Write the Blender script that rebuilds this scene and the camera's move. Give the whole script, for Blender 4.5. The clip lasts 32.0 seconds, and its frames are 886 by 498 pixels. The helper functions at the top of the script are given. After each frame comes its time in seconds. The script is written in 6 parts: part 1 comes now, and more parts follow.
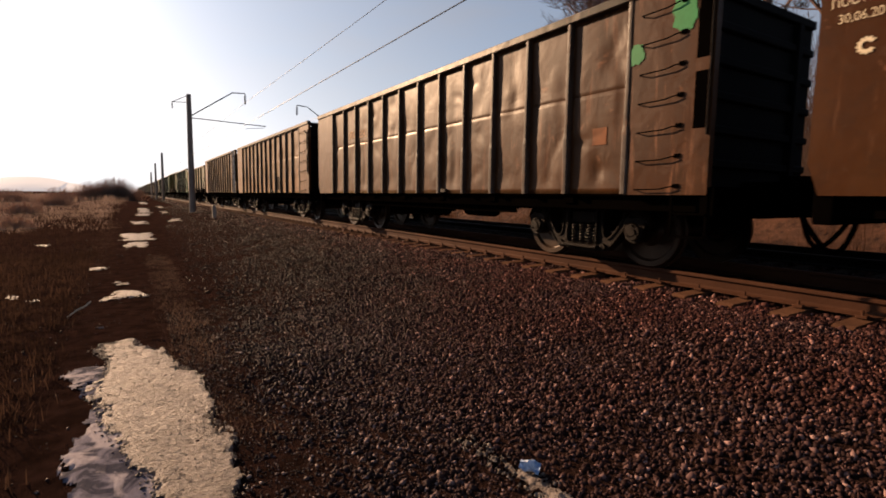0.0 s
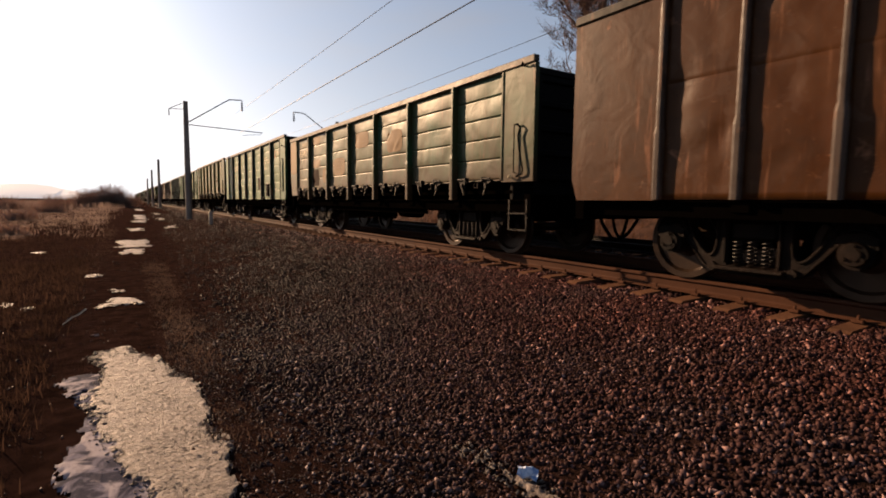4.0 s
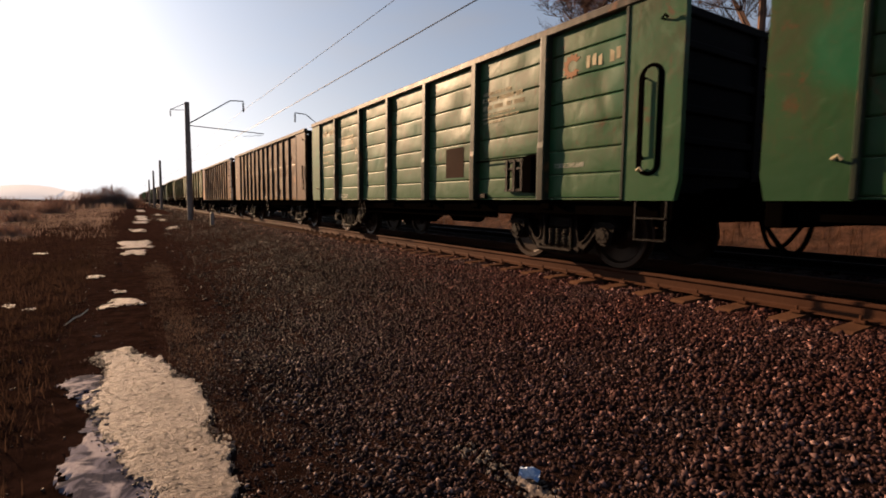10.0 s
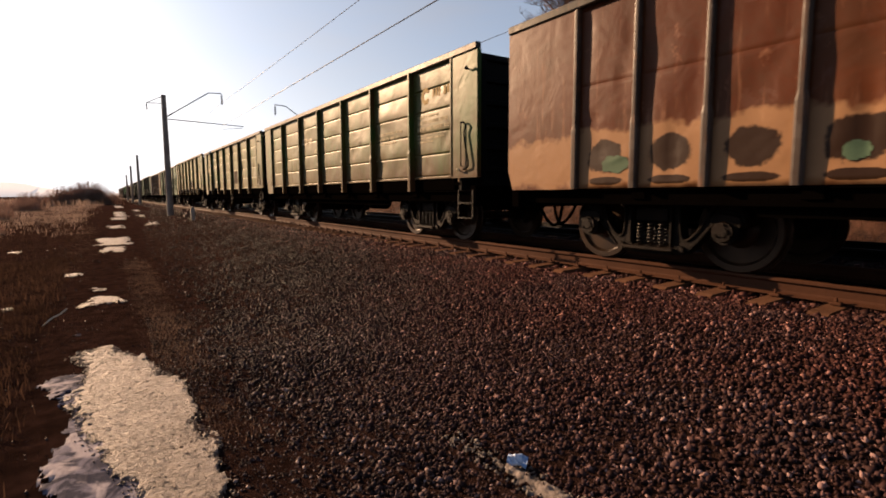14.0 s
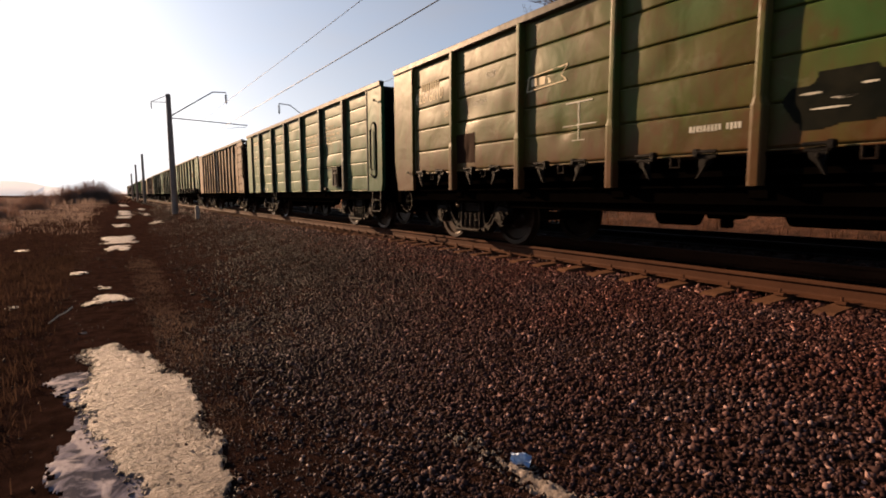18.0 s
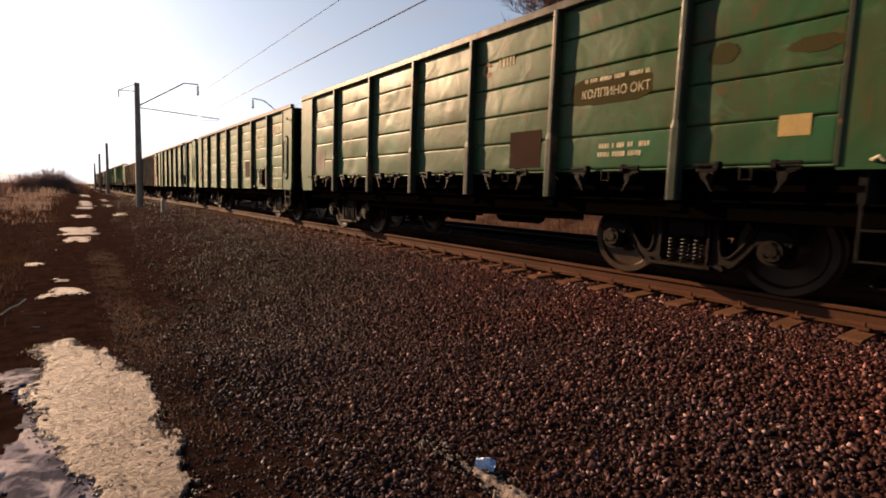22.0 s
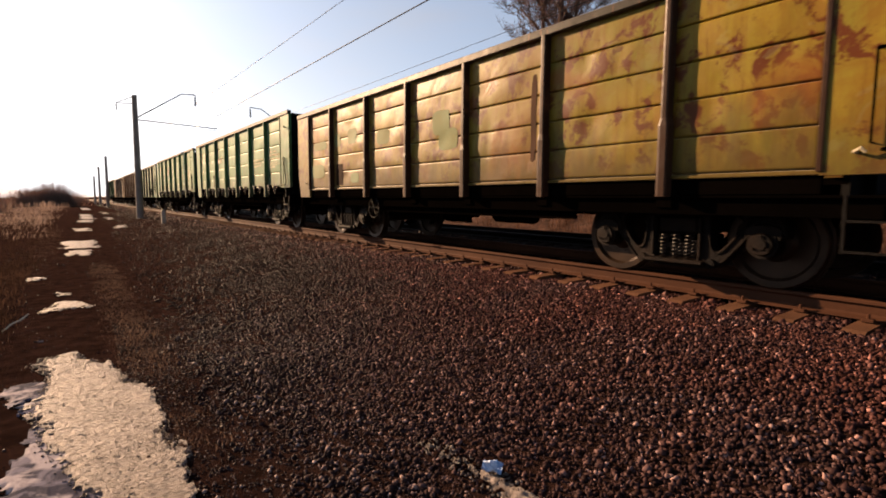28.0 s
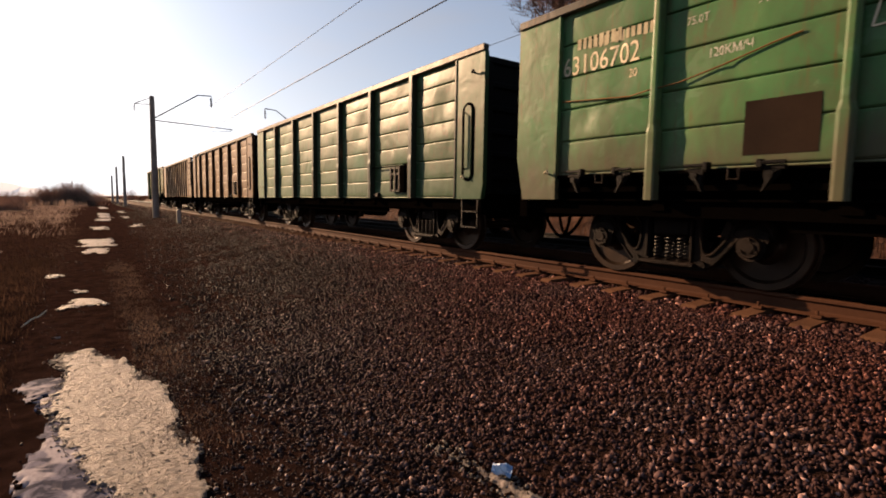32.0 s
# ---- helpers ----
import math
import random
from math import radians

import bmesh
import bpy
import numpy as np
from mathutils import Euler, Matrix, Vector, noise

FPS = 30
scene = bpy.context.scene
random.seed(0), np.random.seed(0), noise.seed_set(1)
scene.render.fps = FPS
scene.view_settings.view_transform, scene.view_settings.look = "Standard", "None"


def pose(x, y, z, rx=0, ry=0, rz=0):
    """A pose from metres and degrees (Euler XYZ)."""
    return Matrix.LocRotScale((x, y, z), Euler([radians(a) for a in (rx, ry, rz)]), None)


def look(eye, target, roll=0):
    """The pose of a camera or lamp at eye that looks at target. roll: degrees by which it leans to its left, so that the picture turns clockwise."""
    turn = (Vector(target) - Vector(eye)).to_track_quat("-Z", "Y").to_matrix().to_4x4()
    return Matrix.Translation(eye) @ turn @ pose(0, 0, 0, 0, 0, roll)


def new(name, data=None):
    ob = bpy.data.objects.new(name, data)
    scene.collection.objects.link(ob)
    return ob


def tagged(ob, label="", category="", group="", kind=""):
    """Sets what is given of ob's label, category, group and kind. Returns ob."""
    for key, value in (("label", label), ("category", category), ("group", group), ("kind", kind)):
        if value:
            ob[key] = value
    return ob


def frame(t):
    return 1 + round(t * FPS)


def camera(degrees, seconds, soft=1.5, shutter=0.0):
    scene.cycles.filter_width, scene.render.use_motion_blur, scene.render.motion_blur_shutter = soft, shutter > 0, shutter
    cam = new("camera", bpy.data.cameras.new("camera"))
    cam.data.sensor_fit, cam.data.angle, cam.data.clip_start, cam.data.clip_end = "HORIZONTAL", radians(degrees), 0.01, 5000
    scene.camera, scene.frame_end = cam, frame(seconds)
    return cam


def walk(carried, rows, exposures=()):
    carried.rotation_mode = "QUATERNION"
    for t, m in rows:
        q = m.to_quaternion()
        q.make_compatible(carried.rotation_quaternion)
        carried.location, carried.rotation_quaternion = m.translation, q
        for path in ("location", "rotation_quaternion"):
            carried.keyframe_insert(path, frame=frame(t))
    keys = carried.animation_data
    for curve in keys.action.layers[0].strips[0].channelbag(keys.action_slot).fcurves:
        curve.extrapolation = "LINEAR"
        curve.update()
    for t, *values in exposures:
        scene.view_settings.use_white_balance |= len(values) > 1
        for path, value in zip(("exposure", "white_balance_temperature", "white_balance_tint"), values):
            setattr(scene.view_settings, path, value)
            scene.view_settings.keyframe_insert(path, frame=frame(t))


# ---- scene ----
EYE = (-5.984, 0.0, 0.904)
# seconds, tilt, lean, turn of the hand-held camera
PATH = [
    (0, 84.13, -0.82, -31.61),
    (0.5, 84.30, -0.61, -31.57),
    (1, 84.08, -0.25, -31.95),
    (1.5, 84.46, -0.48, -31.84),
    (2, 84.66, -0.33, -31.59),
    (2.5, 84.60, -0.40, -31.79),
    (3, 84.82, -0.37, -31.87),
    (3.5, 84.81, -0.72, -31.97),
    (5.5, 84.81, -0.54, -31.86),
    (6, 84.81, -0.59, -31.84),
    (6.5, 84.85, -0.66, -31.48),
    (7, 84.67, -0.41, -31.17),
    (7.5, 84.58, -0.26, -31.33),
    (8, 84.87, -0.25, -31.46),
    (8.5, 84.87, -0.28, -31.56),
    (9, 85.18, -0.44, -31.84),
    (9.5, 84.88, -0.48, -31.82),
    (10, 84.86, -0.61, -31.82),
    (10.5, 84.92, -0.78, -31.99),
    (11, 84.70, -0.76, -32.25),
    (11.5, 84.21, -1.36, -33.48),
    (12, 84.19, -1.25, -33.68),
    (12.5, 84.25, -0.87, -33.94),
    (13, 83.40, 0.20, -33.70),
    (13.5, 83.78, 0.01, -33.60),
    (14, 83.86, 0.28, -33.62),
    (14.5, 83.92, 0.17, -33.62),
    (16.5, 83.97, 0.25, -33.03),
    (17, 83.94, 0.15, -33.11),
    (17.5, 83.85, 0.30, -33.11),
    (18, 83.73, 0.27, -33.21),
    (18.5, 84.05, 0.13, -33.33),
    (19, 84.25, -0.07, -33.47),
    (19.5, 84.43, -0.23, -33.56),
    (20, 84.46, -0.11, -33.62),
    (20.5, 84.44, 0.07, -33.72),
    (21, 84.81, -1.27, -34.38),
    (21.5, 84.60, -2.27, -35.75),
    (22, 84.16, -2.00, -36.14),
    (22.5, 84.12, -1.69, -36.54),
    (23, 84.22, -1.54, -36.62),
    (23.5, 84.14, -0.32, -36.94),
    (24, 83.56, -0.17, -36.52),
    (24.5, 83.49, 0.21, -36.01),
    (25, 83.82, 0.06, -36.08),
    (25.5, 83.95, -0.22, -36.18),
    (27.5, 84.82, 0.06, -35.85),
    (28, 84.52, -0.39, -36.20),
    (28.5, 84.44, -0.60, -35.94),
    (29, 84.53, -0.44, -35.32),
    (29.5, 84.42, -0.75, -35.23),
    (30, 84.50, -0.75, -34.87),
    (30.5, 84.43, -0.92, -34.90),
    (31, 84.48, -0.94, -34.83),
    (31.5, 84.51, -0.99, -34.90),
    (32, 84.71, -0.86, -34.84),
]
cam = camera(82.0, 32.0, soft=1.8, shutter=0.07)
# the clip's own exposure drifts brighter and darker
EXPOSURES = [(0, 0.18), (3.5, 0.24), (6, 0.20), (10, 0.12), (13, 0.38), (16.5, 0.35), (19, 0.26), (21, 0.28), (23, 0.58), (28, 0.64), (30, 0.56), (32, 0.42)]
walk(cam, [(t, pose(*EYE, rx, ry, rz)) for t, rx, ry, rz in PATH], [(t, e + 0.90, 6500, 13) for t, e in EXPOSURES])

# ---- world, sun, exposure ----
SUN_AZ, SUN_EL = 22.0, 19.0        # degrees left of the track's direction, degrees above the horizon
world = bpy.data.worlds.new("winter_sky")
scene.world = world
world.use_nodes = True
wn = world.node_tree
wn.nodes.clear()
sky = wn.nodes.new("ShaderNodeTexSky")
sky.sky_type, sky.sun_disc = "NISHITA", False
sky.sun_elevation, sky.sun_rotation = radians(SUN_EL), radians(-SUN_AZ)
sky.air_density, sky.dust_density, sky.ozone_density = 1.0, 1.7, 3.0
def sky_node(kind, **values):
    n = wn.nodes.new(kind)
    for key, value in values.items():
        n.inputs[key].default_value = value
    return n


# thin high cloud: part of the sky's light is whitened, in soft streaks
grey = wn.nodes.new("ShaderNodeRGBToBW")
wn.links.new(sky.outputs[0], grey.inputs[0])
cool = wn.nodes.new("ShaderNodeMix")
cool.data_type, cool.blend_type = "RGBA", "MULTIPLY"
cool.inputs[0].default_value = 1.0
cool.inputs[7].default_value = (1.0, 1.02, 1.10, 1.0)
wn.links.new(grey.outputs[0], cool.inputs[6])
wtc = wn.nodes.new("ShaderNodeTexCoord")
wmap = wn.nodes.new("ShaderNodeMapping")
wmap.inputs["Scale"].default_value = (1.6, 1.6, 5.0)
wn.links.new(wtc.outputs["Generated"], wmap.inputs[0])
cloud = sky_node("ShaderNodeTexNoise", Scale=1.7, Detail=6.0, Roughness=0.55)
wn.links.new(wmap.outputs[0], cloud.inputs["Vector"])
veil = wn.nodes.new("ShaderNodeMapRange")
veil.inputs[1].default_value, veil.inputs[2].default_value = 0.35, 0.75
veil.inputs[3].default_value, veil.inputs[4].default_value = 0.05, 0.48
wn.links.new(cloud.outputs["Fac"], veil.inputs[0])
wsep = wn.nodes.new("ShaderNodeSeparateXYZ")
wn.links.new(wtc.outputs["Generated"], wsep.inputs[0])
low = wn.nodes.new("ShaderNodeMapRange")        # haze gathers towards the horizon
low.inputs[1].default_value, low.inputs[2].default_value = 0.0, 0.42
low.inputs[3].default_value, low.inputs[4].default_value = 0.80, 0.0
wn.links.new(wsep.outputs[2], low.inputs[0])
both = wn.nodes.new("ShaderNodeMath")
both.operation, both.use_clamp = "ADD", True
wn.links.new(veil.outputs[0], both.inputs[0])
wn.links.new(low.outputs[0], both.inputs[1])
wmix = wn.nodes.new("ShaderNodeMix")
wmix.data_type = "RGBA"
wn.links.new(both.outputs[0], wmix.inputs[0])
wn.links.new(sky.outputs[0], wmix.inputs[6])
wn.links.new(cool.outputs[2], wmix.inputs[7])
wbg = sky_node("ShaderNodeBackground", Strength=0.050)
wout = wn.nodes.new("ShaderNodeOutputWorld")
level = wn.nodes.new("ShaderNodeVectorMath")       # the glare round the sun stays within a bright white
level.operation = "MINIMUM"
level.inputs[1].default_value = (10.4, 10.3, 10.3)
soft = wn.nodes.new("ShaderNodeGamma")             # thin haze evens the sky's brightness out
soft.inputs[1].default_value = 0.80
even = wn.nodes.new("ShaderNodeVectorMath")
even.operation = "SCALE"
even.inputs["Scale"].default_value = 1.8
wn.links.new(wmix.outputs[2], soft.inputs[0])
wn.links.new(soft.outputs[0], even.inputs[0])
wn.links.new(even.outputs[0], level.inputs[0])
wn.links.new(level.outputs[0], wbg.inputs[0])
wn.links.new(wbg.outputs[0], wout.inputs[0])
SUN_DIR = Vector((-math.sin(radians(SUN_AZ)) * math.cos(radians(SUN_EL)), math.cos(radians(SUN_AZ)) * math.cos(radians(SUN_EL)), math.sin(radians(SUN_EL))))
sun = new("sun", bpy.data.lights.new("sun", "SUN"))
sun.data.energy, sun.data.angle, sun.data.color = 5.6, radians(0.6), (1.0, 0.65, 0.38)
sun.matrix_world = look(SUN_DIR * 100, (0, 0, 0))


# ---- materials ----
def material(name):
    m = bpy.data.materials.new(name)
    m.use_nodes = True
    nt = m.node_tree
    return m, nt, nt.nodes["Principled BSDF"]


def put(nt, socket, value):
    if isinstance(value, bpy.types.NodeSocket):
        nt.links.new(value, socket)
    else:
        socket.default_value = value


def coords(nt, scale=(1, 1, 1), spread=True):
    """Object coordinates, shifted for each object by its random number."""
    tc = nt.nodes.new("ShaderNodeTexCoord")
    mp = nt.nodes.new("ShaderNodeMapping")
    mp.inputs["Scale"].default_value = scale
    nt.links.new(tc.outputs["Object"], mp.inputs["Vector"])
    if spread:
        info = nt.nodes.new("ShaderNodeObjectInfo")
        mul = nt.nodes.new("ShaderNodeVectorMath")
        mul.operation = "SCALE"
        mul.inputs[0].default_value = (37.0, 53.0, 71.0)
        nt.links.new(info.outputs["Random"], mul.inputs["Scale"])
        nt.links.new(mul.outputs[0], mp.inputs["Location"])
    return mp.outputs[0]


def noise_tex(nt, vec, scale, detail=4.0, rough=0.6, distort=0.0):
    n = nt.nodes.new("ShaderNodeTexNoise")
    n.inputs["Scale"].default_value, n.inputs["Detail"].default_value = scale, detail
    n.inputs["Roughness"].default_value, n.inputs["Distortion"].default_value = rough, distort
    nt.links.new(vec, n.inputs["Vector"])
    return n.outputs["Fac"]


def ramp(nt, fac, lo, hi):
    r = nt.nodes.new("ShaderNodeMapRange")
    r.inputs["From Min"].default_value, r.inputs["From Max"].default_value = lo, hi
    nt.links.new(fac, r.inputs["Value"])
    return r.outputs[0]


def mix(nt, fac, a, b):
    m = nt.nodes.new("ShaderNodeMix")
    m.data_type = "RGBA"
    put(nt, m.inputs[0], fac)
    put(nt, m.inputs[6], a if isinstance(a, bpy.types.NodeSocket) else (*a, 1.0))
    put(nt, m.inputs[7], b if isinstance(b, bpy.types.NodeSocket) else (*b, 1.0))
    return m.outputs[2]


def bump(nt, bsdf, height, strength, distance=0.02):
    b = nt.nodes.new("ShaderNodeBump")
    b.inputs["Strength"].default_value, b.inputs["Distance"].default_value = strength, distance
    nt.links.new(height, b.inputs["Height"])
    nt.links.new(b.outputs[0], bsdf.inputs["Normal"])


def times(nt, a, b):
    m = nt.nodes.new("ShaderNodeMath")
    m.operation = "MULTIPLY"
    put(nt, m.inputs[0], a)
    put(nt, m.inputs[1], b)
    return m.outputs[0]


def paint(name, base, second, rust=(0.16, 0.07, 0.035), rust_lo=0.62, rust_hi=0.72, dirt=(0.075, 0.042, 0.023), dirt_amount=0.5, rough=0.5, band=False, oval=None, fresh=None, scour=0.3, foot=None, dust=(1.0, 0.90, 0.72), settled=0.42):
    """Weathered paint on sheet steel: two tints, rust spots, dirt streaks."""
    m, nt, b = material(name)
    v = coords(nt)
    streak = coords(nt, (1.0, 5.0, 0.5))
    big = noise_tex(nt, v, 0.9, 3.0)
    fine = noise_tex(nt, v, 22.0, 6.0, 0.7)
    spots = noise_tex(nt, v, 3.2, 9.0, 0.68, 0.4)
    run = noise_tex(nt, streak, 1.6, 5.0, 0.62)
    col = mix(nt, ramp(nt, big, 0.35, 0.68), base, second)
    col = mix(nt, times(nt, ramp(nt, run, 0.42, 0.78), dirt_amount), col, dirt)
    col = mix(nt, times(nt, ramp(nt, fine, 0.35, 0.8), 0.35), col, dirt)
    cloudy = noise_tex(nt, v, 1.7, 7.0, 0.7, 0.8)
    col = mix(nt, times(nt, ramp(nt, cloudy, 0.46, 0.62), 0.6), col, dirt)
    col = mix(nt, ramp(nt, spots, rust_lo, rust_hi), col, rust)
    worn = noise_tex(nt, v, 2.1, 8.0, 0.62, 1.2)
    pale = tuple(0.55 * c + 0.45 * sum(second) / 3 for c in second)
    col = mix(nt, times(nt, ramp(nt, worn, 0.585, 0.62), scour), col, tuple(1.7 * c for c in pale))
    runs = noise_tex(nt, coords(nt, (1.0, 9.0, 0.8)), 1.3, 6.0, 0.65, 0.3)
    col = mix(nt, times(nt, times(nt, ramp(nt, runs, 0.56, 0.68), ramp(nt, cloudy, 0.40, 0.56)), 0.7), col, rust)
    if fresh:     # newer paint shows through the dirt in soft-edged fields
        col = mix(nt, times(nt, ramp(nt, noise_tex(nt, v, 0.8, 2.0, 0.5, 0.3), 0.56, 0.68), 0.75), col, fresh)
    if foot:      # splashed dirt in uneven tongues above the lower edge
        rise = nt.nodes.new("ShaderNodeSeparateXYZ")
        nt.links.new(coords(nt, spread=False), rise.inputs[0])
        tongue = nt.nodes.new("ShaderNodeMath")
        tongue.operation = "MULTIPLY_ADD"
        nt.links.new(noise_tex(nt, coords(nt, (1.0, 2.0, 0.6)), 1.8, 6.0, 0.65), tongue.inputs[0])
        tongue.inputs[1].default_value = -1.7
        nt.links.new(rise.outputs[2], tongue.inputs[2])
        col = mix(nt, times(nt, ramp(nt, tongue.outputs[0], 1.05, 0.35), 0.85), col, foot)
    if band:      # pale tide line of dried mud above a darker foot
        sep = nt.nodes.new("ShaderNodeSeparateXYZ")
        nt.links.new(coords(nt, spread=False), sep.inputs[0])
        wob = nt.nodes.new("ShaderNodeMath")
        wob.operation = "MULTIPLY_ADD"
        nt.links.new(noise_tex(nt, v, 2.2, 3.0), wob.inputs[0])
        wob.inputs[1].default_value = 0.55
        nt.links.new(sep.outputs[2], wob.inputs[2])
        up, down = ramp(nt, wob.outputs[0], 1.20, 1.30), ramp(nt, wob.outputs[0], 1.97, 1.90)
        col = mix(nt, times(nt, times(nt, up, down), 0.75), col, (0.25, 0.140, 0.068))
    for centre, half in ((1.36, 0.215), (1.06, 0.055)) if oval else ():      # a worn oval low on every sheet and a smaller one under it, with frayed edges
        sep = nt.nodes.new("ShaderNodeSeparateXYZ")
        nt.links.new(coords(nt, (1.0, 1 / 0.28, 1 / half), spread=False), sep.inputs[0])
        flat = nt.nodes.new("ShaderNodeCombineXYZ")
        nt.links.new(sep.outputs[1], flat.inputs[0])
        nt.links.new(sep.outputs[2], flat.inputs[1])
        away = nt.nodes.new("ShaderNodeVectorMath")
        away.operation = "DISTANCE"
        nt.links.new(flat.outputs[0], away.inputs[0])
        away.inputs[1].default_value = (0.0, centre / half, 0.0)
        frayed = nt.nodes.new("ShaderNodeMath")
        frayed.operation = "MULTIPLY_ADD"
        nt.links.new(noise_tex(nt, v, 5.0, 6.0, 0.7), frayed.inputs[0])
        frayed.inputs[1].default_value = 0.9
        nt.links.new(away.outputs["Value"], frayed.inputs[2])
        col = mix(nt, times(nt, ramp(nt, frayed.outputs[0], 1.46, 1.34), 0.95), col, oval)
    nt.links.new(col, b.inputs["Base Color"])
    put(nt, b.inputs["Roughness"], times(nt, ramp(nt, fine, -0.6, 0.9), rough * 1.15))
    b.inputs["Specular IOR Level"].default_value = 0.09
    b.inputs["Sheen Weight"].default_value, b.inputs["Sheen Roughness"].default_value = settled, 0.32     # settled dust
    b.inputs["Sheen Tint"].default_value = (*dust, 1.0)
    dents = noise_tex(nt, v, 2.3, 2.0, 0.5, 0.6)
    height = nt.nodes.new("ShaderNodeMath")
    height.operation = "MULTIPLY_ADD"
    nt.links.new(dents, height.inputs[0])
    height.inputs[1].default_value = 4.0
    nt.links.new(times(nt, fine, 0.35), height.inputs[2])
    bump(nt, b, height.outputs[0], 0.45, 0.006)
    return m


def plain(name, base, second=None, rough=0.7, metal=0.0, scale=6.0, bump_by=0.3, spread=True, distance=0.01, gloss=0.12, dust=0.0):
    m, nt, b = material(name)
    v = coords(nt, spread=spread)
    big = noise_tex(nt, v, scale * 0.18, 3.0)
    fine = noise_tex(nt, v, scale * 4.0, 6.0, 0.7)
    second = second or tuple(c * 0.6 for c in base)
    col = mix(nt, ramp(nt, big, 0.35, 0.65), base, second)
    col = mix(nt, times(nt, ramp(nt, fine, 0.4, 0.8), 0.5), col, tuple(c * 0.5 for c in base))
    nt.links.new(col, b.inputs["Base Color"])
    b.inputs["Roughness"].default_value, b.inputs["Metallic"].default_value = rough, metal
    b.inputs["Specular IOR Level"].default_value = gloss
    if bump_by:
        bump(nt, b, fine, bump_by, distance)
    if dust:
        b.inputs["Sheen Weight"].default_value, b.inputs["Sheen Roughness"].default_value, b.inputs["Sheen Tint"].default_value = dust, 0.32, (1.0, 0.92, 0.76, 1.0)
    return m


def let_through(m, share=0.5):
    """Dry blades let the low sun shine through them."""
    nt = m.node_tree
    b = nt.nodes["Principled BSDF"]
    thin = nt.nodes.new("ShaderNodeBsdfTranslucent")
    nt.links.new(b.inputs["Base Color"].links[0].from_socket, thin.inputs["Color"])
    both_ways = nt.nodes.new("ShaderNodeMixShader")
    both_ways.inputs[0].default_value = share
    nt.links.new(b.outputs[0], both_ways.inputs[1])
    nt.links.new(thin.outputs[0], both_ways.inputs[2])
    nt.links.new(both_ways.outputs[0], nt.nodes["Material Output"].inputs["Surface"])


BROWN = paint("brown_paint", (0.03975, 0.01171, 0.001252), (0.05286, 0.01897, 0.003901), dirt=(0.02538, 0.009883, 0.002769), dirt_amount=0.4, dust=(1.0, 0.77, 0.50), settled=0.30)
BROWN_DARK = paint("dark_brown_paint", (0.02218, 0.008817, 0.004022), (0.03067, 0.01352, 0.00667), dirt=(0.01827, 0.009364, 0.004565), dirt_amount=0.4, dust=(1.0, 0.77, 0.50))
BROWN_RED = paint("red_brown_paint", (0.062, 0.0135, 0.0030), (0.074, 0.0200, 0.0052), dirt=(0.050, 0.020, 0.008), dirt_amount=0.25, band=True, oval=(0.009071, 0.003362, 0.001684), dust=(1.0, 0.74, 0.46), settled=0.26)
BROWN_SCUFFED = paint("scuffed_brown_paint", (0.05794, 0.01674, 0.001369), (0.07696, 0.02718, 0.005057), dirt=(0.03695, 0.01418, 0.00373), dirt_amount=0.4, oval=(0.1205, 0.05002, 0.01431), dust=(1.0, 0.77, 0.50), settled=0.30)
# worn post paint, greyed and paled for glancing light on the posts
POST_GREY = paint("worn_grey_brown_paint", (0.04403, 0.03212, 0.0259), (0.05957, 0.04662, 0.03833), dirt=(0.02331, 0.01399, 0.009324), dirt_amount=0.4)
POST_GREEN = paint("worn_grey_green_paint", (0.0100, 0.0200, 0.0125), (0.0180, 0.0245, 0.0160), dirt=(0.022, 0.020, 0.013), dirt_amount=0.45, dust=(0.88, 0.94, 0.74), settled=0.30)
TOP_GRIME = paint("grimy_top_rail_paint", (0.026, 0.024, 0.017), (0.036, 0.032, 0.023), dirt=(0.018, 0.013, 0.009), dirt_amount=0.5)
GREEN = paint("green_paint", (0.01176, 0.04816, 0.01512), (0.0224, 0.05768, 0.01792), rust=(0.069, 0.02839, 0.01099), rust_lo=0.58, rust_hi=0.70, dirt=(0.03248, 0.03248, 0.01344), dirt_amount=0.4, fresh=(0.00616, 0.07168, 0.03024), foot=(0.01288, 0.04144, 0.01568), dust=(0.80, 0.94, 0.68))
GREEN_DIRTY = paint("dirt_stained_green_paint", (0.024, 0.040, 0.0095), (0.042, 0.036, 0.0095), rust=(0.045, 0.016, 0.006), rust_lo=0.56, rust_hi=0.70, dirt=(0.047, 0.026, 0.0075), dirt_amount=0.7, fresh=(0.0075, 0.052, 0.0165), foot=(0.036, 0.022, 0.009), dust=(0.90, 0.92, 0.62), settled=0.30)
GREEN_BRIGHT = paint("bright_green_paint", (0.009288, 0.06361, 0.02287), (0.02107, 0.07237, 0.02408), rust=(0.06282, 0.02585, 0.01), rust_lo=0.60, rust_hi=0.72, dirt=(0.032, 0.033, 0.013), dirt_amount=0.4, fresh=(0.006095, 0.07024, 0.0325), foot=(0.016, 0.056, 0.020), dust=(0.80, 0.94, 0.68))
GREEN_PALE = paint("pale_green_paint", (0.02886, 0.1154, 0.03848), (0.05387, 0.1299, 0.04329), rust_lo=0.68, rust_hi=0.80, rust=(0.0962, 0.0481, 0.01924), dirt=(0.05964, 0.06926, 0.03271), dirt_amount=0.35, foot=(0.060, 0.050, 0.031), dust=(0.80, 0.94, 0.68))
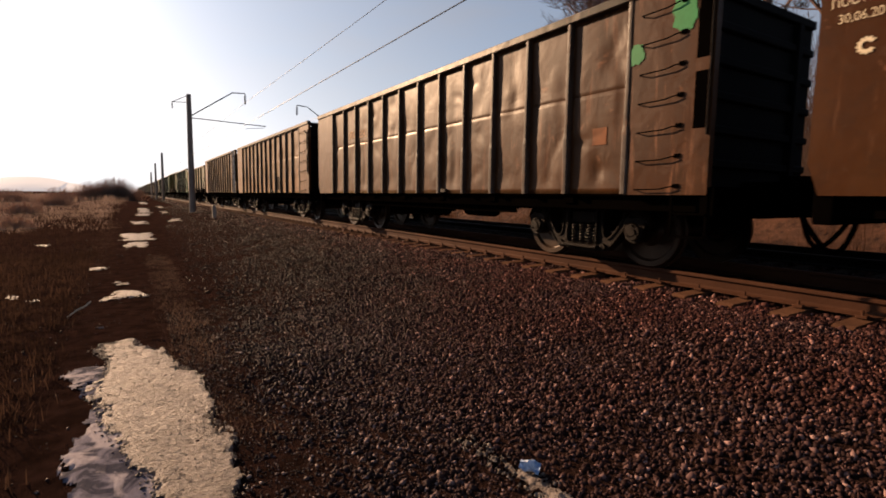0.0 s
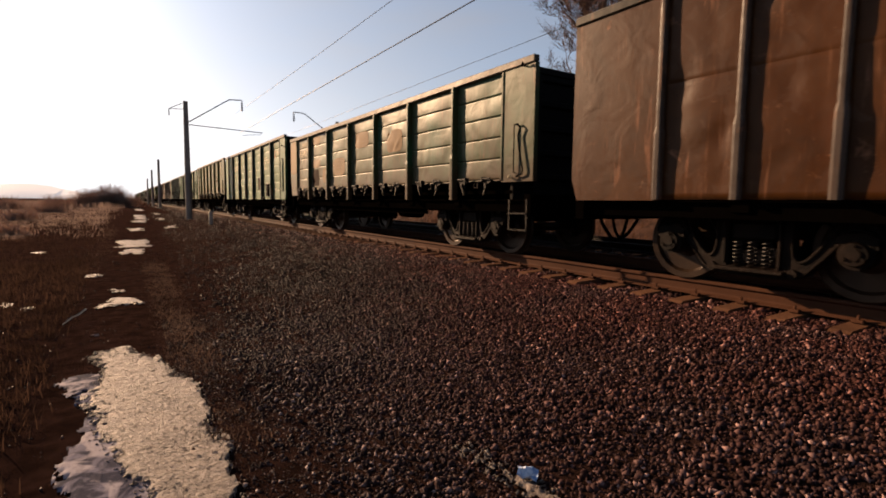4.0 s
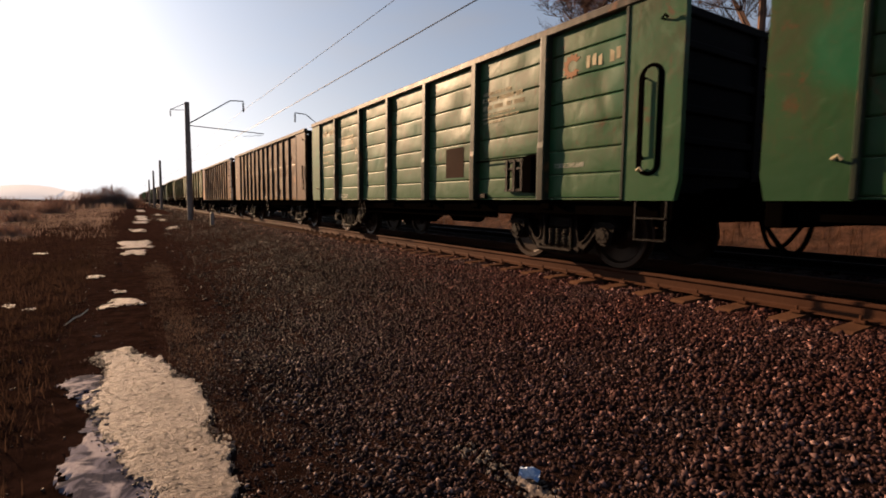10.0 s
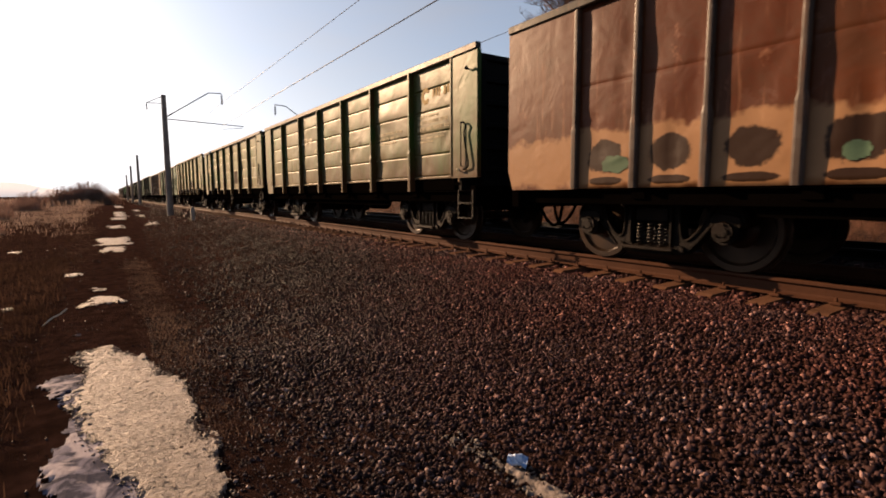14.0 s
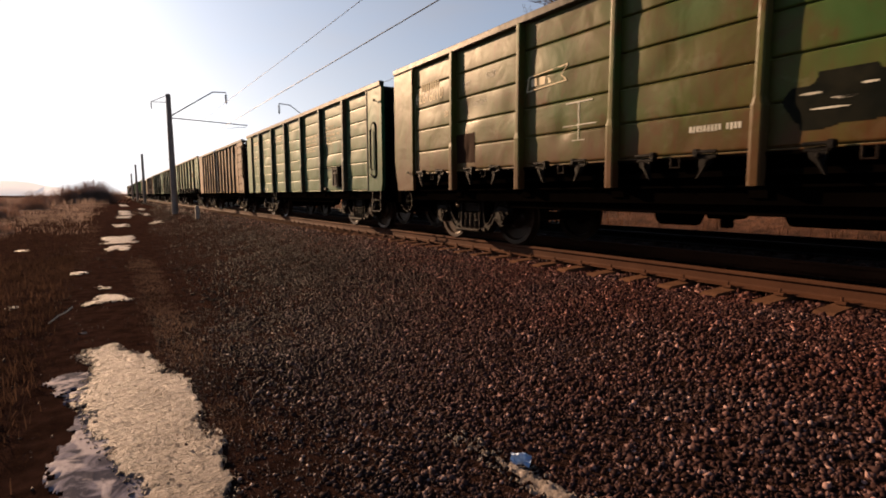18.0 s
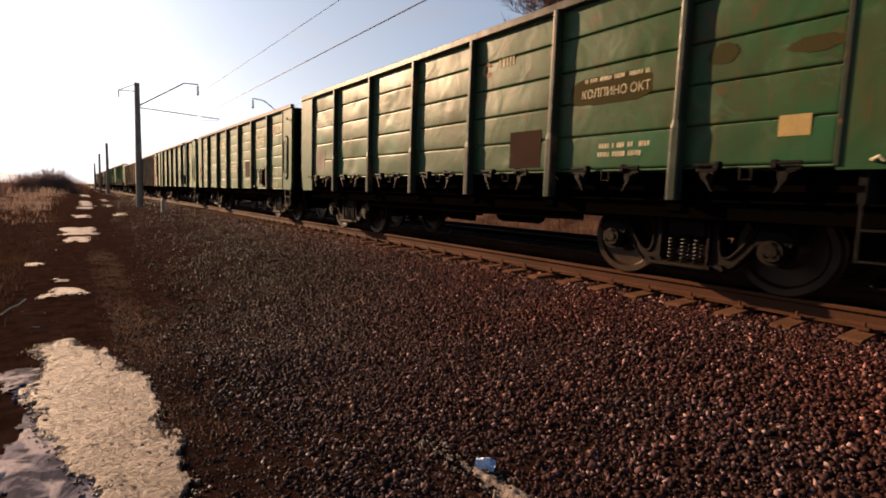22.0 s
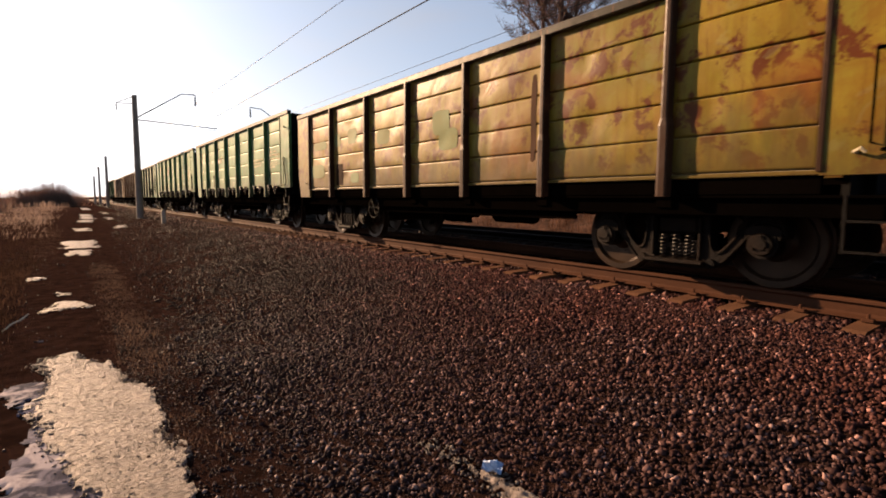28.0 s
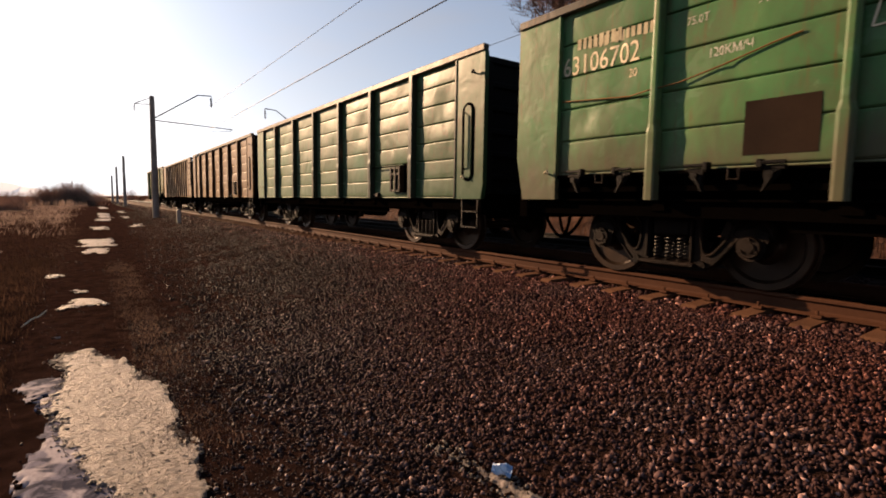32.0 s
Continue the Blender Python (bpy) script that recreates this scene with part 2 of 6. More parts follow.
OLIVE = paint("olive_paint", (0.0324, 0.0516, 0.0084), (0.0552, 0.0552, 0.0108), rust=(0.06, 0.0216, 0.006), rust_lo=0.57, rust_hi=0.70, dirt=(0.048, 0.0288, 0.009), dirt_amount=0.5, fresh=(0.018, 0.06, 0.012), foot=(0.0504, 0.0192, 0.0066), dust=(0.92, 0.92, 0.60), settled=0.34)
YELLOW = paint("yellow_rusty_paint", (0.190, 0.138, 0.0120), (0.125, 0.1120, 0.0140), rust=(0.072, 0.0192, 0.0036), rust_lo=0.515, rust_hi=0.58, dirt=(0.126, 0.0528, 0.0048), dirt_amount=0.7, scour=0.2, fresh=(0.144, 0.0528, 0.0072), foot=(0.06, 0.0408, 0.0096))
ORANGE_GREEN = paint("orange_and_green_paint", (0.016, 0.046, 0.018), (0.030, 0.048, 0.017), rust_lo=0.66, rust_hi=0.75, dirt=(0.040, 0.028, 0.012), dirt_amount=0.35, fresh=(0.010, 0.056, 0.026), foot=(0.034, 0.017, 0.008))
# end walls near black: the shade on them is put into the paint
END_SHADE = plain("sooty_end_paint", (0.003, 0.0026, 0.00225), (0.005, 0.00425, 0.0035), 0.85, bump_by=0.3, gloss=0.08)
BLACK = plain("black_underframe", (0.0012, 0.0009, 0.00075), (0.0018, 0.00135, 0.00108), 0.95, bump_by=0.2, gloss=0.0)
BOGIE = plain("dusty_bogie_steel", (0.01012, 0.005563, 0.003416), (0.001518, 0.001012, 0.000759), 0.6, scale=22, bump_by=0.7, gloss=0.06)
SPRING = plain("worn_spring_steel", (0.00675, 0.0045, 0.0033), (0.003, 0.00195, 0.0015), 0.4, scale=22, bump_by=0.3, gloss=0.08)
IRON = plain("dark_greasy_iron", (0.0040, 0.0029, 0.0023), (0.0014, 0.0011, 0.0009), 0.55, scale=16, bump_by=0.9, gloss=0.06)
WHEEL = plain("worn_wheel_steel", (0.04095, 0.02418, 0.01404), (0.0117, 0.00702, 0.00468), 0.36, 0.4, scale=8, bump_by=0.2)
RAIL = plain("rusty_rail_steel", (0.0595, 0.02635, 0.01445), (0.0408, 0.01785, 0.0102), 0.75, 0.0, scale=5, bump_by=0.3, gloss=0.04)
CONCRETE = plain("weathered_concrete", (0.222, 0.185, 0.1554), (0.1628, 0.1332, 0.111), 0.9, scale=8, bump_by=0.5)
MARKER = plain("whitewashed_concrete", (0.3108, 0.2738, 0.2294), (0.222, 0.185, 0.1554), 0.9, scale=8, bump_by=0.4)
# sleepers of the second track, coloured dark for the train's shadow
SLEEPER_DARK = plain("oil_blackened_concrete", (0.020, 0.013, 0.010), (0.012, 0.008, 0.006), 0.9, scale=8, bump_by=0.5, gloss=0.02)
SLEEPER = plain("rust_stained_concrete", (0.09664, 0.0471, 0.02657), (0.06038, 0.03019, 0.01812), 0.9, scale=8, bump_by=0.5, gloss=0.02)
sleeper_nodes = SLEEPER.node_tree                   # near black between the rails: the shade under the train is in the colour
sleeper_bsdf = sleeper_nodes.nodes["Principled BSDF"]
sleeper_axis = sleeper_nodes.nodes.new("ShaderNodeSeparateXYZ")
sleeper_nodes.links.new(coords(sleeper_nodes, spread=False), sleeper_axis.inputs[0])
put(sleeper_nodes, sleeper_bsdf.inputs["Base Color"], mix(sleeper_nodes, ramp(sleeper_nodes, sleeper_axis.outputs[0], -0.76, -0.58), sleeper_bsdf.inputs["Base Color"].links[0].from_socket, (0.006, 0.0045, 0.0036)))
EARTH = plain("bare_earth", (0.036, 0.0190, 0.0148), (0.0155, 0.0085, 0.0068), 1.0, scale=30, bump_by=1.0, spread=False, distance=0.05, gloss=0.0)
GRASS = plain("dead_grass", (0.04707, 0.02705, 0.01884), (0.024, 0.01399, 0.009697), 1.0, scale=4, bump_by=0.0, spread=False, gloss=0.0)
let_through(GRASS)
# dry grass whose colour is raised to stand for haze over the field
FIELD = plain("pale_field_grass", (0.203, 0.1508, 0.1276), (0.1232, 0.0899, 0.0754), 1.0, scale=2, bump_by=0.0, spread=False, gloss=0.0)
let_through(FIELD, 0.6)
def bank_material():
    """Leaf litter on a sunlit bank: rusty heaps, dark hollows, pale stalks."""
    m, nt, b = material("rusty_leaf_litter")
    v = coords(nt, spread=False)
    big, mid, fine = noise_tex(nt, v, 0.9, 4.0, 0.6, 0.5), noise_tex(nt, v, 3.5, 5.0, 0.65), noise_tex(nt, coords(nt, (1.0, 1.0, 0.35), spread=False), 26.0, 6.0, 0.75)
    col = mix(nt, ramp(nt, big, 0.38, 0.64), (0.090, 0.043, 0.026), (0.042, 0.021, 0.014))
    col = mix(nt, times(nt, ramp(nt, mid, 0.48, 0.62), 0.75), col, (0.018, 0.010, 0.007))
    col = mix(nt, times(nt, ramp(nt, fine, 0.56, 0.70), 0.7), col, (0.20, 0.118, 0.072))
    nt.links.new(col, b.inputs["Base Color"])
    b.inputs["Roughness"].default_value, b.inputs["Specular IOR Level"].default_value = 0.95, 0.1
    bump(nt, b, fine, 1.0, 0.06)
    return m


BANK = bank_material()
STRAW = plain("brown_path_grass", (0.100, 0.066, 0.050), (0.056, 0.037, 0.029), 1.0, scale=4, bump_by=0.0, spread=False, gloss=0.0)
let_through(STRAW)
BANK_GRASS = plain("sunlit_rusty_grass", (0.08659, 0.04252, 0.02441), (0.05512, 0.02677, 0.01575), 0.9, scale=4, bump_by=0.0, spread=False, gloss=0.2)
let_through(BANK_GRASS)
def snow_material():
    """Old coarse snow: cream-white grains, with soil showing through in cracks across the path and in thin places."""
    m, nt, b = material("dirty_melting_snow")
    v = coords(nt, spread=False)
    wide = coords(nt, (0.5, 1.0, 1.0), spread=False)
    grain, clots, big = noise_tex(nt, v, 85.0, 6.0, 0.8), noise_tex(nt, wide, 17.0, 8.0, 0.78, 0.8), noise_tex(nt, v, 3.4, 5.0)
    col = mix(nt, ramp(nt, big, 0.32, 0.66), (0.285, 0.236, 0.198), (0.160, 0.131, 0.112))
    col = mix(nt, times(nt, ramp(nt, grain, 0.42, 0.62), 0.75), col, (0.085, 0.061, 0.047))
    col = mix(nt, times(nt, ramp(nt, clots, 0.47, 0.59), 0.80), col, (0.060, 0.042, 0.031))
    nt.links.new(col, b.inputs["Base Color"])
    b.inputs["Roughness"].default_value = 0.6
    b.inputs["Specular IOR Level"].default_value = 0.2
    bump(nt, b, clots, 1.0, 0.03)
    return m


def ice_material():
    """Refrozen slush: smooth pale sheets with wet shine among dark wet ice."""
    m, nt, b = material("blue_grey_ice")
    v = coords(nt, spread=False)
    sheets, fine = noise_tex(nt, v, 5.5, 5.0, 0.55, 1.2), noise_tex(nt, coords(nt, (1.0, 0.5, 1.0), spread=False), 22.0, 6.0, 0.7)
    pale = ramp(nt, sheets, 0.46, 0.60)
    col = mix(nt, pale, (0.020, 0.021, 0.036), (0.120, 0.112, 0.142))
    col = mix(nt, ramp(nt, noise_tex(nt, v, 3.2, 4.0, 0.5, 0.8), 0.51, 0.58), col, (0.27, 0.24, 0.25))
    col = mix(nt, times(nt, ramp(nt, fine, 0.48, 0.7), 0.5), col, (0.060, 0.053, 0.062))
    nt.links.new(col, b.inputs["Base Color"])
    b.inputs["Roughness"].default_value = 0.7
    b.inputs["Specular IOR Level"].default_value = 0.01
    bump(nt, b, fine, 0.5, 0.01)
    return m


SNOW = snow_material()
ICE = ice_material()
BARK = plain("dark_bark", (0.1415, 0.0868, 0.06416), (0.08492, 0.05472, 0.04152), 0.95, scale=8, bump_by=0.5, spread=False)
WIRE = plain("dark_wire", (0.03, 0.03, 0.033), None, 0.5, 0.5, bump_by=0.0)
WHITE = plain("white_lettering", (0.4239, 0.4133, 0.3498), (0.2968, 0.286, 0.2331), 0.7, scale=9, bump_by=0.0, dust=0.7)
ORANGE_LETTER = plain("faded_orange_lettering", (0.2486, 0.1184, 0.05328), (0.1776, 0.08288, 0.03552), 0.7, scale=9, bump_by=0.0, dust=0.4)
TAN_LETTER = plain("faded_tan_lettering", (0.36, 0.20, 0.10), (0.24, 0.13, 0.06), 0.8, scale=24, bump_by=0.0, dust=0.5)
CREAM = plain("cream_stencil_label", (0.62, 0.527, 0.3642), (0.4495, 0.372, 0.2402), 0.7, scale=9, bump_by=0.0, dust=0.7)
PATCH_BROWN = plain("brown_repaint", (0.0248, 0.01178, 0.00682), (0.01674, 0.00806, 0.00496), 0.8, scale=5, bump_by=0.1, gloss=0.03)
PATCH_BLACK = plain("dark_repaint", (0.020, 0.0125, 0.0085), (0.012, 0.008, 0.006), 0.8, scale=5, bump_by=0.1, gloss=0.02)
PATCH_GREEN = plain("bright_green_overpaint", (0.03, 0.22, 0.07), (0.02, 0.15, 0.05), 0.5, scale=5, bump_by=0.1)
PALE_DAB = plain("pale_dabbed_paint", (0.105, 0.080, 0.062), (0.075, 0.052, 0.038), 0.8, scale=20, bump_by=0.0, dust=0.4)
MUD = plain("smeared_brown_dirt", (0.036, 0.028, 0.012), (0.030, 0.030, 0.012), 0.9, scale=14, bump_by=0.0, gloss=0.02, dust=0.2)
YELLOW_LABEL = plain("yellow_paper_label", (0.273, 0.195, 0.078), (0.2145, 0.1495, 0.0585), 0.8, scale=9, bump_by=0.0, dust=0.2)
STENCIL = plain("faded_orange_stencil", (0.19, 0.075, 0.034), (0.12, 0.05, 0.024), 0.8, scale=30, bump_by=0.0, dust=0.4)
WORN_LETTER = plain("worn_faded_lettering", (0.42, 0.371, 0.245), (0.238, 0.203, 0.126), 0.8, scale=30, bump_by=0.0, dust=0.7)
TURQUOISE = plain("pale_turquoise_repaint", (0.110, 0.150, 0.070), (0.110, 0.118, 0.036), 0.7, scale=12, bump_by=0.0, dust=0.4)
ORANGE_PAINT = plain("orange_repaint", (0.120, 0.058, 0.010), (0.085, 0.040, 0.010), 0.7, scale=8, bump_by=0.1, dust=0.4)
GREY_REPAINT = plain("grey_repaint", (0.050, 0.042, 0.040), (0.038, 0.034, 0.028), 0.7, scale=8, bump_by=0.0, dust=0.4)
RUST_STAIN = plain("rust_stain", (0.050, 0.019, 0.008), (0.032, 0.014, 0.006), 0.9, scale=18, bump_by=0.0, dust=0.4)
PATCH_GREEN_PALE = plain("pale_green_dab", (0.06, 0.102, 0.06), None, 0.7, scale=9, bump_by=0.0, dust=0.4)
GRAFFITI_RED = plain("red_spray_paint", (0.50, 0.02, 0.015), (0.40, 0.02, 0.015), 0.6, scale=9, bump_by=0.0)
GRAFFITI_YELLOW = plain("yellow_spray_paint", (0.42, 0.30, 0.02), None, 0.6, scale=9, bump_by=0.0)
GRAFFITI_DARK = plain("dark_green_spray_paint", (0.0040, 0.0050, 0.0040), (0.010, 0.010, 0.007), 0.8, scale=22, bump_by=0.1, gloss=0.02)
# brown twigs of the field bushes, coloured paler in place of haze
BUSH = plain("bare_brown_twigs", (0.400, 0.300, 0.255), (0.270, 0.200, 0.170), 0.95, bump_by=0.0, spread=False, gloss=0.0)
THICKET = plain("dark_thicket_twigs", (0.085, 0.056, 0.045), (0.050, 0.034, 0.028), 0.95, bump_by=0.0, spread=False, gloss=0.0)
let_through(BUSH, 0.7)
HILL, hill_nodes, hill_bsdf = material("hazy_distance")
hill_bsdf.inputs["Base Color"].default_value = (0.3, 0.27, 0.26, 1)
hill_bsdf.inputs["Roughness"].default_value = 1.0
# emission stands in for bright haze in front of the ridge
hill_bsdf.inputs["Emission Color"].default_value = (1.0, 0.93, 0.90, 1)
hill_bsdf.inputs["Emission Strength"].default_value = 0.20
LITTER = plain("crumpled_packet_film", (0.45, 0.50, 0.58), (0.05, 0.18, 0.42), 0.25, scale=90, bump_by=0.3)


def ballast_material():
    """Crushed stone: each stone its own grey or brown, redder with iron dust towards the rails."""
    m, nt, b = material("crushed_stone")
    geo = nt.nodes.new("ShaderNodeNewGeometry")
    cr = nt.nodes.new("ShaderNodeValToRGB")
    # the top stops' few pale stones also stand in for glints of sun
    stops = [(0.0, (0.0105, 0.0073, 0.0074)), (0.60, (0.0265, 0.0182, 0.0182)), (0.84, (0.050, 0.0350, 0.0342)), (0.95, (0.105, 0.078, 0.075)), (1.0, (0.24, 0.19, 0.175))]
    while len(cr.color_ramp.elements) < len(stops):
        cr.color_ramp.elements.new(0.5)
    for e, (p, c) in zip(cr.color_ramp.elements, stops):
        e.position, e.color = p, (*c, 1)
    nt.links.new(geo.outputs["Random Per Island"], cr.inputs[0])
    sep = nt.nodes.new("ShaderNodeSeparateXYZ")
    v = coords(nt, spread=False)
    nt.links.new(v, sep.inputs[0])
    big = noise_tex(nt, v, 0.7, 4.0)
    rust = times(nt, ramp(nt, sep.outputs[0], -5.2, -1.8), ramp(nt, big, 0.20, 0.55))
    fine = noise_tex(nt, v, 60.0, 4.0)
    tint = nt.nodes.new("ShaderNodeMix")
    tint.data_type, tint.blend_type = "RGBA", "MULTIPLY"
    put(nt, tint.inputs[0], times(nt, rust, 1.0))
    nt.links.new(cr.outputs[0], tint.inputs[6])
    tint.inputs[7].default_value = (1.42, 0.84, 0.74, 1.0)
    col = mix(nt, times(nt, rust, 0.16), tint.outputs[2], (0.055, 0.021, 0.012))
    far_dark = times(nt, ramp(nt, sep.outputs[1], 3.5, 9.5), ramp(nt, sep.outputs[0], -1.0, -2.6))     # stones get darker farther along, away from the near rail
    col = mix(nt, times(nt, far_dark, 0.85), col, (0.0115, 0.0074, 0.0068))
    train_shade = ramp(nt, sep.outputs[0], -0.35, 0.15)          # stones from the near rail on are blackened for the train's shade
    col = mix(nt, times(nt, train_shade, 0.8), col, (0.0035, 0.0027, 0.0024))
    nt.links.new(col, b.inputs["Base Color"])
    b.inputs["Roughness"].default_value = 0.5
    b.inputs["Specular IOR Level"].default_value = 0.02
    bump(nt, b, fine, 0.25, 0.003)
    return m


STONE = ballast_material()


import functools


# ---- mesh helpers ----
def box(bm, x0, x1, y0, y1, z0, z1, bevel=0.0):
    v = bmesh.ops.create_cube(bm, size=1.0)["verts"]
    bmesh.ops.scale(bm, vec=(x1 - x0, y1 - y0, z1 - z0), verts=v)
    bmesh.ops.translate(bm, vec=((x0 + x1) / 2, (y0 + y1) / 2, (z0 + z1) / 2), verts=v)
    if bevel:
        edges = list({e for a in v for e in a.link_edges})
        bmesh.ops.bevel(bm, geom=edges, offset=bevel, segments=1, affect="EDGES")


def cylinder(bm, a, b, r, seg=12, r2=None):
    a, b = Vector(a), Vector(b)
    d = b - a
    m = Matrix.Translation((a + b) / 2) @ d.to_track_quat("Z", "Y").to_matrix().to_4x4()
    bmesh.ops.create_cone(bm, cap_ends=True, segments=seg, radius1=r, radius2=r if r2 is None else r2, depth=d.length, matrix=m)


def tube(bm, points, r, seg=6):
    """A rod bent through points, one closed skin."""
    pts = [Vector(p) for p in points]
    rings, u = [], None
    for i, p in enumerate(pts):
        d = (pts[min(i + 1, len(pts) - 1)] - pts[max(i - 1, 0)]).normalized()
        if u is None:
            u = d.orthogonal().normalized()
        u = (u - d * u.dot(d)).normalized()
        w = d.cross(u)
        rings.append([bm.verts.new(p + (u * math.cos(2 * math.pi * k / seg) + w * math.sin(2 * math.pi * k / seg)) * r) for k in range(seg)])
    for a, b in zip(rings, rings[1:]):
        for k in range(seg):
            bm.faces.new((a[k], a[(k + 1) % seg], b[(k + 1) % seg], b[k]))
    bm.faces.new(rings[0])
    bm.faces.new(rings[-1][::-1])


def prism(bm, outline, axis, lo, hi):
    """A closed outline pushed along an axis. The outline is given in the other two axes, in order."""
    def at(p, s):
        q = list(p)
        q.insert(axis, s)
        return q
    lower = [bm.verts.new(at(p, lo)) for p in outline]
    upper = [bm.verts.new(at(p, hi)) for p in outline]
    n = len(outline)
    bm.faces.new(lower)
    bm.faces.new(upper[::-1])
    for i in range(n):
        bm.faces.new((lower[i], upper[i], upper[(i + 1) % n], lower[(i + 1) % n]))


def lathe(bm, profile, axis_x=True, seg=32):
    """Spin (x, r) pairs round the x axis."""
    rings = []
    for x, r in profile:
        rings.append([bm.verts.new((x, r * math.cos(2 * math.pi * i / seg), r * math.sin(2 * math.pi * i / seg))) for i in range(seg)])
    for p, q in zip(rings, rings[1:]):
        for i in range(seg):
            bm.faces.new((p[i], p[(i + 1) % seg], q[(i + 1) % seg], q[i]))
    bm.faces.new(rings[0])
    bm.faces.new(rings[-1][::-1])


MESHES = {}


def mesh_of(key, make, mat, smooth=False):
    """One mesh for each key and material, shared by all objects that use it."""
    k = (key, mat.name)
    if k not in MESHES:
        bm = bmesh.new()
        make(bm)
        bmesh.ops.recalc_face_normals(bm, faces=bm.faces)
        me = bpy.data.meshes.new(key)
        bm.to_mesh(me)
        bm.free()
        me.materials.append(mat)
        if smooth == "front":
            me.polygons.foreach_set("use_smooth", [abs(f.normal.x) > 0.8 for f in me.polygons])
        elif smooth:
            me.polygons.foreach_set("use_smooth", [True] * len(me.polygons))
        MESHES[k] = me
    return MESHES[k]


def part(name, me, parent, m=None, label=""):
    ob = new(name, me)
    ob.parent = parent
    if m is not None:
        ob.matrix_basis = m
    if label:
        ob["label"] = label
    return ob


def thing(name, me, m, label, category, group="", kind=""):
    ob = new(name, me)
    ob.matrix_basis = m
    return tagged(ob, label, category, group, kind)


# ---- the train: dimensions common to all wagons ----
PITCH, HALF, WIDE = 13.92, 6.56, 1.567
CENTRE_X = 0.797
ZB = 0.97                                   # lower edge of the side sheets
AXLES = (-5.25, -3.40, 3.40, 5.25)
WHEEL_R = 0.4785
FAR = pose(0, 0, 0, 0, 0, 180)              # turns a near-side part over to the far side


RIDGE = ((0.0, 0.0), (0.045, 0.1), (0.06, 1.0), (0.085, 0.9), (0.10, 0.0), (0.15, -0.08), (0.40, -0.16), (0.70, -0.14), (0.95, -0.02))      # share of a band's height, share of the depth


def levels_of(kind):
    """Heights of a sheet's rows, each with its share of the ridge depth."""
    k = KINDS[kind]
    z0, z1 = k["low"], k["top"] - 0.11
    if k["ridges"]:
        step = (z1 - z0) / k["ridges"]
        return [(z0 + step * (r + a), d) for r in range(k["ridges"]) for a, d in RIDGE] + [(z1, 0.0)]
    seam = 2.28
    return [(z0 + (seam - 0.06 - z0) * i / 16, 0.0) for i in range(17)] + [(seam - 0.012, 0.0), (seam - 0.006, 0.14), (seam + 0.006, 0.14), (seam + 0.012, 0.0)] + [(seam + 0.06 + (z1 - seam - 0.06) * i / 14, 0.0) for i in range(15)]


@functools.lru_cache(None)
def dents_of(kind, w, seed):
    """Knocks in one sheet: place, radius along and across, turn, depth. Blows from the load inside push outwards."""
    rng = random.Random(seed * 31 + int(w * 100) + len(kind))
    k = KINDS[kind]
    z0, z1 = k["low"], k["top"] - 0.11
    ribbed = kind.startswith("ribbed")
    out = [(rng.uniform(-w / 2, w / 2), rng.uniform(z0, z1), r, r * rng.uniform(0.8, 1.3), 0.0, rng.uniform(-0.25, 1) * 0.018) for r in (rng.uniform(0.08, 0.30) for _ in range(9))]
    if ribbed:      # tall buckles between the posts
        out += [(rng.uniform(-w * 0.4, w * 0.4), rng.uniform(z0 + 0.3, z1 - 0.2), rng.uniform(0.05, 0.11), rng.uniform(0.25, 0.6), 0.0, rng.uniform(-0.2, 0.9) * 0.022) for _ in range(5)]
    for _ in range(rng.randint(1, 5)):      # creases
        out.append((rng.uniform(-w * 0.4, w * 0.4), rng.uniform(z0 + 0.25, z1 - 0.25), rng.uniform(0.10, 0.30), rng.uniform(0.035, 0.06), rng.uniform(0, 3.14), rng.choice((-0.008, 0.012, 0.016))))
    if not ribbed:      # each pressed field bellies out a little
        out += [(rng.uniform(-w * 0.3, w * 0.3), rng.uniform(z0 + 0.3, z1 - 0.3), rng.uniform(0.25, 0.45), rng.uniform(0.15, 0.25), 0.0, -rng.uniform(0.004, 0.014)) for _ in range(4)]
    return [(a, b, r, q, math.cos(e), math.sin(e), d) for a, b, r, q, e, d in out]


def bulge(kind, w, seed, y, z):
    """Depth of a sheet's knocks at a point, without its ridges."""
    k = KINDS[kind]
    z0, z1 = k["low"], k["top"] - 0.11
    calm = max(0.0, min(1.0, (z - z0) / 0.22, (z1 - z) / 0.22, (y + w / 2) / 0.10, (w / 2 - y) / 0.10))
    x = 0.0
    for dy, dz, r, q, c, n, d in dents_of(kind, w, seed):
        u, v = (y - dy) * c + (z - dz) * n, (z - dz) * c - (y - dy) * n
        e = (u / r) ** 2 + (v / q) ** 2
        if e < 9:
            x += d * math.exp(-e)
    return calm * x


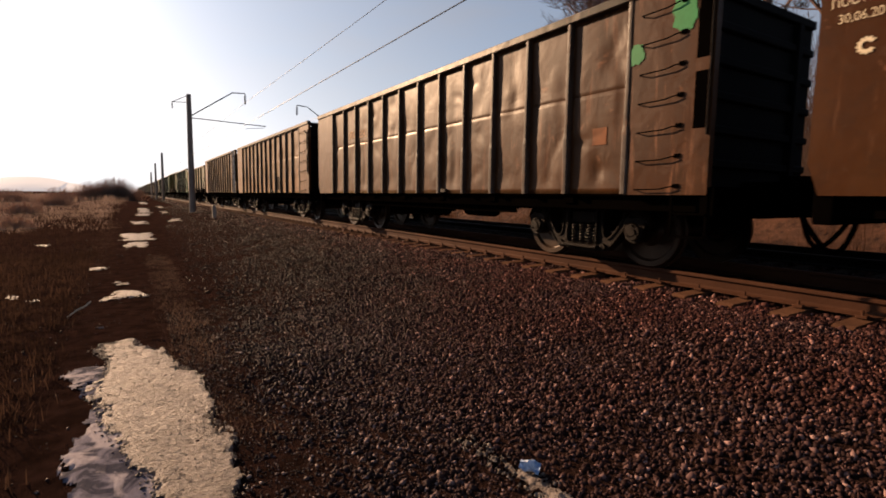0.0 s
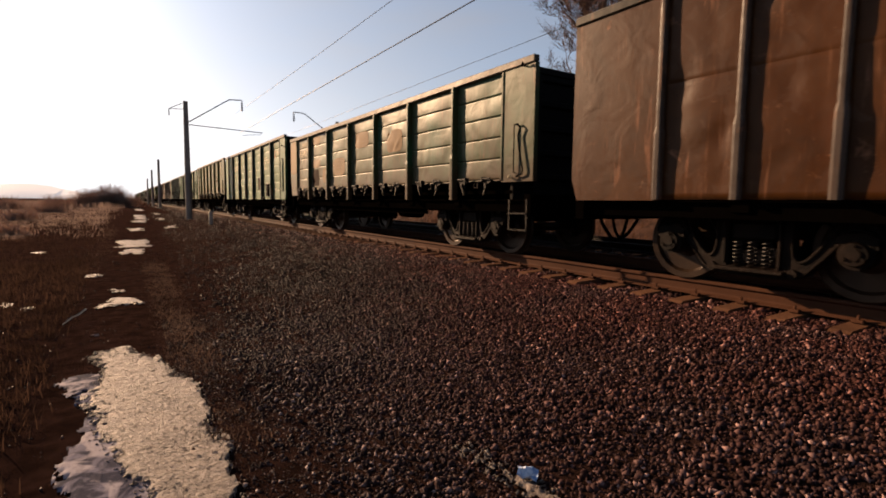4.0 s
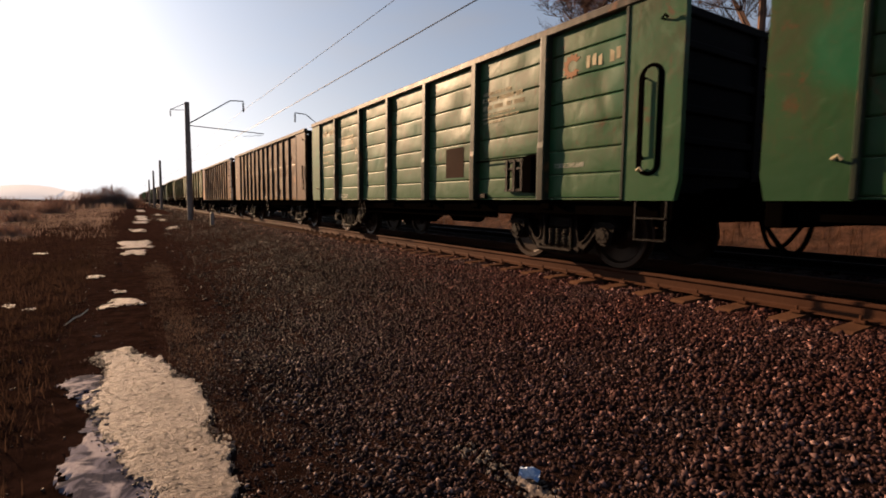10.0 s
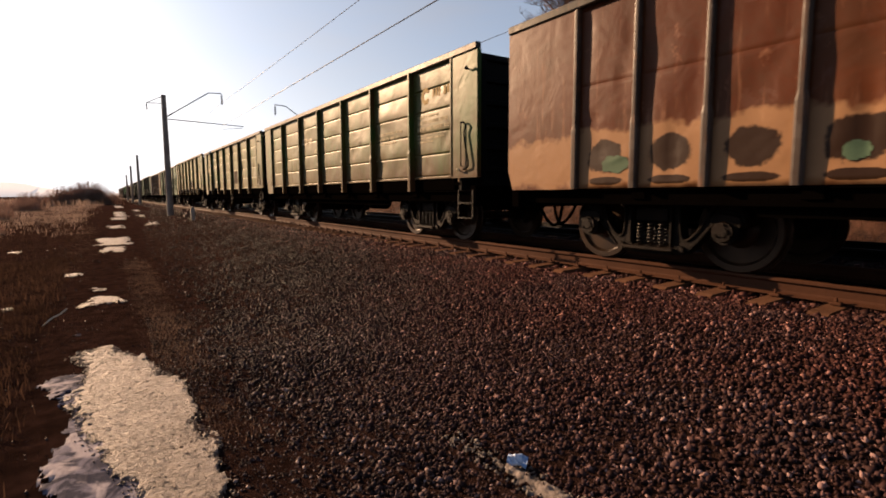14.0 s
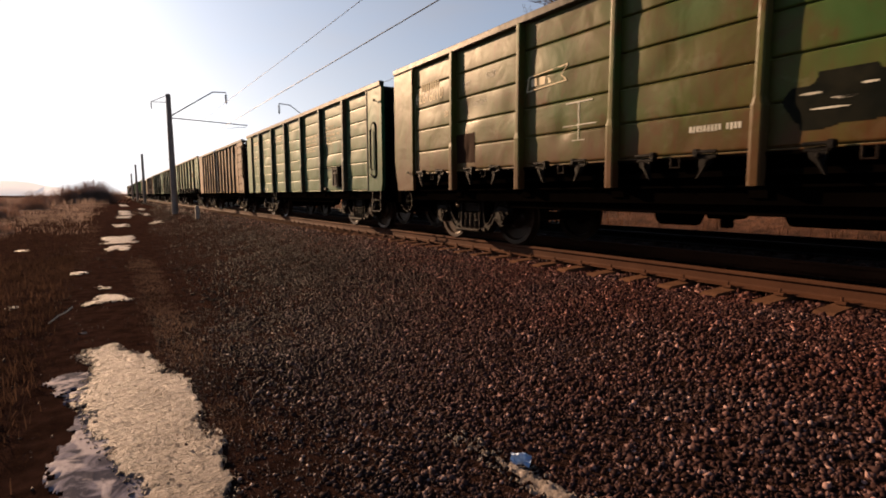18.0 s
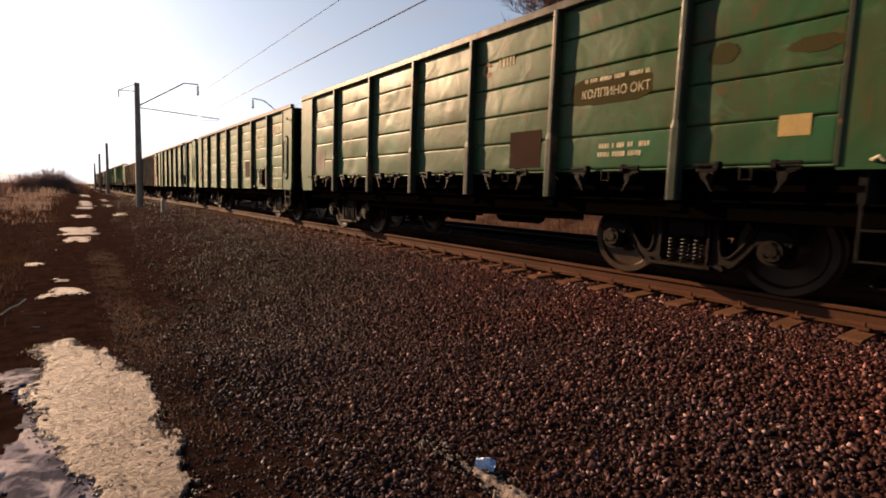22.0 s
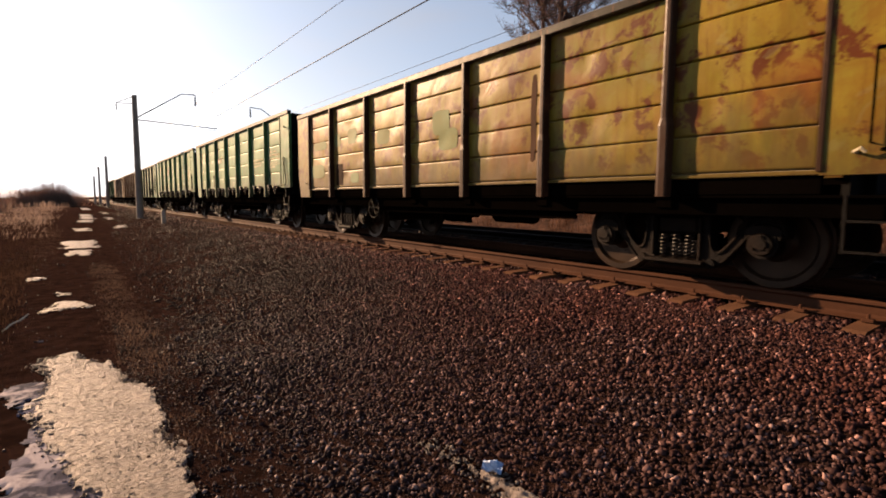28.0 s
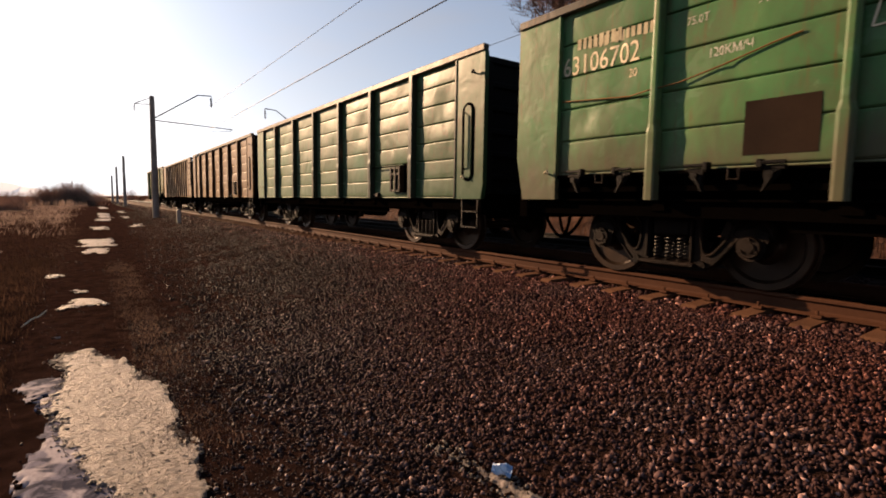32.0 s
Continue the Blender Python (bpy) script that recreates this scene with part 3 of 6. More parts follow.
def sheet(bm, kind, w, seed, depth=0.022):
    """A pressed side sheet, outside towards -x, with thin rolled horizontal ridges and knocks; closed behind."""
    levels = levels_of(kind)
    ny = max(8, int(w / 0.065))
    nz = len(levels) - 1
    front, back = [], []
    for k, (z, share) in enumerate(levels):
        row = []
        for j in range(ny + 1):
            y = -w / 2 + w * j / ny
            x = depth * share + bulge(kind, w, seed, y, z) if min(j, ny - j, k, nz - k) > 0 else 0.0
            row.append(bm.verts.new((x, y, z)))
        front.append(row)
    z0, z1 = levels[0][0], levels[-1][0]
    for z in (z0, z1):
        back.append([bm.verts.new((0.045, -w / 2, z)), bm.verts.new((0.045, w / 2, z))])
    for k in range(nz):
        for j in range(ny):
            bm.faces.new((front[k][j], front[k + 1][j], front[k + 1][j + 1], front[k][j + 1]))
    (a, b), (c, d) = back
    bm.faces.new((a, b, d, c))
    bm.faces.new([a, *[front[k][0] for k in range(nz + 1)], c])
    bm.faces.new([b, *[front[k][ny] for k in range(nz + 1)], d][::-1])
    bm.faces.new([a, *front[0], b])
    bm.faces.new([c, *front[nz], d][::-1])


def wheelset(bm):
    for side in (-1, 1):
        s = -side
        prof = [(s * -0.075, 0.10), (s * -0.075, 0.40), (s * -0.065, WHEEL_R - 0.012), (s * -0.055, WHEEL_R - 0.002), (s * 0.03, WHEEL_R + 0.002), (s * 0.04, WHEEL_R + 0.026), (s * 0.062, WHEEL_R + 0.024), (s * 0.065, 0.40), (s * 0.02, 0.38), (s * 0.0, 0.20), (s * 0.08, 0.14), (s * 0.08, 0.09)]
        prof[1:2] = [(s * -0.06, 0.15), (s * -0.01, 0.20), (s * -0.02, 0.37), (s * -0.06, 0.40)]
        start = len(bm.verts)
        lathe(bm, prof)
        bm.verts.ensure_lookup_table()
        bmesh.ops.translate(bm, vec=(side * 0.797, 0, 0), verts=bm.verts[start:])
    cylinder(bm, (-1.10, 0, 0), (1.10, 0, 0), 0.078, 14)
    for side in (-1, 1):
        for i in range(3):
            a = 2 * math.pi * i / 3
            cylinder(bm, (side * 1.10, 0.05 * math.cos(a), 0.05 * math.sin(a)), (side * 1.125, 0.05 * math.cos(a), 0.05 * math.sin(a)), 0.014, 6)


def rounded(ring, times_cut=2):
    """A closed outline with its corners cut twice over."""
    for _ in range(times_cut):
        ring = [(a[0] * (1 - f) + b[0] * f, a[1] * (1 - f) + b[1] * f) for a, b in zip(ring, ring[1:] + ring[:1]) for f in (0.25, 0.75)]
    return ring


def side_frame(bm):
    """Cast side frame of a three-piece bogie, outside towards -x, centred between its axles."""
    half = [(0.0, 0.86), (0.45, 0.86), (0.66, 0.84), (0.86, 0.845), (1.05, 0.80), (1.14, 0.69), (1.15, 0.55), (1.08, 0.53), (1.05, 0.64), (0.98, 0.685), (0.87, 0.685), (0.80, 0.64), (0.77, 0.52), (0.66, 0.38), (0.52, 0.22), (0.40, 0.155), (0.0, 0.155)]
    outer = rounded(half[1:-1] + [(-y, z) for y, z in half[-2:0:-1]])
    heart = [(0.44, 0.785), (0.58, 0.775), (0.70, 0.72), (0.70, 0.64), (0.58, 0.46), (0.47, 0.35), (0.41, 0.40), (0.39, 0.60), (0.39, 0.74)]
    pocket = [(-0.25, 0.74), (0.25, 0.74), (0.25, 0.26), (-0.25, 0.26)]
    edges = []
    for ring in [outer, rounded(heart), rounded([(-y, z) for y, z in heart[::-1]]), pocket]:
        vs = [bm.verts.new((-0.06, y, z)) for y, z in ring]
        edges += [bm.edges.new((vs[i], vs[(i + 1) % len(vs)])) for i in range(len(vs))]
    fill = bmesh.ops.triangle_fill(bm, edges=edges, use_beauty=True, normal=(-1, 0, 0))
    faces = [g for g in fill["geom"] if isinstance(g, bmesh.types.BMFace)]
    ext = bmesh.ops.extrude_face_region(bm, geom=faces)
    bmesh.ops.translate(bm, vec=(0.13, 0, 0), verts=[g for g in ext["geom"] if isinstance(g, bmesh.types.BMVert)])
    bmesh.ops.recalc_face_normals(bm, faces=bm.faces)
    outside = [f for f in bm.faces if f.normal.x < -0.9]
    bmesh.ops.inset_region(bm, faces=outside, thickness=0.012, depth=0.014, use_even_offset=True)
    bmesh.ops.inset_region(bm, faces=outside, thickness=0.012, depth=0.0, use_even_offset=True)
    bmesh.ops.inset_region(bm, faces=outside, thickness=0.006, depth=-0.018, use_even_offset=True)
    for s in (-1, 1):
        cylinder(bm, (-0.105, s * 0.41, 0.23), (-0.05, s * 0.41, 0.23), 0.05, 14)
        box(bm, -0.095, -0.04, s * 0.28 - 0.018, s * 0.28 + 0.018, 0.28, 0.74, 0.01)
        for n in range(9):      # raised lip over the axle box
            a, b = (math.pi * (0.06 + 0.10 * (n + e)) for e in (0, 1))
            tube(bm, [(-0.085, s * (0.925 + 0.20 * math.cos(t)), 0.545 + 0.255 * math.sin(t)) for t in (a, b)], 0.020, 6)
    box(bm, -0.17, -0.04, -0.36, 0.36, 0.205, 0.250, 0.012)


def axle_box(bm):
    """Bearing under its saddle-shaped adapter, with a bolted round cap."""
    cylinder(bm, (0.10, 0, 0), (-0.09, 0, 0), 0.145, 20)
    cylinder(bm, (-0.09, 0, 0), (-0.125, 0, 0), 0.118, 20, 0.105)
    cylinder(bm, (-0.125, 0, 0), (-0.14, 0, 0), 0.055, 14)
    prism(bm, rounded([(-0.16, 0.02), (-0.175, 0.19), (0.175, 0.19), (0.16, 0.02), (0.12, 0.10), (-0.12, 0.10)], 1), 0, -0.085, 0.09)
    for i in range(3):
        a = math.pi / 2 + 2 * math.pi / 3 * i
        cylinder(bm, (-0.12, 0.085 * math.cos(a), 0.085 * math.sin(a)), (-0.145, 0.085 * math.cos(a), 0.085 * math.sin(a)), 0.017, 6)


def spring(bm):
    pts = [(0.046 * math.cos(a), 0.046 * math.sin(a), 0.29 * i / 70) for i in range(71) for a in [2 * math.pi * 7 * i / 70]]
    tube(bm, pts, 0.0095, 5)


def bolster(bm):
    box(bm, -1.11, 1.11, -0.24, 0.24, 0.54, 0.745, 0.03)
    box(bm, -0.25, 0.25, -0.25, 0.25, 0.74, 0.82)
    for s in (-1, 1):
        box(bm, s * 1.03 - 0.04, s * 1.03 + 0.04, -0.26, 0.26, 0.66, 0.70)


def brake_beam(bm):
    tube(bm, [(-0.8, 0, 0.42), (0.8, 0, 0.42)], 0.035, 8)
    tube(bm, [(-0.8, 0, 0.42), (0, 0.22, 0.42), (0.8, 0, 0.42)], 0.022, 6)


WHEELSETS = []


def bogie(parent, y):
    hub = part("bogie", mesh_of("bogie", bolster, BOGIE), parent, pose(0, y, 0))
    for s in (0, 1):
        turn = FAR if s else Matrix()
        part("side_frame", mesh_of("side_frame", side_frame, BOGIE), hub, turn @ pose(-1.06, 0, 0), "dusty cast steel side frame")
        for e in (-0.925, 0.925):
            part("axle_box", mesh_of("axle_box", axle_box, BOGIE), hub, turn @ pose(-1.08, e, WHEEL_R))
        for e in (-0.15, 0.0, 0.15):
            part("spring", mesh_of("spring", spring, SPRING), hub, turn @ pose(-1.10, e, 0.25))
    for e in (-0.925, 0.925):
        w = part("wheelset", mesh_of("wheelset", wheelset, WHEEL), hub, None, "worn steel wheelset with polished treads")
        w.matrix_parent_inverse = pose(0, e, WHEEL_R)
        WHEELSETS.append(w)
        part("brake_beam", mesh_of("brake_beam", brake_beam, BLACK), hub, pose(0, e * 0.42, 0))
    return hub


def coupler(bm):
    box(bm, -0.10, 0.10, -0.55, 0.10, 0.92, 1.14, 0.02)
    prism(bm, [(-0.16, 0.0), (0.12, -0.02), (0.20, 0.22), (0.10, 0.30), (0.02, 0.16), (-0.10, 0.16), (-0.20, 0.34), (-0.24, 0.20)], 2, 0.86, 1.20)


def hose(bm):
    """A rubber brake hose hanging in a slack double loop."""
    pts = []
    for i in range(17):
        u = i / 16
        pts.append((0.05 * math.sin(6.28 * u), 0.05 + 0.62 * u, 0.92 - 0.52 * math.sin(math.pi * u) ** 0.8 - 0.10 * math.sin(2 * math.pi * u)))
    tube(bm, pts, 0.028, 7)


def underframe(parent, kind):
    """Everything dark beneath the body: centre sill, side sills, cross beams, brake gear, couplers and hoses."""
    def sill(bm):
        box(bm, -0.20, 0.20, -6.4, 6.4, 0.72, 1.05)
        box(bm, -0.30, 0.30, -6.4, 6.4, 0.72, 0.735)

    def side_sill(bm):
        prism(bm, [(-1.45, 0.97), (-1.45, 0.945), (-1.39, 0.945), (-1.39, 0.77), (-1.33, 0.77), (-1.33, 0.97)], 1, -6.5, 6.5)
        box(bm, -1.30, -1.26, -3.0, 3.0, 0.66, 0.95)

    def cross(bm):
        prism(bm, [(-1.42, 0.96), (-1.42, 0.84), (-0.25, 0.70), (0.25, 0.70), (1.42, 0.84), (1.42, 0.96)], 1, -0.09, 0.09)

    def end_beam(bm):
        box(bm, -1.50, 1.50, -0.08, 0.08, 0.70, 1.05, 0.01)

    def reservoir(bm):
        cylinder(bm, (0, -0.42, 0), (0, 0.42, 0), 0.17, 16)
        cylinder(bm, (0, -0.46, 0), (0, 0.46, 0), 0.12, 12)

    def cylinder_brake(bm):
        cylinder(bm, (0, -0.25, 0), (0, 0.22, 0), 0.20, 16)
        cylinder(bm, (0, 0.22, 0), (0, 0.62, 0), 0.06, 10)

    def valve(bm):
        box(bm, -0.14, 0.14, -0.18, 0.18, -0.14, 0.14, 0.03)
        cylinder(bm, (0, 0, -0.14), (0, 0, -0.24), 0.07, 10)

    def rod(bm):
        tube(bm, [(-1.05, -2.4, 0.66), (-1.05, 2.2, 0.66)], 0.018)

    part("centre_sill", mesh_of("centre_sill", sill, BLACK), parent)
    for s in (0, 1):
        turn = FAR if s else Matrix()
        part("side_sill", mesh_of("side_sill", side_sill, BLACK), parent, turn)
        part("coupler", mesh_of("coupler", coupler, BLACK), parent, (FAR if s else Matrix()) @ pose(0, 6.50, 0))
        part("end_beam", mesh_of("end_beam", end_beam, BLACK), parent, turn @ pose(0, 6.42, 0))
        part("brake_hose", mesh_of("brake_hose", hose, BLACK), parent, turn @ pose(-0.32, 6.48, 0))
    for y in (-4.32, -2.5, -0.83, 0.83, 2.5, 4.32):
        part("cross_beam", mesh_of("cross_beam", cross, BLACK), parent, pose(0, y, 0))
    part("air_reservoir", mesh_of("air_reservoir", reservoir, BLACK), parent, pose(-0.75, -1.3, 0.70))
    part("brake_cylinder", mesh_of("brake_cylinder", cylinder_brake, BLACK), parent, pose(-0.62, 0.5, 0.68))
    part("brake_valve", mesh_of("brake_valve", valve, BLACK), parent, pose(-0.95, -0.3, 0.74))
    part("brake_rod", mesh_of("brake_rod", rod, BOGIE), parent)
    part("air_pipe", mesh_of("air_pipe", lambda bm: tube(bm, [(-1.18, -6.1, 0.90), (-1.18, -3.0, 0.84), (-1.20, -2.2, 0.80), (-1.20, 2.4, 0.80), (-1.16, 3.2, 0.86), (-1.16, 6.1, 0.90)], 0.016, 6), BOGIE), parent, None, "thin dusty air pipe")
    for y in (-1.6, 1.7):
        part("rod_hanger", mesh_of("rod_hanger", lambda bm: tube(bm, [(-1.12, -0.05, 0.94), (-1.14, -0.04, 0.62), (-1.14, 0.04, 0.62), (-1.12, 0.05, 0.94)], 0.011, 5), BOGIE), parent, pose(0, y, 0))
    bogie(parent, -4.325)
    bogie(parent, 4.325)


# kind of wagon: height of the top edge, post places, seam place, ridges of a sheet, lower edge of the sheets
KINDS = {
    "ribbed": dict(top=3.38, posts=[-5.34, *[0.866 * i for i in range(-5, 6)], 5.24], ridges=0, low=ZB, post_low=ZB, wide=0.078),
    "corrugated": dict(top=3.41, posts=[-4.37, -2.62, -0.88, 0.86, 2.55, 4.36], ridges=7, low=ZB, post_low=ZB, wide=0.13),
    "hatched": dict(top=3.48, posts=[-4.37, -2.60, -0.85, 0.85, 2.56, 4.34], ridges=5, low=1.28, post_low=0.96, wide=0.10),
    "plain_bottom": dict(top=3.39, posts=[-4.37, -2.60, -0.88, 0.88, 2.54, 4.36], ridges=5, low=1.22, post_low=0.96, wide=0.10),
}


KINDS["ribbed_plain"] = KINDS["ribbed"]
KINDS["low_hatched"] = dict(KINDS["hatched"], top=3.12, foot=1.10)
KINDS["low_plain_bottom"] = dict(KINDS["plain_bottom"], top=3.20, low=1.17)


def seams_of(kind):
    return (-5.34, 5.24) if kind.startswith("ribbed") else (-5.8, 5.8)


def cuts_of(kind):
    return sorted({*seams_of(kind), *KINDS[kind]["posts"]})


def sheet_seed(number, i):
    """Which of the pressed sheets stands in bay i of a wagon."""
    return (i * 7 + number * 3) % 5


def relief(root, y, z):
    """How far inwards the surface lies from the plane of the side sheets, at a point of the near side."""
    kind, number = SIDES[root.name]
    k, cuts = KINDS[kind], cuts_of(kind)
    if not cuts[0] < y < cuts[-1]:
        return -0.055
    i = max(n for n, c in enumerate(cuts[:-1]) if c <= y)
    w = round(cuts[i + 1] - cuts[i], 2)
    return bulge(kind, w, sheet_seed(number, i), y - (cuts[i] + cuts[i + 1]) / 2, z)


SIDES = {}


FACE = -WIDE + 0.10                         # the plane of the side sheets


def letters(parent, text, y, z, size, mat, squeeze=0.85, label=""):
    """Painted writing that follows the near side's surface; y is where the line begins."""
    cu = bpy.data.curves.new("lettering", "FONT")
    cu.body, cu.size, cu.extrude, cu.resolution_u = text, size, 0.0, 3
    tmp = new("lettering_source", cu)
    bpy.context.view_layer.update()
    me = bpy.data.meshes.new_from_object(tmp.evaluated_get(bpy.context.evaluated_depsgraph_get()))
    bpy.data.objects.remove(tmp)
    bpy.data.curves.remove(cu)
    me.materials.clear()
    me.materials.append(mat)
    bm = bmesh.new()
    bm.from_mesh(me)
    for axis in (0, 1):      # cut fine enough to lie on ridges and dents
        lo, hi = min(v.co[axis] for v in bm.verts), max(v.co[axis] for v in bm.verts)
        for n in range(1, int((hi - lo) / 0.045) + 1):
            at, across = [0, 0, 0], [0, 0, 0]
            at[axis], across[axis] = lo + 0.045 * n, 1
            bmesh.ops.bisect_plane(bm, geom=[*bm.verts, *bm.edges, *bm.faces], plane_co=at, plane_no=across, dist=1e-5)
    for v in bm.verts:
        yy, zz = y - squeeze * v.co.x, z + v.co.y
        v.co = (FACE + relief(parent, yy, zz) - PAINT_PROUD, yy, zz)
    bm.to_mesh(me)
    bm.free()
    return part("lettering", me, parent, None, label)


PAINT_PROUD = 0.0075        # how far marks stand out from the sheet


def skin(bm, root, y0, y1, z0, z1, inside=None, proud=PAINT_PROUD):
    """A thin layer of paint or paper that follows the surface; inside(u, v) picks its cells, u and v from -1 to 1."""
    cell = 0.014 if inside else 0.03
    ny, nz = max(8, round((y1 - y0) / cell)), max(8, round((z1 - z0) / cell))
    grid = [[None] * (ny + 1) for _ in range(nz + 1)]

    def vert(i, j):
        if grid[j][i] is None:
            y, z = y0 + (y1 - y0) * i / ny, z0 + (z1 - z0) * j / nz
            grid[j][i] = bm.verts.new((FACE + relief(root, y, z) - proud, y, z))
        return grid[j][i]
    for j in range(nz):
        for i in range(ny):
            if inside is None or inside(2 * (i + 0.5) / ny - 1, 2 * (j + 0.5) / nz - 1):
                bm.faces.new((vert(i, j), vert(i, j + 1), vert(i + 1, j + 1), vert(i + 1, j)))


def bars(parent, y, z, rows, mat):
    """Writing too worn to read: rows of (width, height), each broken into words, downwards from z."""
    rng = random.Random(int(y * 100) + int(z * 100) + len(rows))

    def stroke(bm, y0, y1, z0, z1):
        x = FACE + relief(parent, (y0 + y1) / 2, (z0 + z1) / 2) - PAINT_PROUD
        bm.faces.new([bm.verts.new((x, a, b)) for a, b in ((y0, z0), (y0, z1), (y1, z1), (y1, z0))])

    def make(bm):
        zz = z
        for w, h in rows:
            x, count = 0.02 * rng.random(), rng.randint(3, 9)
            while x < w:
                n = h * rng.uniform(0.30, 0.46)
                if rng.random() > 0.08:
                    stroke(bm, y - x - n, y - x, zz - h * rng.choice((1, 1, 0.9)), zz)
                x += n + h * 0.20
                count -= 1
                if count == 0:
                    x += h * 0.6
                    count = rng.randint(3, 9)
            zz -= h * 1.7
    worn = part("worn_lettering", mesh_of(f"bars_{parent.name}_{y}_{z}_{len(rows)}_{rows[0][0]}", make, mat), parent)
    worn["kind"] = "stuff"
    return worn


def plate(parent, name, y, z, w, h, mat, label="", ragged=0.0):
    """A painted rectangle or label on the side, y its middle; ragged rounds it off with an uneven edge."""
    def make(bm):
        p = 4 if ragged < 0.13 else 2      # rounded square or blot
        inside = (lambda u, v: abs(u) ** p + abs(v) ** p < 1 + 2.4 * ragged * noise.noise((u * 2.2 + y, v * 2.2 + z, w * 9))) if ragged else None
        skin(bm, parent, y - w / 2, y + w / 2, z - h / 2, z + h / 2, inside, 0.004 if name == "mud_smear" else PAINT_PROUD)
    return part(name, mesh_of(f"{name}_{parent.name}_{y}_{z}_{w}_{h}", make, mat), parent, None, label)


def emblem(parent, y, z, r, mat):
    """A toothed ring, open towards one side, as a plain shape."""
    def make(bm):
        n = 40
        rim = []
        for i in range(n + 1):
            a = 0.55 + (2 * math.pi - 1.1) * i / n
            pair = []
            for k in (r * (1.0 if i % 4 < 2 else 0.82), r * 0.45):
                yy, zz = y - k * math.cos(a), z + k * math.sin(a)
                pair.append(bm.verts.new((FACE + relief(parent, yy, zz) - PAINT_PROUD, yy, zz)))
            rim.append(pair)
        for (a, b), (c, d) in zip(rim, rim[1:]):
            bm.faces.new((a, b, d, c))
    return part("emblem", mesh_of(f"emblem_{parent.name}_{y}_{z}_{r}", make, mat), parent, None, "round toothed emblem in faded paint")


def footstep(bm):
    for y in (0.0, 0.42):
        box(bm, -0.012, 0.012, y - 0.013, y + 0.013, -0.50, 0.0)
    for z in (-0.22, -0.48):
        box(bm, -0.03, 0.02, 0.0, 0.42, z - 0.010, z + 0.010)


def bent_handle(bm):
    """A grab rod beside a knocked, crooked strap that meet at top and bottom."""
    tube(bm, [(0, 0.03, 0.80), (-0.04, 0.03, 0.80), (-0.04, 0.03, 0.06), (0, 0.03, 0.06)], 0.010)
    tube(bm, [(-0.04, 0.03, 0.80), (-0.04, -0.05, 0.80), (-0.045, -0.11, 0.74), (-0.04, -0.06, 0.62), (-0.045, -0.10, 0.42), (-0.04, -0.19, 0.10), (-0.04, -0.17, 0.03), (-0.04, -0.04, 0.0), (0, -0.04, 0.0)], 0.014)


def grab_bar(bm):
    tube(bm, [(0.0, 0.0, 0.0), (-0.05, -0.02, 0.0), (-0.05, -0.36, 0.005), (-0.045, -0.48, 0.03), (0.0, -0.53, 0.04)], 0.008)
    box(bm, -0.015, 0.0, -0.57, -0.50, 0.02, 0.065)


def oval(y, z, w, h, x0, x1):
    def make(bm):
        ring = []
        for i in range(24):
            a = 2 * math.pi * i / 24
            ring.append((y + w / 2 * math.cos(a), z + math.copysign(h / 2 - w / 2, math.sin(a)) + w / 2 * math.sin(a)))
        prism(bm, ring, 0, x0, x1)
    return make


def door_lock(bm):
    box(bm, -0.05, 0.0, -0.25, 0.25, -0.02, 0.02)
    box(bm, -0.05, 0.0, -0.24, 0.24, -0.36, -0.32)
    box(bm, -0.05, 0.0, -0.20, 0.20, 0.10, 0.14)
    for y in (-0.18, 0.0, 0.18):
        box(bm, -0.06, 0.0, y - 0.025, y + 0.025, -0.36, 0.14)
    box(bm, -0.03, 0.0, -0.07, 0.07, -0.30, 0.0)


def lock_block(bm):
    prism(bm, [(-0.11, -0.42), (-0.11, 0.10), (0.0, 0.16), (0.0, -0.42)], 1, -0.09, 0.09)


def hatch_lock(bm):
    """A forged hook on its bracket: keeper, roller, and a lever that tapers to a slanting tooth."""
    box(bm, -0.060, 0.0, -0.11, 0.11, -0.015, 0.030, 0.006)
    box(bm, -0.095, 0.0, -0.13, -0.075, 0.00, 0.085, 0.008)
    cylinder(bm, (-0.075, -0.085, 0.052), (-0.075, 0.12, 0.052), 0.020, 8)
    prism(bm, [(-0.07, -0.015), (0.075, -0.015), (0.06, -0.075), (-0.005, -0.13), (-0.085, -0.225), (-0.060, -0.12), (-0.075, -0.06)], 0, -0.062, -0.030)
    prism(bm, [(0.015, -0.02), (0.055, -0.02), (-0.055, -0.205), (-0.085, -0.225)], 0, -0.085, -0.058)
    cylinder(bm, (-0.095, 0.0, -0.045), (-0.05, 0.0, -0.045), 0.026, 10)


def hatch_hinge(bm):
    tube(bm, [(-0.03, -0.05, 0.0), (-0.03, -0.05, -0.11), (-0.03, 0.05, -0.11), (-0.03, 0.05, 0.0)], 0.016)


def hatch(bm):
    prism(bm, [(-0.02, 1.27), (0.02, 1.27), (0.30, 0.99), (0.26, 0.97)], 1, -0.86, 0.86)


def hand_wheel(bm):
    pts = [(0, 0.22 * math.cos(2 * math.pi * i / 24), 0.22 * math.sin(2 * math.pi * i / 24)) for i in range(25)]
    tube(bm, pts, 0.011)
    for i in range(3):
        a = math.pi * i / 3
        tube(bm, [(0, 0.22 * math.cos(a), 0.22 * math.sin(a)), (0, -0.22 * math.cos(a), -0.22 * math.sin(a))], 0.007)
    tube(bm, [(0, 0, 0), (0.5, 0, 0)], 0.015)


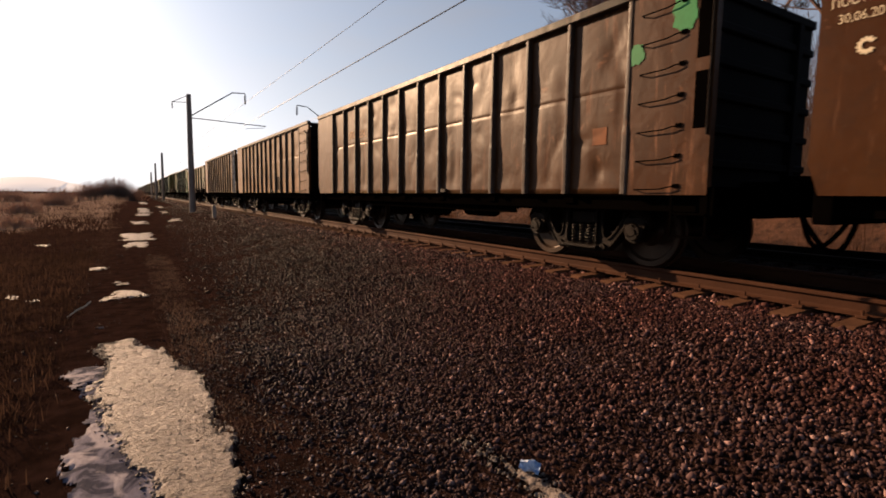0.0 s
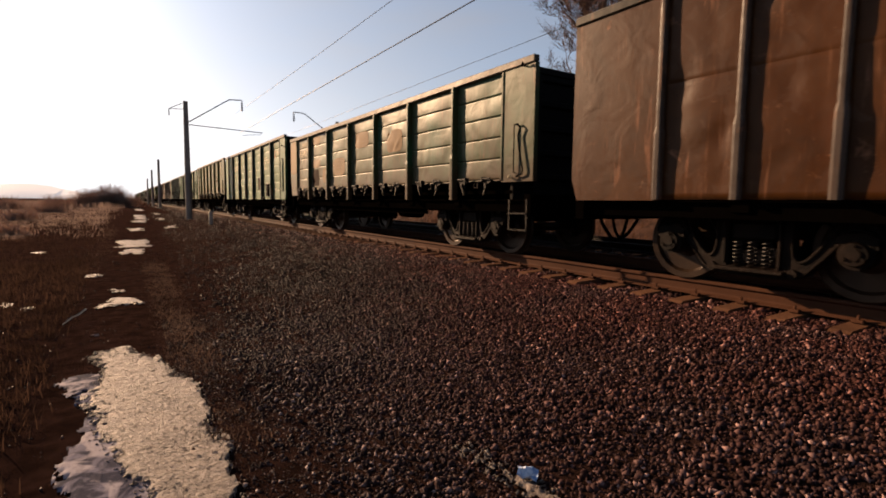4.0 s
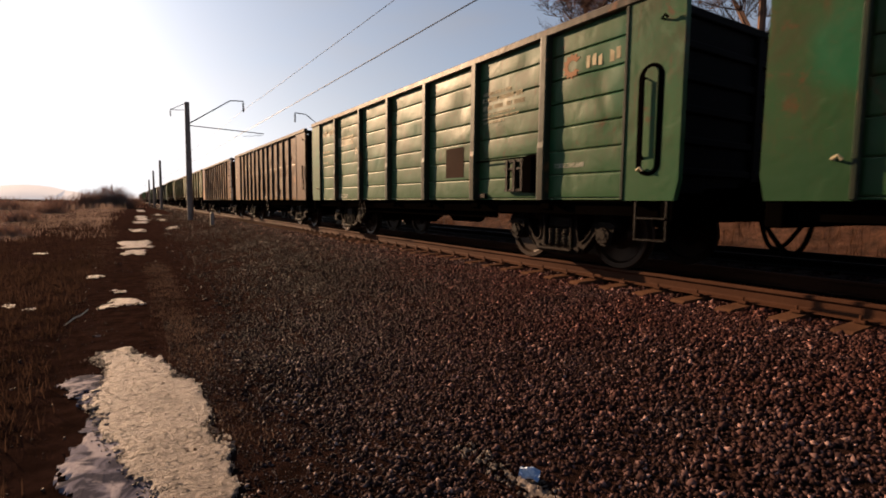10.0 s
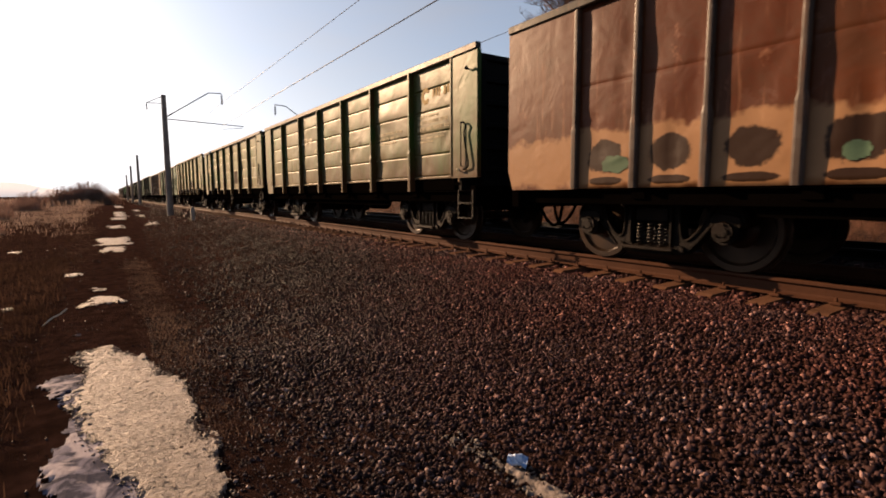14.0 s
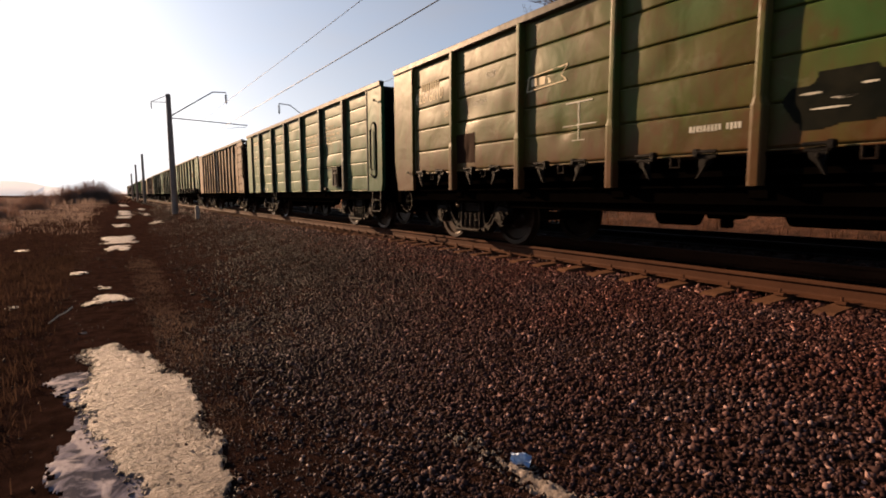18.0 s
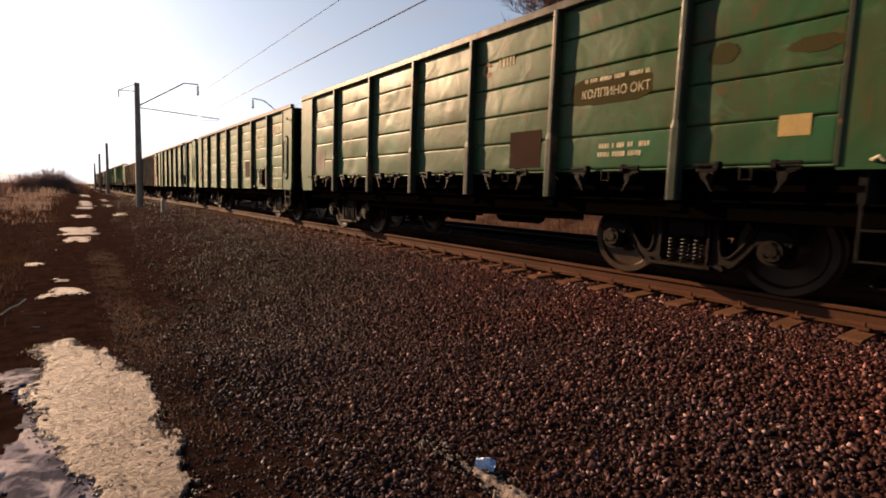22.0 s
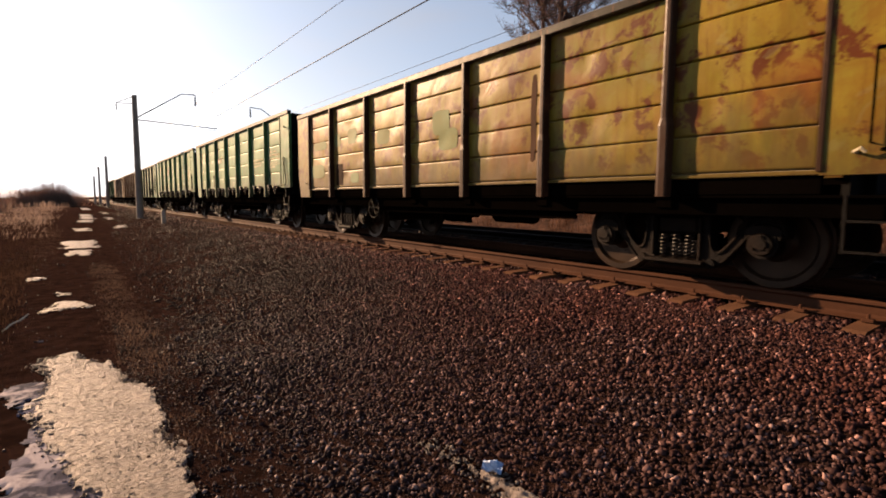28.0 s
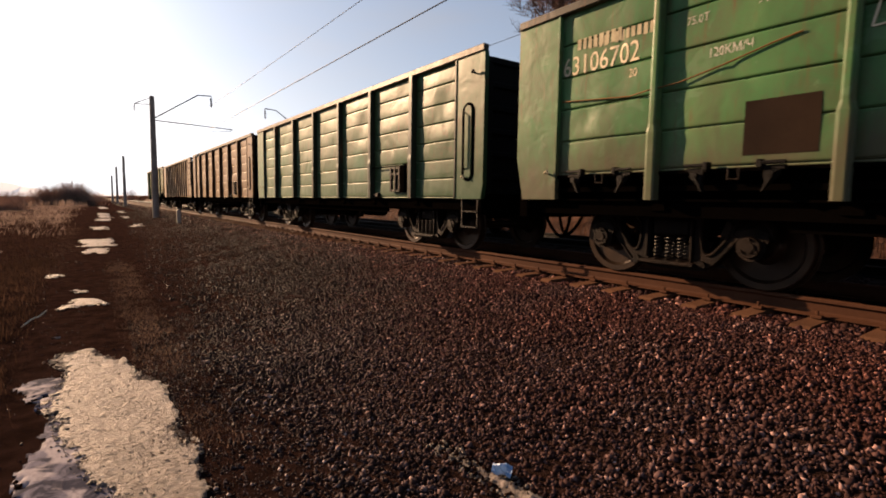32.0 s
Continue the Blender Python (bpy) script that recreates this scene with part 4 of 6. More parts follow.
def tie_hook(bm):
    tube(bm, [(0, 0, 0.0), (-0.06, 0, 0.0), (-0.07, -0.05, 0.03), (-0.06, -0.08, -0.01)], 0.014)


def fittings(root, kind, paint_mat, post_mat):
    """Handles, steps, locks and hooks of the near side."""
    part("footstep", mesh_of("footstep", footstep, BLACK if kind.startswith("ribbed") else IRON), root, pose(-1.50, -6.42, ZB), "bent steel footstep")
    part("tie_hook", mesh_of("tie_hook", tie_hook, BLACK), root, pose(FACE - 0.055, -6.3, 3.0))
    if not kind.startswith("ribbed"):
        part("tie_hook", mesh_of("pale_tie_hook", tie_hook, WORN_LETTER), root, pose(FACE - 0.055, -6.05, 1.32))
        part("tie_hook", mesh_of("pale_tie_hook", tie_hook, WORN_LETTER), root, pose(FACE - 0.055, 5.95, 1.32))
    if kind == "corrugated":
        # a flat black oval stands in for the shade inside the pressed recess
        part("handle_recess", mesh_of("handle_recess", oval(-6.16, 1.90, 0.34, 1.30, FACE - 0.060, FACE - 0.04), BLACK), root)
        part("handle_boss", mesh_of("handle_boss", oval(-6.18, 1.90, 0.17, 1.20, FACE - 0.085, FACE - 0.05), paint_mat), root)
        part("grab_handle", mesh_of("grab_handle", lambda bm: tube(bm, [(FACE - 0.05, -6.11, 2.40), (FACE - 0.13, -6.11, 2.36), (FACE - 0.13, -6.11, 1.50), (FACE - 0.05, -6.11, 1.42)], 0.014), BLACK), root)
        part("door_lock", mesh_of("door_lock", door_lock, IRON), root, pose(FACE - 0.03, -3.74, 1.46), "dark steel door lock")
        part("lock_block", mesh_of("lock_block", lock_block, BLACK), root, pose(FACE - 0.02, -4.10, 1.50))
        part("lock_rod", mesh_of("lock_rod", lambda bm: tube(bm, [(FACE - 0.07, -4.3, 1.62), (FACE - 0.07, -2.65, 1.62)], 0.014), BLACK), root)
        part("lever", mesh_of("lever", lambda bm: box(bm, FACE - 0.06, FACE, -2.95, -2.72, 0.99, 1.08, 0.015), BOGIE), root)
    else:
        if kind == "ribbed":
            for i in range(7):
                part("grab_bar", mesh_of("grab_bar", grab_bar, BLACK), root, pose(FACE - 0.055, -5.52, 1.02 + 0.335 * i))
            # black plates on the sheet stand in for the dark of two openings
            for z in (1.98, 2.72):
                part("end_opening", mesh_of(f"end_opening_{z}", lambda bm: box(bm, FACE - 0.060, FACE - 0.04, -6.36, -6.22, z - 0.30, z + 0.30), BLACK), root)
            part("corner_rod", mesh_of("corner_rod", lambda bm: tube(bm, [(FACE - 0.07, -6.39, 1.6), (FACE - 0.07, -6.39, 3.1)], 0.014), BOGIE), root)
            part("lever", mesh_of("lever_ribbed", lambda bm: box(bm, FACE - 0.06, FACE, -1.15, -0.95, 0.98, 1.06, 0.015), BOGIE), root)
        else:
            part("bent_handle", mesh_of("bent_handle", bent_handle, BLACK), root, pose(FACE - 0.055, -6.18, 1.33))
    if kind.endswith("hatched"):
        part("hatch_ledge", mesh_of("hatch_ledge", lambda bm: box(bm, FACE - 0.02, FACE + 0.06, -5.8, 5.8, 1.24, 1.285, 0.008), BLACK), root)
        cuts = cuts_of(kind)
        for a, b in zip(cuts, cuts[1:]):
            m = (a + b) / 2
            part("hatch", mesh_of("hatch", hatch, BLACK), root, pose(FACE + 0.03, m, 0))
            part("hatch_hinge", mesh_of("hatch_hinge", hatch_hinge, BOGIE), root, pose(FACE - 0.02, m, 1.28))
            for e in (-0.36, 0.36):
                mirror = Matrix.Diagonal((1, math.copysign(1, e), 1, 1))
                part("hatch_lock", mesh_of("hatch_lock", hatch_lock, IRON), root, pose(FACE - 0.03, m + e, 1.265) @ mirror)
    if kind.endswith("plain_bottom"):
        edge = KINDS[kind]["low"]
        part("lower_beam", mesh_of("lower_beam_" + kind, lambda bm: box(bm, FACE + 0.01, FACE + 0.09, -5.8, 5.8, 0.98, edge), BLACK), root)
        part("lower_flange", mesh_of("lower_flange_" + kind, lambda bm: box(bm, FACE - 0.03, FACE + 0.05, -5.8, 5.8, edge - 0.025, edge + 0.005, 0.006), paint_mat), root)


def wagon(number, kind, paint_mat, post_mat, label):
    k = KINDS[kind]
    top, low = k["top"], k["low"]
    root = thing("gondola_wagon", None, Matrix(), label, "freight wagon", "wagons of the train")
    posts = k["posts"]
    seams, cuts = seams_of(kind), cuts_of(kind)
    SIDES[root.name] = (kind, number)

    def post(bm):
        """A pressed post with chamfered edges, deeper over its lower third."""
        w, foot = k["wide"] / 2, k["post_low"]
        rings = []
        upper = w * (1.15 if kind == "corrugated" else 0.8)
        for z, d, u in ((foot, 0.118, w * 1.2), (foot + 0.76, 0.125, w * 1.2), (foot + 0.84, 0.115, upper), (top - 0.10, 0.110, upper)):
            d *= 0.62 if kind.startswith("ribbed") else 1.0
            c = min(0.022, u * 0.5)
            rings.append([bm.verts.new((x, y, z)) for x, y in ((0.0, -u), (c * 0.6 - d, -u), (-d, c - u), (-d, u * 0.5), (u * 0.16 - d, u), (0.0, u))])
        for a, b in zip(rings, rings[1:]):
            for n in range(6):
                bm.faces.new((a[n], a[(n + 1) % 6], b[(n + 1) % 6], b[n]))
        bm.faces.new(rings[0])
        bm.faces.new(rings[-1])

    def far_rail(bm):
        box(bm, -0.10, 0.03, -5.97, 5.97, top - 0.11, top, 0.012)

    def top_rail(bm):
        box(bm, -0.085, 0.03, -6.44 if kind.startswith("ribbed") else -HALF, HALF, top - 0.11, top, 0.012)

    def end_wall(bm):
        prism(bm, [(-1.45, ZB), (1.45, ZB), (1.45, top - 0.25), (1.25, top - 0.11), (-1.45, top - 0.11)], 1, -0.03, 0.03)

    def end_rib(bm):
        box(bm, -1.44, 1.44, 0.0, 0.08, -0.05, 0.05, 0.015)

    def end_post(bm):
        box(bm, -0.06, 0.06, 0.0, 0.11, ZB, top - 0.12, 0.01)

    def end_rail(bm):
        box(bm, -1.44, 1.44, -0.05, 0.085, top - 0.11, top, 0.012)

    def corner(end, far):
        """The plain sheet at a body corner; its outer lower edge is cut slantwise. Front: end -1."""
        inner, foot = (seams[0] if end < 0 else seams[1]), k.get("foot", ZB - 0.01)
        cut = {"corrugated": 0.05, "hatched": 0.13, "low_hatched": 0.13, "plain_bottom": 0.13, "low_plain_bottom": 0.13}.get(kind, 0.0)

        def make(bm):
            out = end * (5.97 if far else 6.42 if kind.startswith("ribbed") and end < 0 else HALF)
            slant = cut * 4.6 if cut else (0.28 if end > 0 else 0.0)
            if end < 0 and (kind.endswith("hatched") or kind.endswith("plain_bottom")) and not far:
                ring = [(inner, low - 0.03), (inner, top - 0.11), (out, top - 0.11), (out, low - 0.03)]
                return prism(bm, ring, 0, -0.055, 0.03)
            if far:
                ring = [(inner, foot), (inner, top - 0.11), (out, top - 0.11), (out, foot)]
                return prism(bm, ring, 0, -0.055, 0.03)
            ring = [(inner, foot), (inner, top - 0.11), (out, top - 0.11), (out, foot + slant), (out - end * (cut or (0.10 if end > 0 else 0.0)), foot)]
            prism(bm, ring, 0, -0.055, 0.03)
        return make

    def floor(bm):
        box(bm, -1.45, 1.45, -6.0, 6.0, 1.06, 1.12)

    part("floor_plate", mesh_of("floor_plate", floor, BLACK), root)
    for s in (0, 1):
        turn = FAR if s else Matrix()
        side = turn @ pose(-WIDE + 0.10, 0, 0)
        part("top_rail", mesh_of(("far_rail_" if s else "top_rail_") + kind, far_rail if s else top_rail, TOP_GRIME), root, side)
        wall = part("end_wall", mesh_of("end_wall_" + kind, end_wall, END_SHADE), root, turn @ pose(0, 5.98, 0), "end wall darkened for shade")
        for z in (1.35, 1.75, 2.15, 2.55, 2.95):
            part("end_rib", mesh_of("end_rib", end_rib, END_SHADE), wall, pose(0, 0, z))
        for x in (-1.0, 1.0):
            part("end_post", mesh_of("end_post_" + kind, end_post, END_SHADE), wall, pose(x, 0, 0))
        part("end_rail", mesh_of("end_rail_" + kind, end_rail, END_SHADE), wall)
        for y in posts:
            part("post", mesh_of("post_" + kind, post, post_mat), root, side @ pose(0, y, 0))
        for i, (a, b) in enumerate(zip(cuts, cuts[1:])):
            v, w = sheet_seed(number, i), round(b - a, 2)
            if s:
                part("side_sheet", mesh_of(f"far_sheet_{kind}_{w}", lambda bm: box(bm, 0.0, 0.045, -w / 2, w / 2, low, top - 0.11), paint_mat), root, side @ pose(0, (a + b) / 2, 0))
            else:
                part("side_sheet", mesh_of(f"sheet_{kind}_{w}_{v}", lambda bm: sheet(bm, kind, w, v), paint_mat, "front"), root, side @ pose(0, (a + b) / 2, 0))
        if not kind.startswith("ribbed"):
            for y in (-5.8, 5.8):
                part("seam_strip", mesh_of("seam_strip_" + kind, lambda bm: box(bm, -0.072, 0.0, -0.022, 0.022, low, top - 0.11, 0.006), post_mat), root, side @ pose(0, y, 0))
        for e in (-1, 1):
            part("corner_sheet", mesh_of(f"corner_{kind}_{e}_{s}", corner(e, s == 1), paint_mat), root, side)
    fittings(root, kind, paint_mat, post_mat)
    underframe(root, kind)
    return root


# ---- the line: ballast, sleepers, rails ----
def smooth_step(u):
    u = min(1.0, max(0.0, u))
    return u * u * (3 - 2 * u)


def ground_z(x, y):
    """Height of the ground: track bed, ballast slope down to a path, field, and a bank behind the second track."""
    path = -0.78 + 0.42 * smooth_step((y - 4) / 45)
    if x > 6.2:
        return -0.24 + 1.7 * smooth_step((x - 6.2) / 3.2)
    if x > -1.0:
        return -0.24
    u = smooth_step((-1.0 - x) / 3.5)
    z = -0.24 + (path + 0.24) * u
    if x < -7:
        z -= 0.15 * smooth_step((-7 - x) / 6)
    return z


def ground():
    bm = bmesh.new()
    xs = [-1500, -600, -250, -120, -60, -35, -22, -15, -11, -9] + [-8 + 0.4 * i for i in range(18)] + [-1, 0, 2, 4, 6, 6.3, 6.8, 7.3, 7.8, 8.3, 8.8, 9.3, 9.8, 10.3, 11, 13, 15, 20, 40, 90, 250, 600, 1500]
    ys = [-800, -200, -60, -25, -12, -6] + [-3 + 0.8 * i for i in range(40)] + [30, 34, 38, 42, 46, 50, 60, 75, 100, 140, 200, 300, 500, 900, 1600, 2500]
    rows = []
    for y in ys:
        rows.append([bm.verts.new((x, y, ground_z(x, y) + (0.03 * noise.noise((x * 0.9, y * 0.9, 0)) if abs(x) < 20 and abs(y) < 60 else 0))) for x in xs])
    for a, b in zip(rows, rows[1:]):
        for i in range(len(xs) - 1):
            bm.faces.new((a[i], a[i + 1], b[i + 1], b[i]))
    me = bpy.data.meshes.new("ground")
    bm.to_mesh(me)
    bm.free()
    me.materials.append(EARTH)
    me.polygons.foreach_set("use_smooth", [True] * len(me.polygons))
    return thing("ground", me, Matrix(), "dark bare earth and dead field", "ground", kind="structure")


ground()


def bank():
    bm = bmesh.new()
    xs, ys = [6.25 + 0.35 * i for i in range(14)] + [13, 16, 22, 40], [-30, -15] + [-6 + 1.0 * i for i in range(46)] + [50, 70, 100, 160]
    rows = [[bm.verts.new((x, y, ground_z(x, y) + 0.02 + (0.16 * noise.noise((x * 0.7, y * 0.6, 3)) + 0.12 if x > 6.5 else 0))) for x in xs] for y in ys]
    for a, b in zip(rows, rows[1:]):
        for i in range(len(xs) - 1):
            bm.faces.new((a[i], a[i + 1], b[i + 1], b[i]))
    me = bpy.data.meshes.new("bank")
    bm.to_mesh(me)
    bm.free()
    me.materials.append(BANK)
    me.polygons.foreach_set("use_smooth", [True] * len(me.polygons))
    return thing("bank", me, Matrix(), "rusty bank of dead leaves behind the second track", "bank", kind="structure")


bank()


def rail_mesh(bm):
    half = [(0.075, -0.18), (0.075, -0.168), (0.02, -0.148), (0.009, -0.13), (0.009, -0.055), (0.03, -0.042), (0.0375, -0.034), (0.0365, -0.008), (0.028, 0.0)]
    prism(bm, half + [(-x, z) for x, z in half[::-1]], 1, -60.0, 420.0)


def sleeper_mesh(bm):
    """A concrete sleeper, narrower at its top, lower between the rail seats."""
    prof = [(-1.34, -0.225), (-1.29, -0.203), (-0.45, -0.185), (-0.30, -0.215), (0.30, -0.215), (0.45, -0.185), (1.29, -0.203), (1.34, -0.225)]
    rows = [[bm.verts.new((x, y, z)) for y, z in ((-0.15, -0.40), (-0.088, top), (0.088, top), (0.15, -0.40))] for x, top in prof]
    for a, b in zip(rows, rows[1:]):
        for n in range(4):
            bm.faces.new((a[n], a[(n + 1) % 4], b[(n + 1) % 4], b[n]))
    bm.faces.new(rows[0])
    bm.faces.new(rows[-1][::-1])


def clip_mesh(bm):
    for s in (-1, 1):
        box(bm, s * 0.11 - 0.035, s * 0.11 + 0.035, -0.05, 0.05, -0.19, -0.155, 0.008)
        cylinder(bm, (s * 0.115, 0, -0.16), (s * 0.115, 0, -0.11), 0.014, 6)


for cx in (CENTRE_X, CENTRE_X + 4.1):
    track = thing("railway_track", None, pose(cx, 0, 0), "rusty rails on rust-stained concrete sleepers", "railway track", kind="structure")
    near = cx < 2
    # the second track's rails and sleepers take darker colours for the train's shadow
    for s in (-0.797, 0.797):
        part("rail", mesh_of("rail", rail_mesh, RAIL if near else IRON), track, pose(s, 0, 0))
    for i in range(-12 if near else -2, 180 if near else 60):
        y = 1.94 + 0.543 * i
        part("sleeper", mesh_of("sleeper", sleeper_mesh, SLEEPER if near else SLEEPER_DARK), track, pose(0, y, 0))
        if near and -6 < i < 60:
            part("rail_clip", mesh_of("rail_clip", clip_mesh, RAIL), track, pose(-0.797, y, 0))


# ---- poles and wires ----
def pole_mesh(h):
    def make(bm):
        cylinder(bm, (0, 0, -0.6), (0, 0, h), 0.20, 16, 0.135)
    return make


def bracket_mesh(bm):
    tube(bm, [(0.12, 0, 5.72), (2.55, 0, 7.38), (3.30, 0, 7.42), (3.36, 0, 7.36)], 0.035, 8)
    tube(bm, [(0.12, 0, 5.58), (4.6, 0, 5.42)], 0.03, 8)
    tube(bm, [(3.3, 0, 5.16), (4.0, 0, 5.25), (4.5, 0, 5.30), (4.5, 0, 5.42)], 0.015, 6)
    tube(bm, [(-0.1, 0, 6.9), (-0.95, 0, 6.45)], 0.02, 6)
    tube(bm, [(-0.1, 0, 6.5), (-0.95, 0, 6.45)], 0.02, 6)


def insulator_mesh(bm):
    for i in range(4):
        cylinder(bm, (0, 0, -0.12 - 0.14 * i), (0, 0, -0.20 - 0.14 * i), 0.09, 12, 0.05)
    cylinder(bm, (0, 0, 0), (0, 0, -0.72), 0.018, 6)


POLE_Y = (36.0, 78.0, 101.0, 122.0, 160.0, 205.0, 260.0)
near_pole = thing("catenary_pole", mesh_of("catenary_pole", pole_mesh(7.0), CONCRETE), pose(-2.5, 36.0, 0), "tapered grey concrete catenary pole beside the track", "pole", "catenary poles")
part("bracket", mesh_of("bracket", bracket_mesh, WIRE), near_pole, None, "thin dark steel bracket arms")
part("insulator", mesh_of("insulator", insulator_mesh, WIRE), near_pole, pose(3.33, 0, 7.38))
part("insulator", mesh_of("insulator", insulator_mesh, WIRE), near_pole, pose(-0.93, 0, 6.45) @ Matrix.Diagonal((0.6, 0.6, 0.6, 1)))
for x, y, h in ((-1.9, 78.0, 6.15), (-1.75, 101.0, 5.9), (-1.7, 122.0, 5.1)):
    thing("catenary_pole", mesh_of(f"catenary_pole_{h}", pole_mesh(h), CONCRETE), pose(x, y, 0), "distant bare concrete pole beside the track", "pole", "catenary poles")
second_pole = thing("catenary_pole", mesh_of("catenary_pole", pole_mesh(7.0), CONCRETE), pose(8.2, 38.3, 0, 0, 0, 180), "tapered grey concrete catenary pole behind the second track", "pole", "catenary poles")
part("bracket", mesh_of("bracket", bracket_mesh, WIRE), second_pole, None, "thin dark steel bracket arms")
part("insulator", mesh_of("insulator", insulator_mesh, WIRE), second_pole, pose(3.33, 0, 7.38))


def wire(name, x, z, r, label, sag=0.0, z_mid=None):
    bm = bmesh.new()
    pts = []
    spans = [-64.0, -14.0, *POLE_Y]
    for a, b in zip(spans, spans[1:]):
        for i in range(10):
            u = i / 10
            pts.append((x, a + (b - a) * u, z - sag * 4 * u * (1 - u)))
    tube(bm, pts, r, 5)
    me = bpy.data.meshes.new(name)
    bm.to_mesh(me)
    bm.free()
    me.materials.append(WIRE)
    return thing(name, me, Matrix(), label, "overhead wire", "overhead wires")


wire("contact_wire", 0.8, 5.40, 0.016, "dark copper contact wire over the train")
wire("messenger_wire", 0.8, 6.82, 0.010, "thin dark carrying wire above the contact wire", 0.12)
wire("contact_wire", 4.9, 5.95, 0.009, "dark copper contact wire over the second track")


# ---- snow and ice on the path ----
def patch(name, y0, y1, edges, seed, mat, label, thick=0.04, cell=0.04, ragged=0.10, rough=0.02):
    """A low melting sheet on the ground between two edges; edges gives (left, right) at u from 0 to 1."""
    wide = [edges(i / 10) for i in range(11)]
    x0, x1 = min(w[0] for w in wide) - 0.2, max(w[1] for w in wide) + 0.2
    nx, ny = int((x1 - x0) / cell), max(4, int((y1 - y0) / cell))
    bm = bmesh.new()
    grid = {}
    for j in range(ny + 1):
        y = y0 + (y1 - y0) * j / ny
        u = j / ny
        left, right = edges(u)
        for i in range(nx + 1):
            x = x0 + (x1 - x0) * i / nx
            wob = ragged * (noise.noise((x * 4, y * 2.2, seed)) + 0.6 * noise.noise((x * 13, y * 9, seed + 5)) + 0.5 * noise.noise((x * 40, y * 30, seed + 9)))
            inside = min(x - left, right - x, (u if u < 0.5 else 1 - u) * (y1 - y0) * 0.6) + wob
            if inside > -cell * 0.5:
                h = thick * min(1.0, max(0.0, inside / 0.06)) ** 0.6 + (rough * (0.5 * noise.noise((x * 9, y * 6, seed)) + 0.9 * noise.noise((x * 34, y * 26, seed))) if inside > cell else 0)
                z = ground_z(x, y) + 0.03 * noise.noise((x * 0.9, y * 0.9, 0)) + (h + 0.012 if inside > cell * 0.4 else -0.006)
                grid[i, j] = bm.verts.new((x, y, z))
    for (i, j), v in grid.items():
        q = [grid.get(k) for k in ((i, j), (i + 1, j), (i + 1, j + 1), (i, j + 1))]
        if all(q):
            bm.faces.new(q)
    left_over, islands = set(bm.verts), []
    while left_over:
        todo = [left_over.pop()]
        island = set(todo)
        while todo:
            for e in todo.pop().link_edges:
                for v in e.verts:
                    if v in left_over:
                        left_over.discard(v)
                        island.add(v)
                        todo.append(v)
        islands.append(island)
    islands.sort(key=len)
    bmesh.ops.delete(bm, geom=[v for i in islands[:-1] for v in i], context="VERTS")
    me = bpy.data.meshes.new(name)
    bm.to_mesh(me)
    bm.free()
    me.materials.append(mat)
    me.polygons.foreach_set("use_smooth", [True] * len(me.polygons))
    return thing(name, me, Matrix(), label, "snow", "snow patches on the path")


def between(table):
    """A function that reads (u, left, right) rows."""
    def at(u):
        for (a, l0, r0), (b, l1, r1) in zip(table, table[1:]):
            if u <= b:
                w = (u - a) / (b - a)
                return l0 + (l1 - l0) * w, r0 + (r1 - r0) * w
        return table[-1][1:]
    return at


SNOW_EDGES = between([(0, -5.90, -5.58), (0.20, -5.92, -5.54), (0.34, -5.98, -5.50), (0.45, -6.12, -5.46), (0.55, -6.25, -5.47), (0.65, -6.29, -5.51), (0.76, -6.26, -5.60), (0.87, -6.21, -5.72), (0.95, -6.36, -5.93), (1.0, -6.30, -6.00)])
ICE_EDGES = between([(0, -6.28, -5.75), (0.35, -6.33, -5.85), (0.50, -6.40, -5.92), (0.62, -6.37, -6.0), (0.74, -6.30, -6.05), (0.88, -6.42, -6.1), (0.95, -6.54, -6.15), (1, -6.50, -6.25)])
patch("snow_patch", 1.6, 6.68, SNOW_EDGES, 1.3, SNOW, "rough dirty melting snow strip along the path", 0.014, 0.016, 0.13, 0.007)
patch("ice_patch", 1.6, 5.80, ICE_EDGES, 7.7, ICE, "smooth blue-grey refrozen ice beside the snow", 0.004, 0.018, 0.12, 0.002)
SIDE_EDGES = between([(0, -4.08, -3.95), (0.5, -4.12, -4.00), (1, -4.15, -4.07)])
patch("snow_patch", 1.5, 2.78, SIDE_EDGES, 3.1, SNOW, "narrow remnant of dirty snow on the gravel", 0.032, 0.014, 0.07, 0.016)
for i, (x, y, rx, ry) in enumerate([(-6.08, 9.6, 0.24, 0.45), (-6.12, 10.7, 0.06, 0.18), (-6.27, 7.5, 0.05, 0.10), (-5.78, 0.9, 0.24, 0.8), (-5.9, -1.6, 0.22, 1.0), (-5.74, 20.7, 0.46, 1.5), (-5.80, 18.0, 0.28, 0.8), (-5.56, 28.2, 0.30, 1.0), (-5.25, 35.8, 0.34, 1.3), (-5.05, 42.5, 0.34, 4.2), (-4.5, 70, 0.36, 6.0), (-3.95, 29.6, 0.24, 1.0), (-3.95, 38.5, 0.20, 1.6), (-3.65, 50, 0.18, 2.6), (-7.56, 10.2, 0.14, 0.25), (-7.35, 9.7, 0.10, 0.10), (-8.12, 18.6, 0.12, 0.3), (-6.62, 12.9, 0.10, 0.25)]):
    patch("snow_patch", y - ry, y + ry, between([(0, x - rx, x + rx), (1, x - rx, x + rx)]), 20 + i * 3.7, SNOW, "thin dirty snow remnant on the path", 0.006, 0.03 if y < 15 else 0.06, 0.20, 0.006)


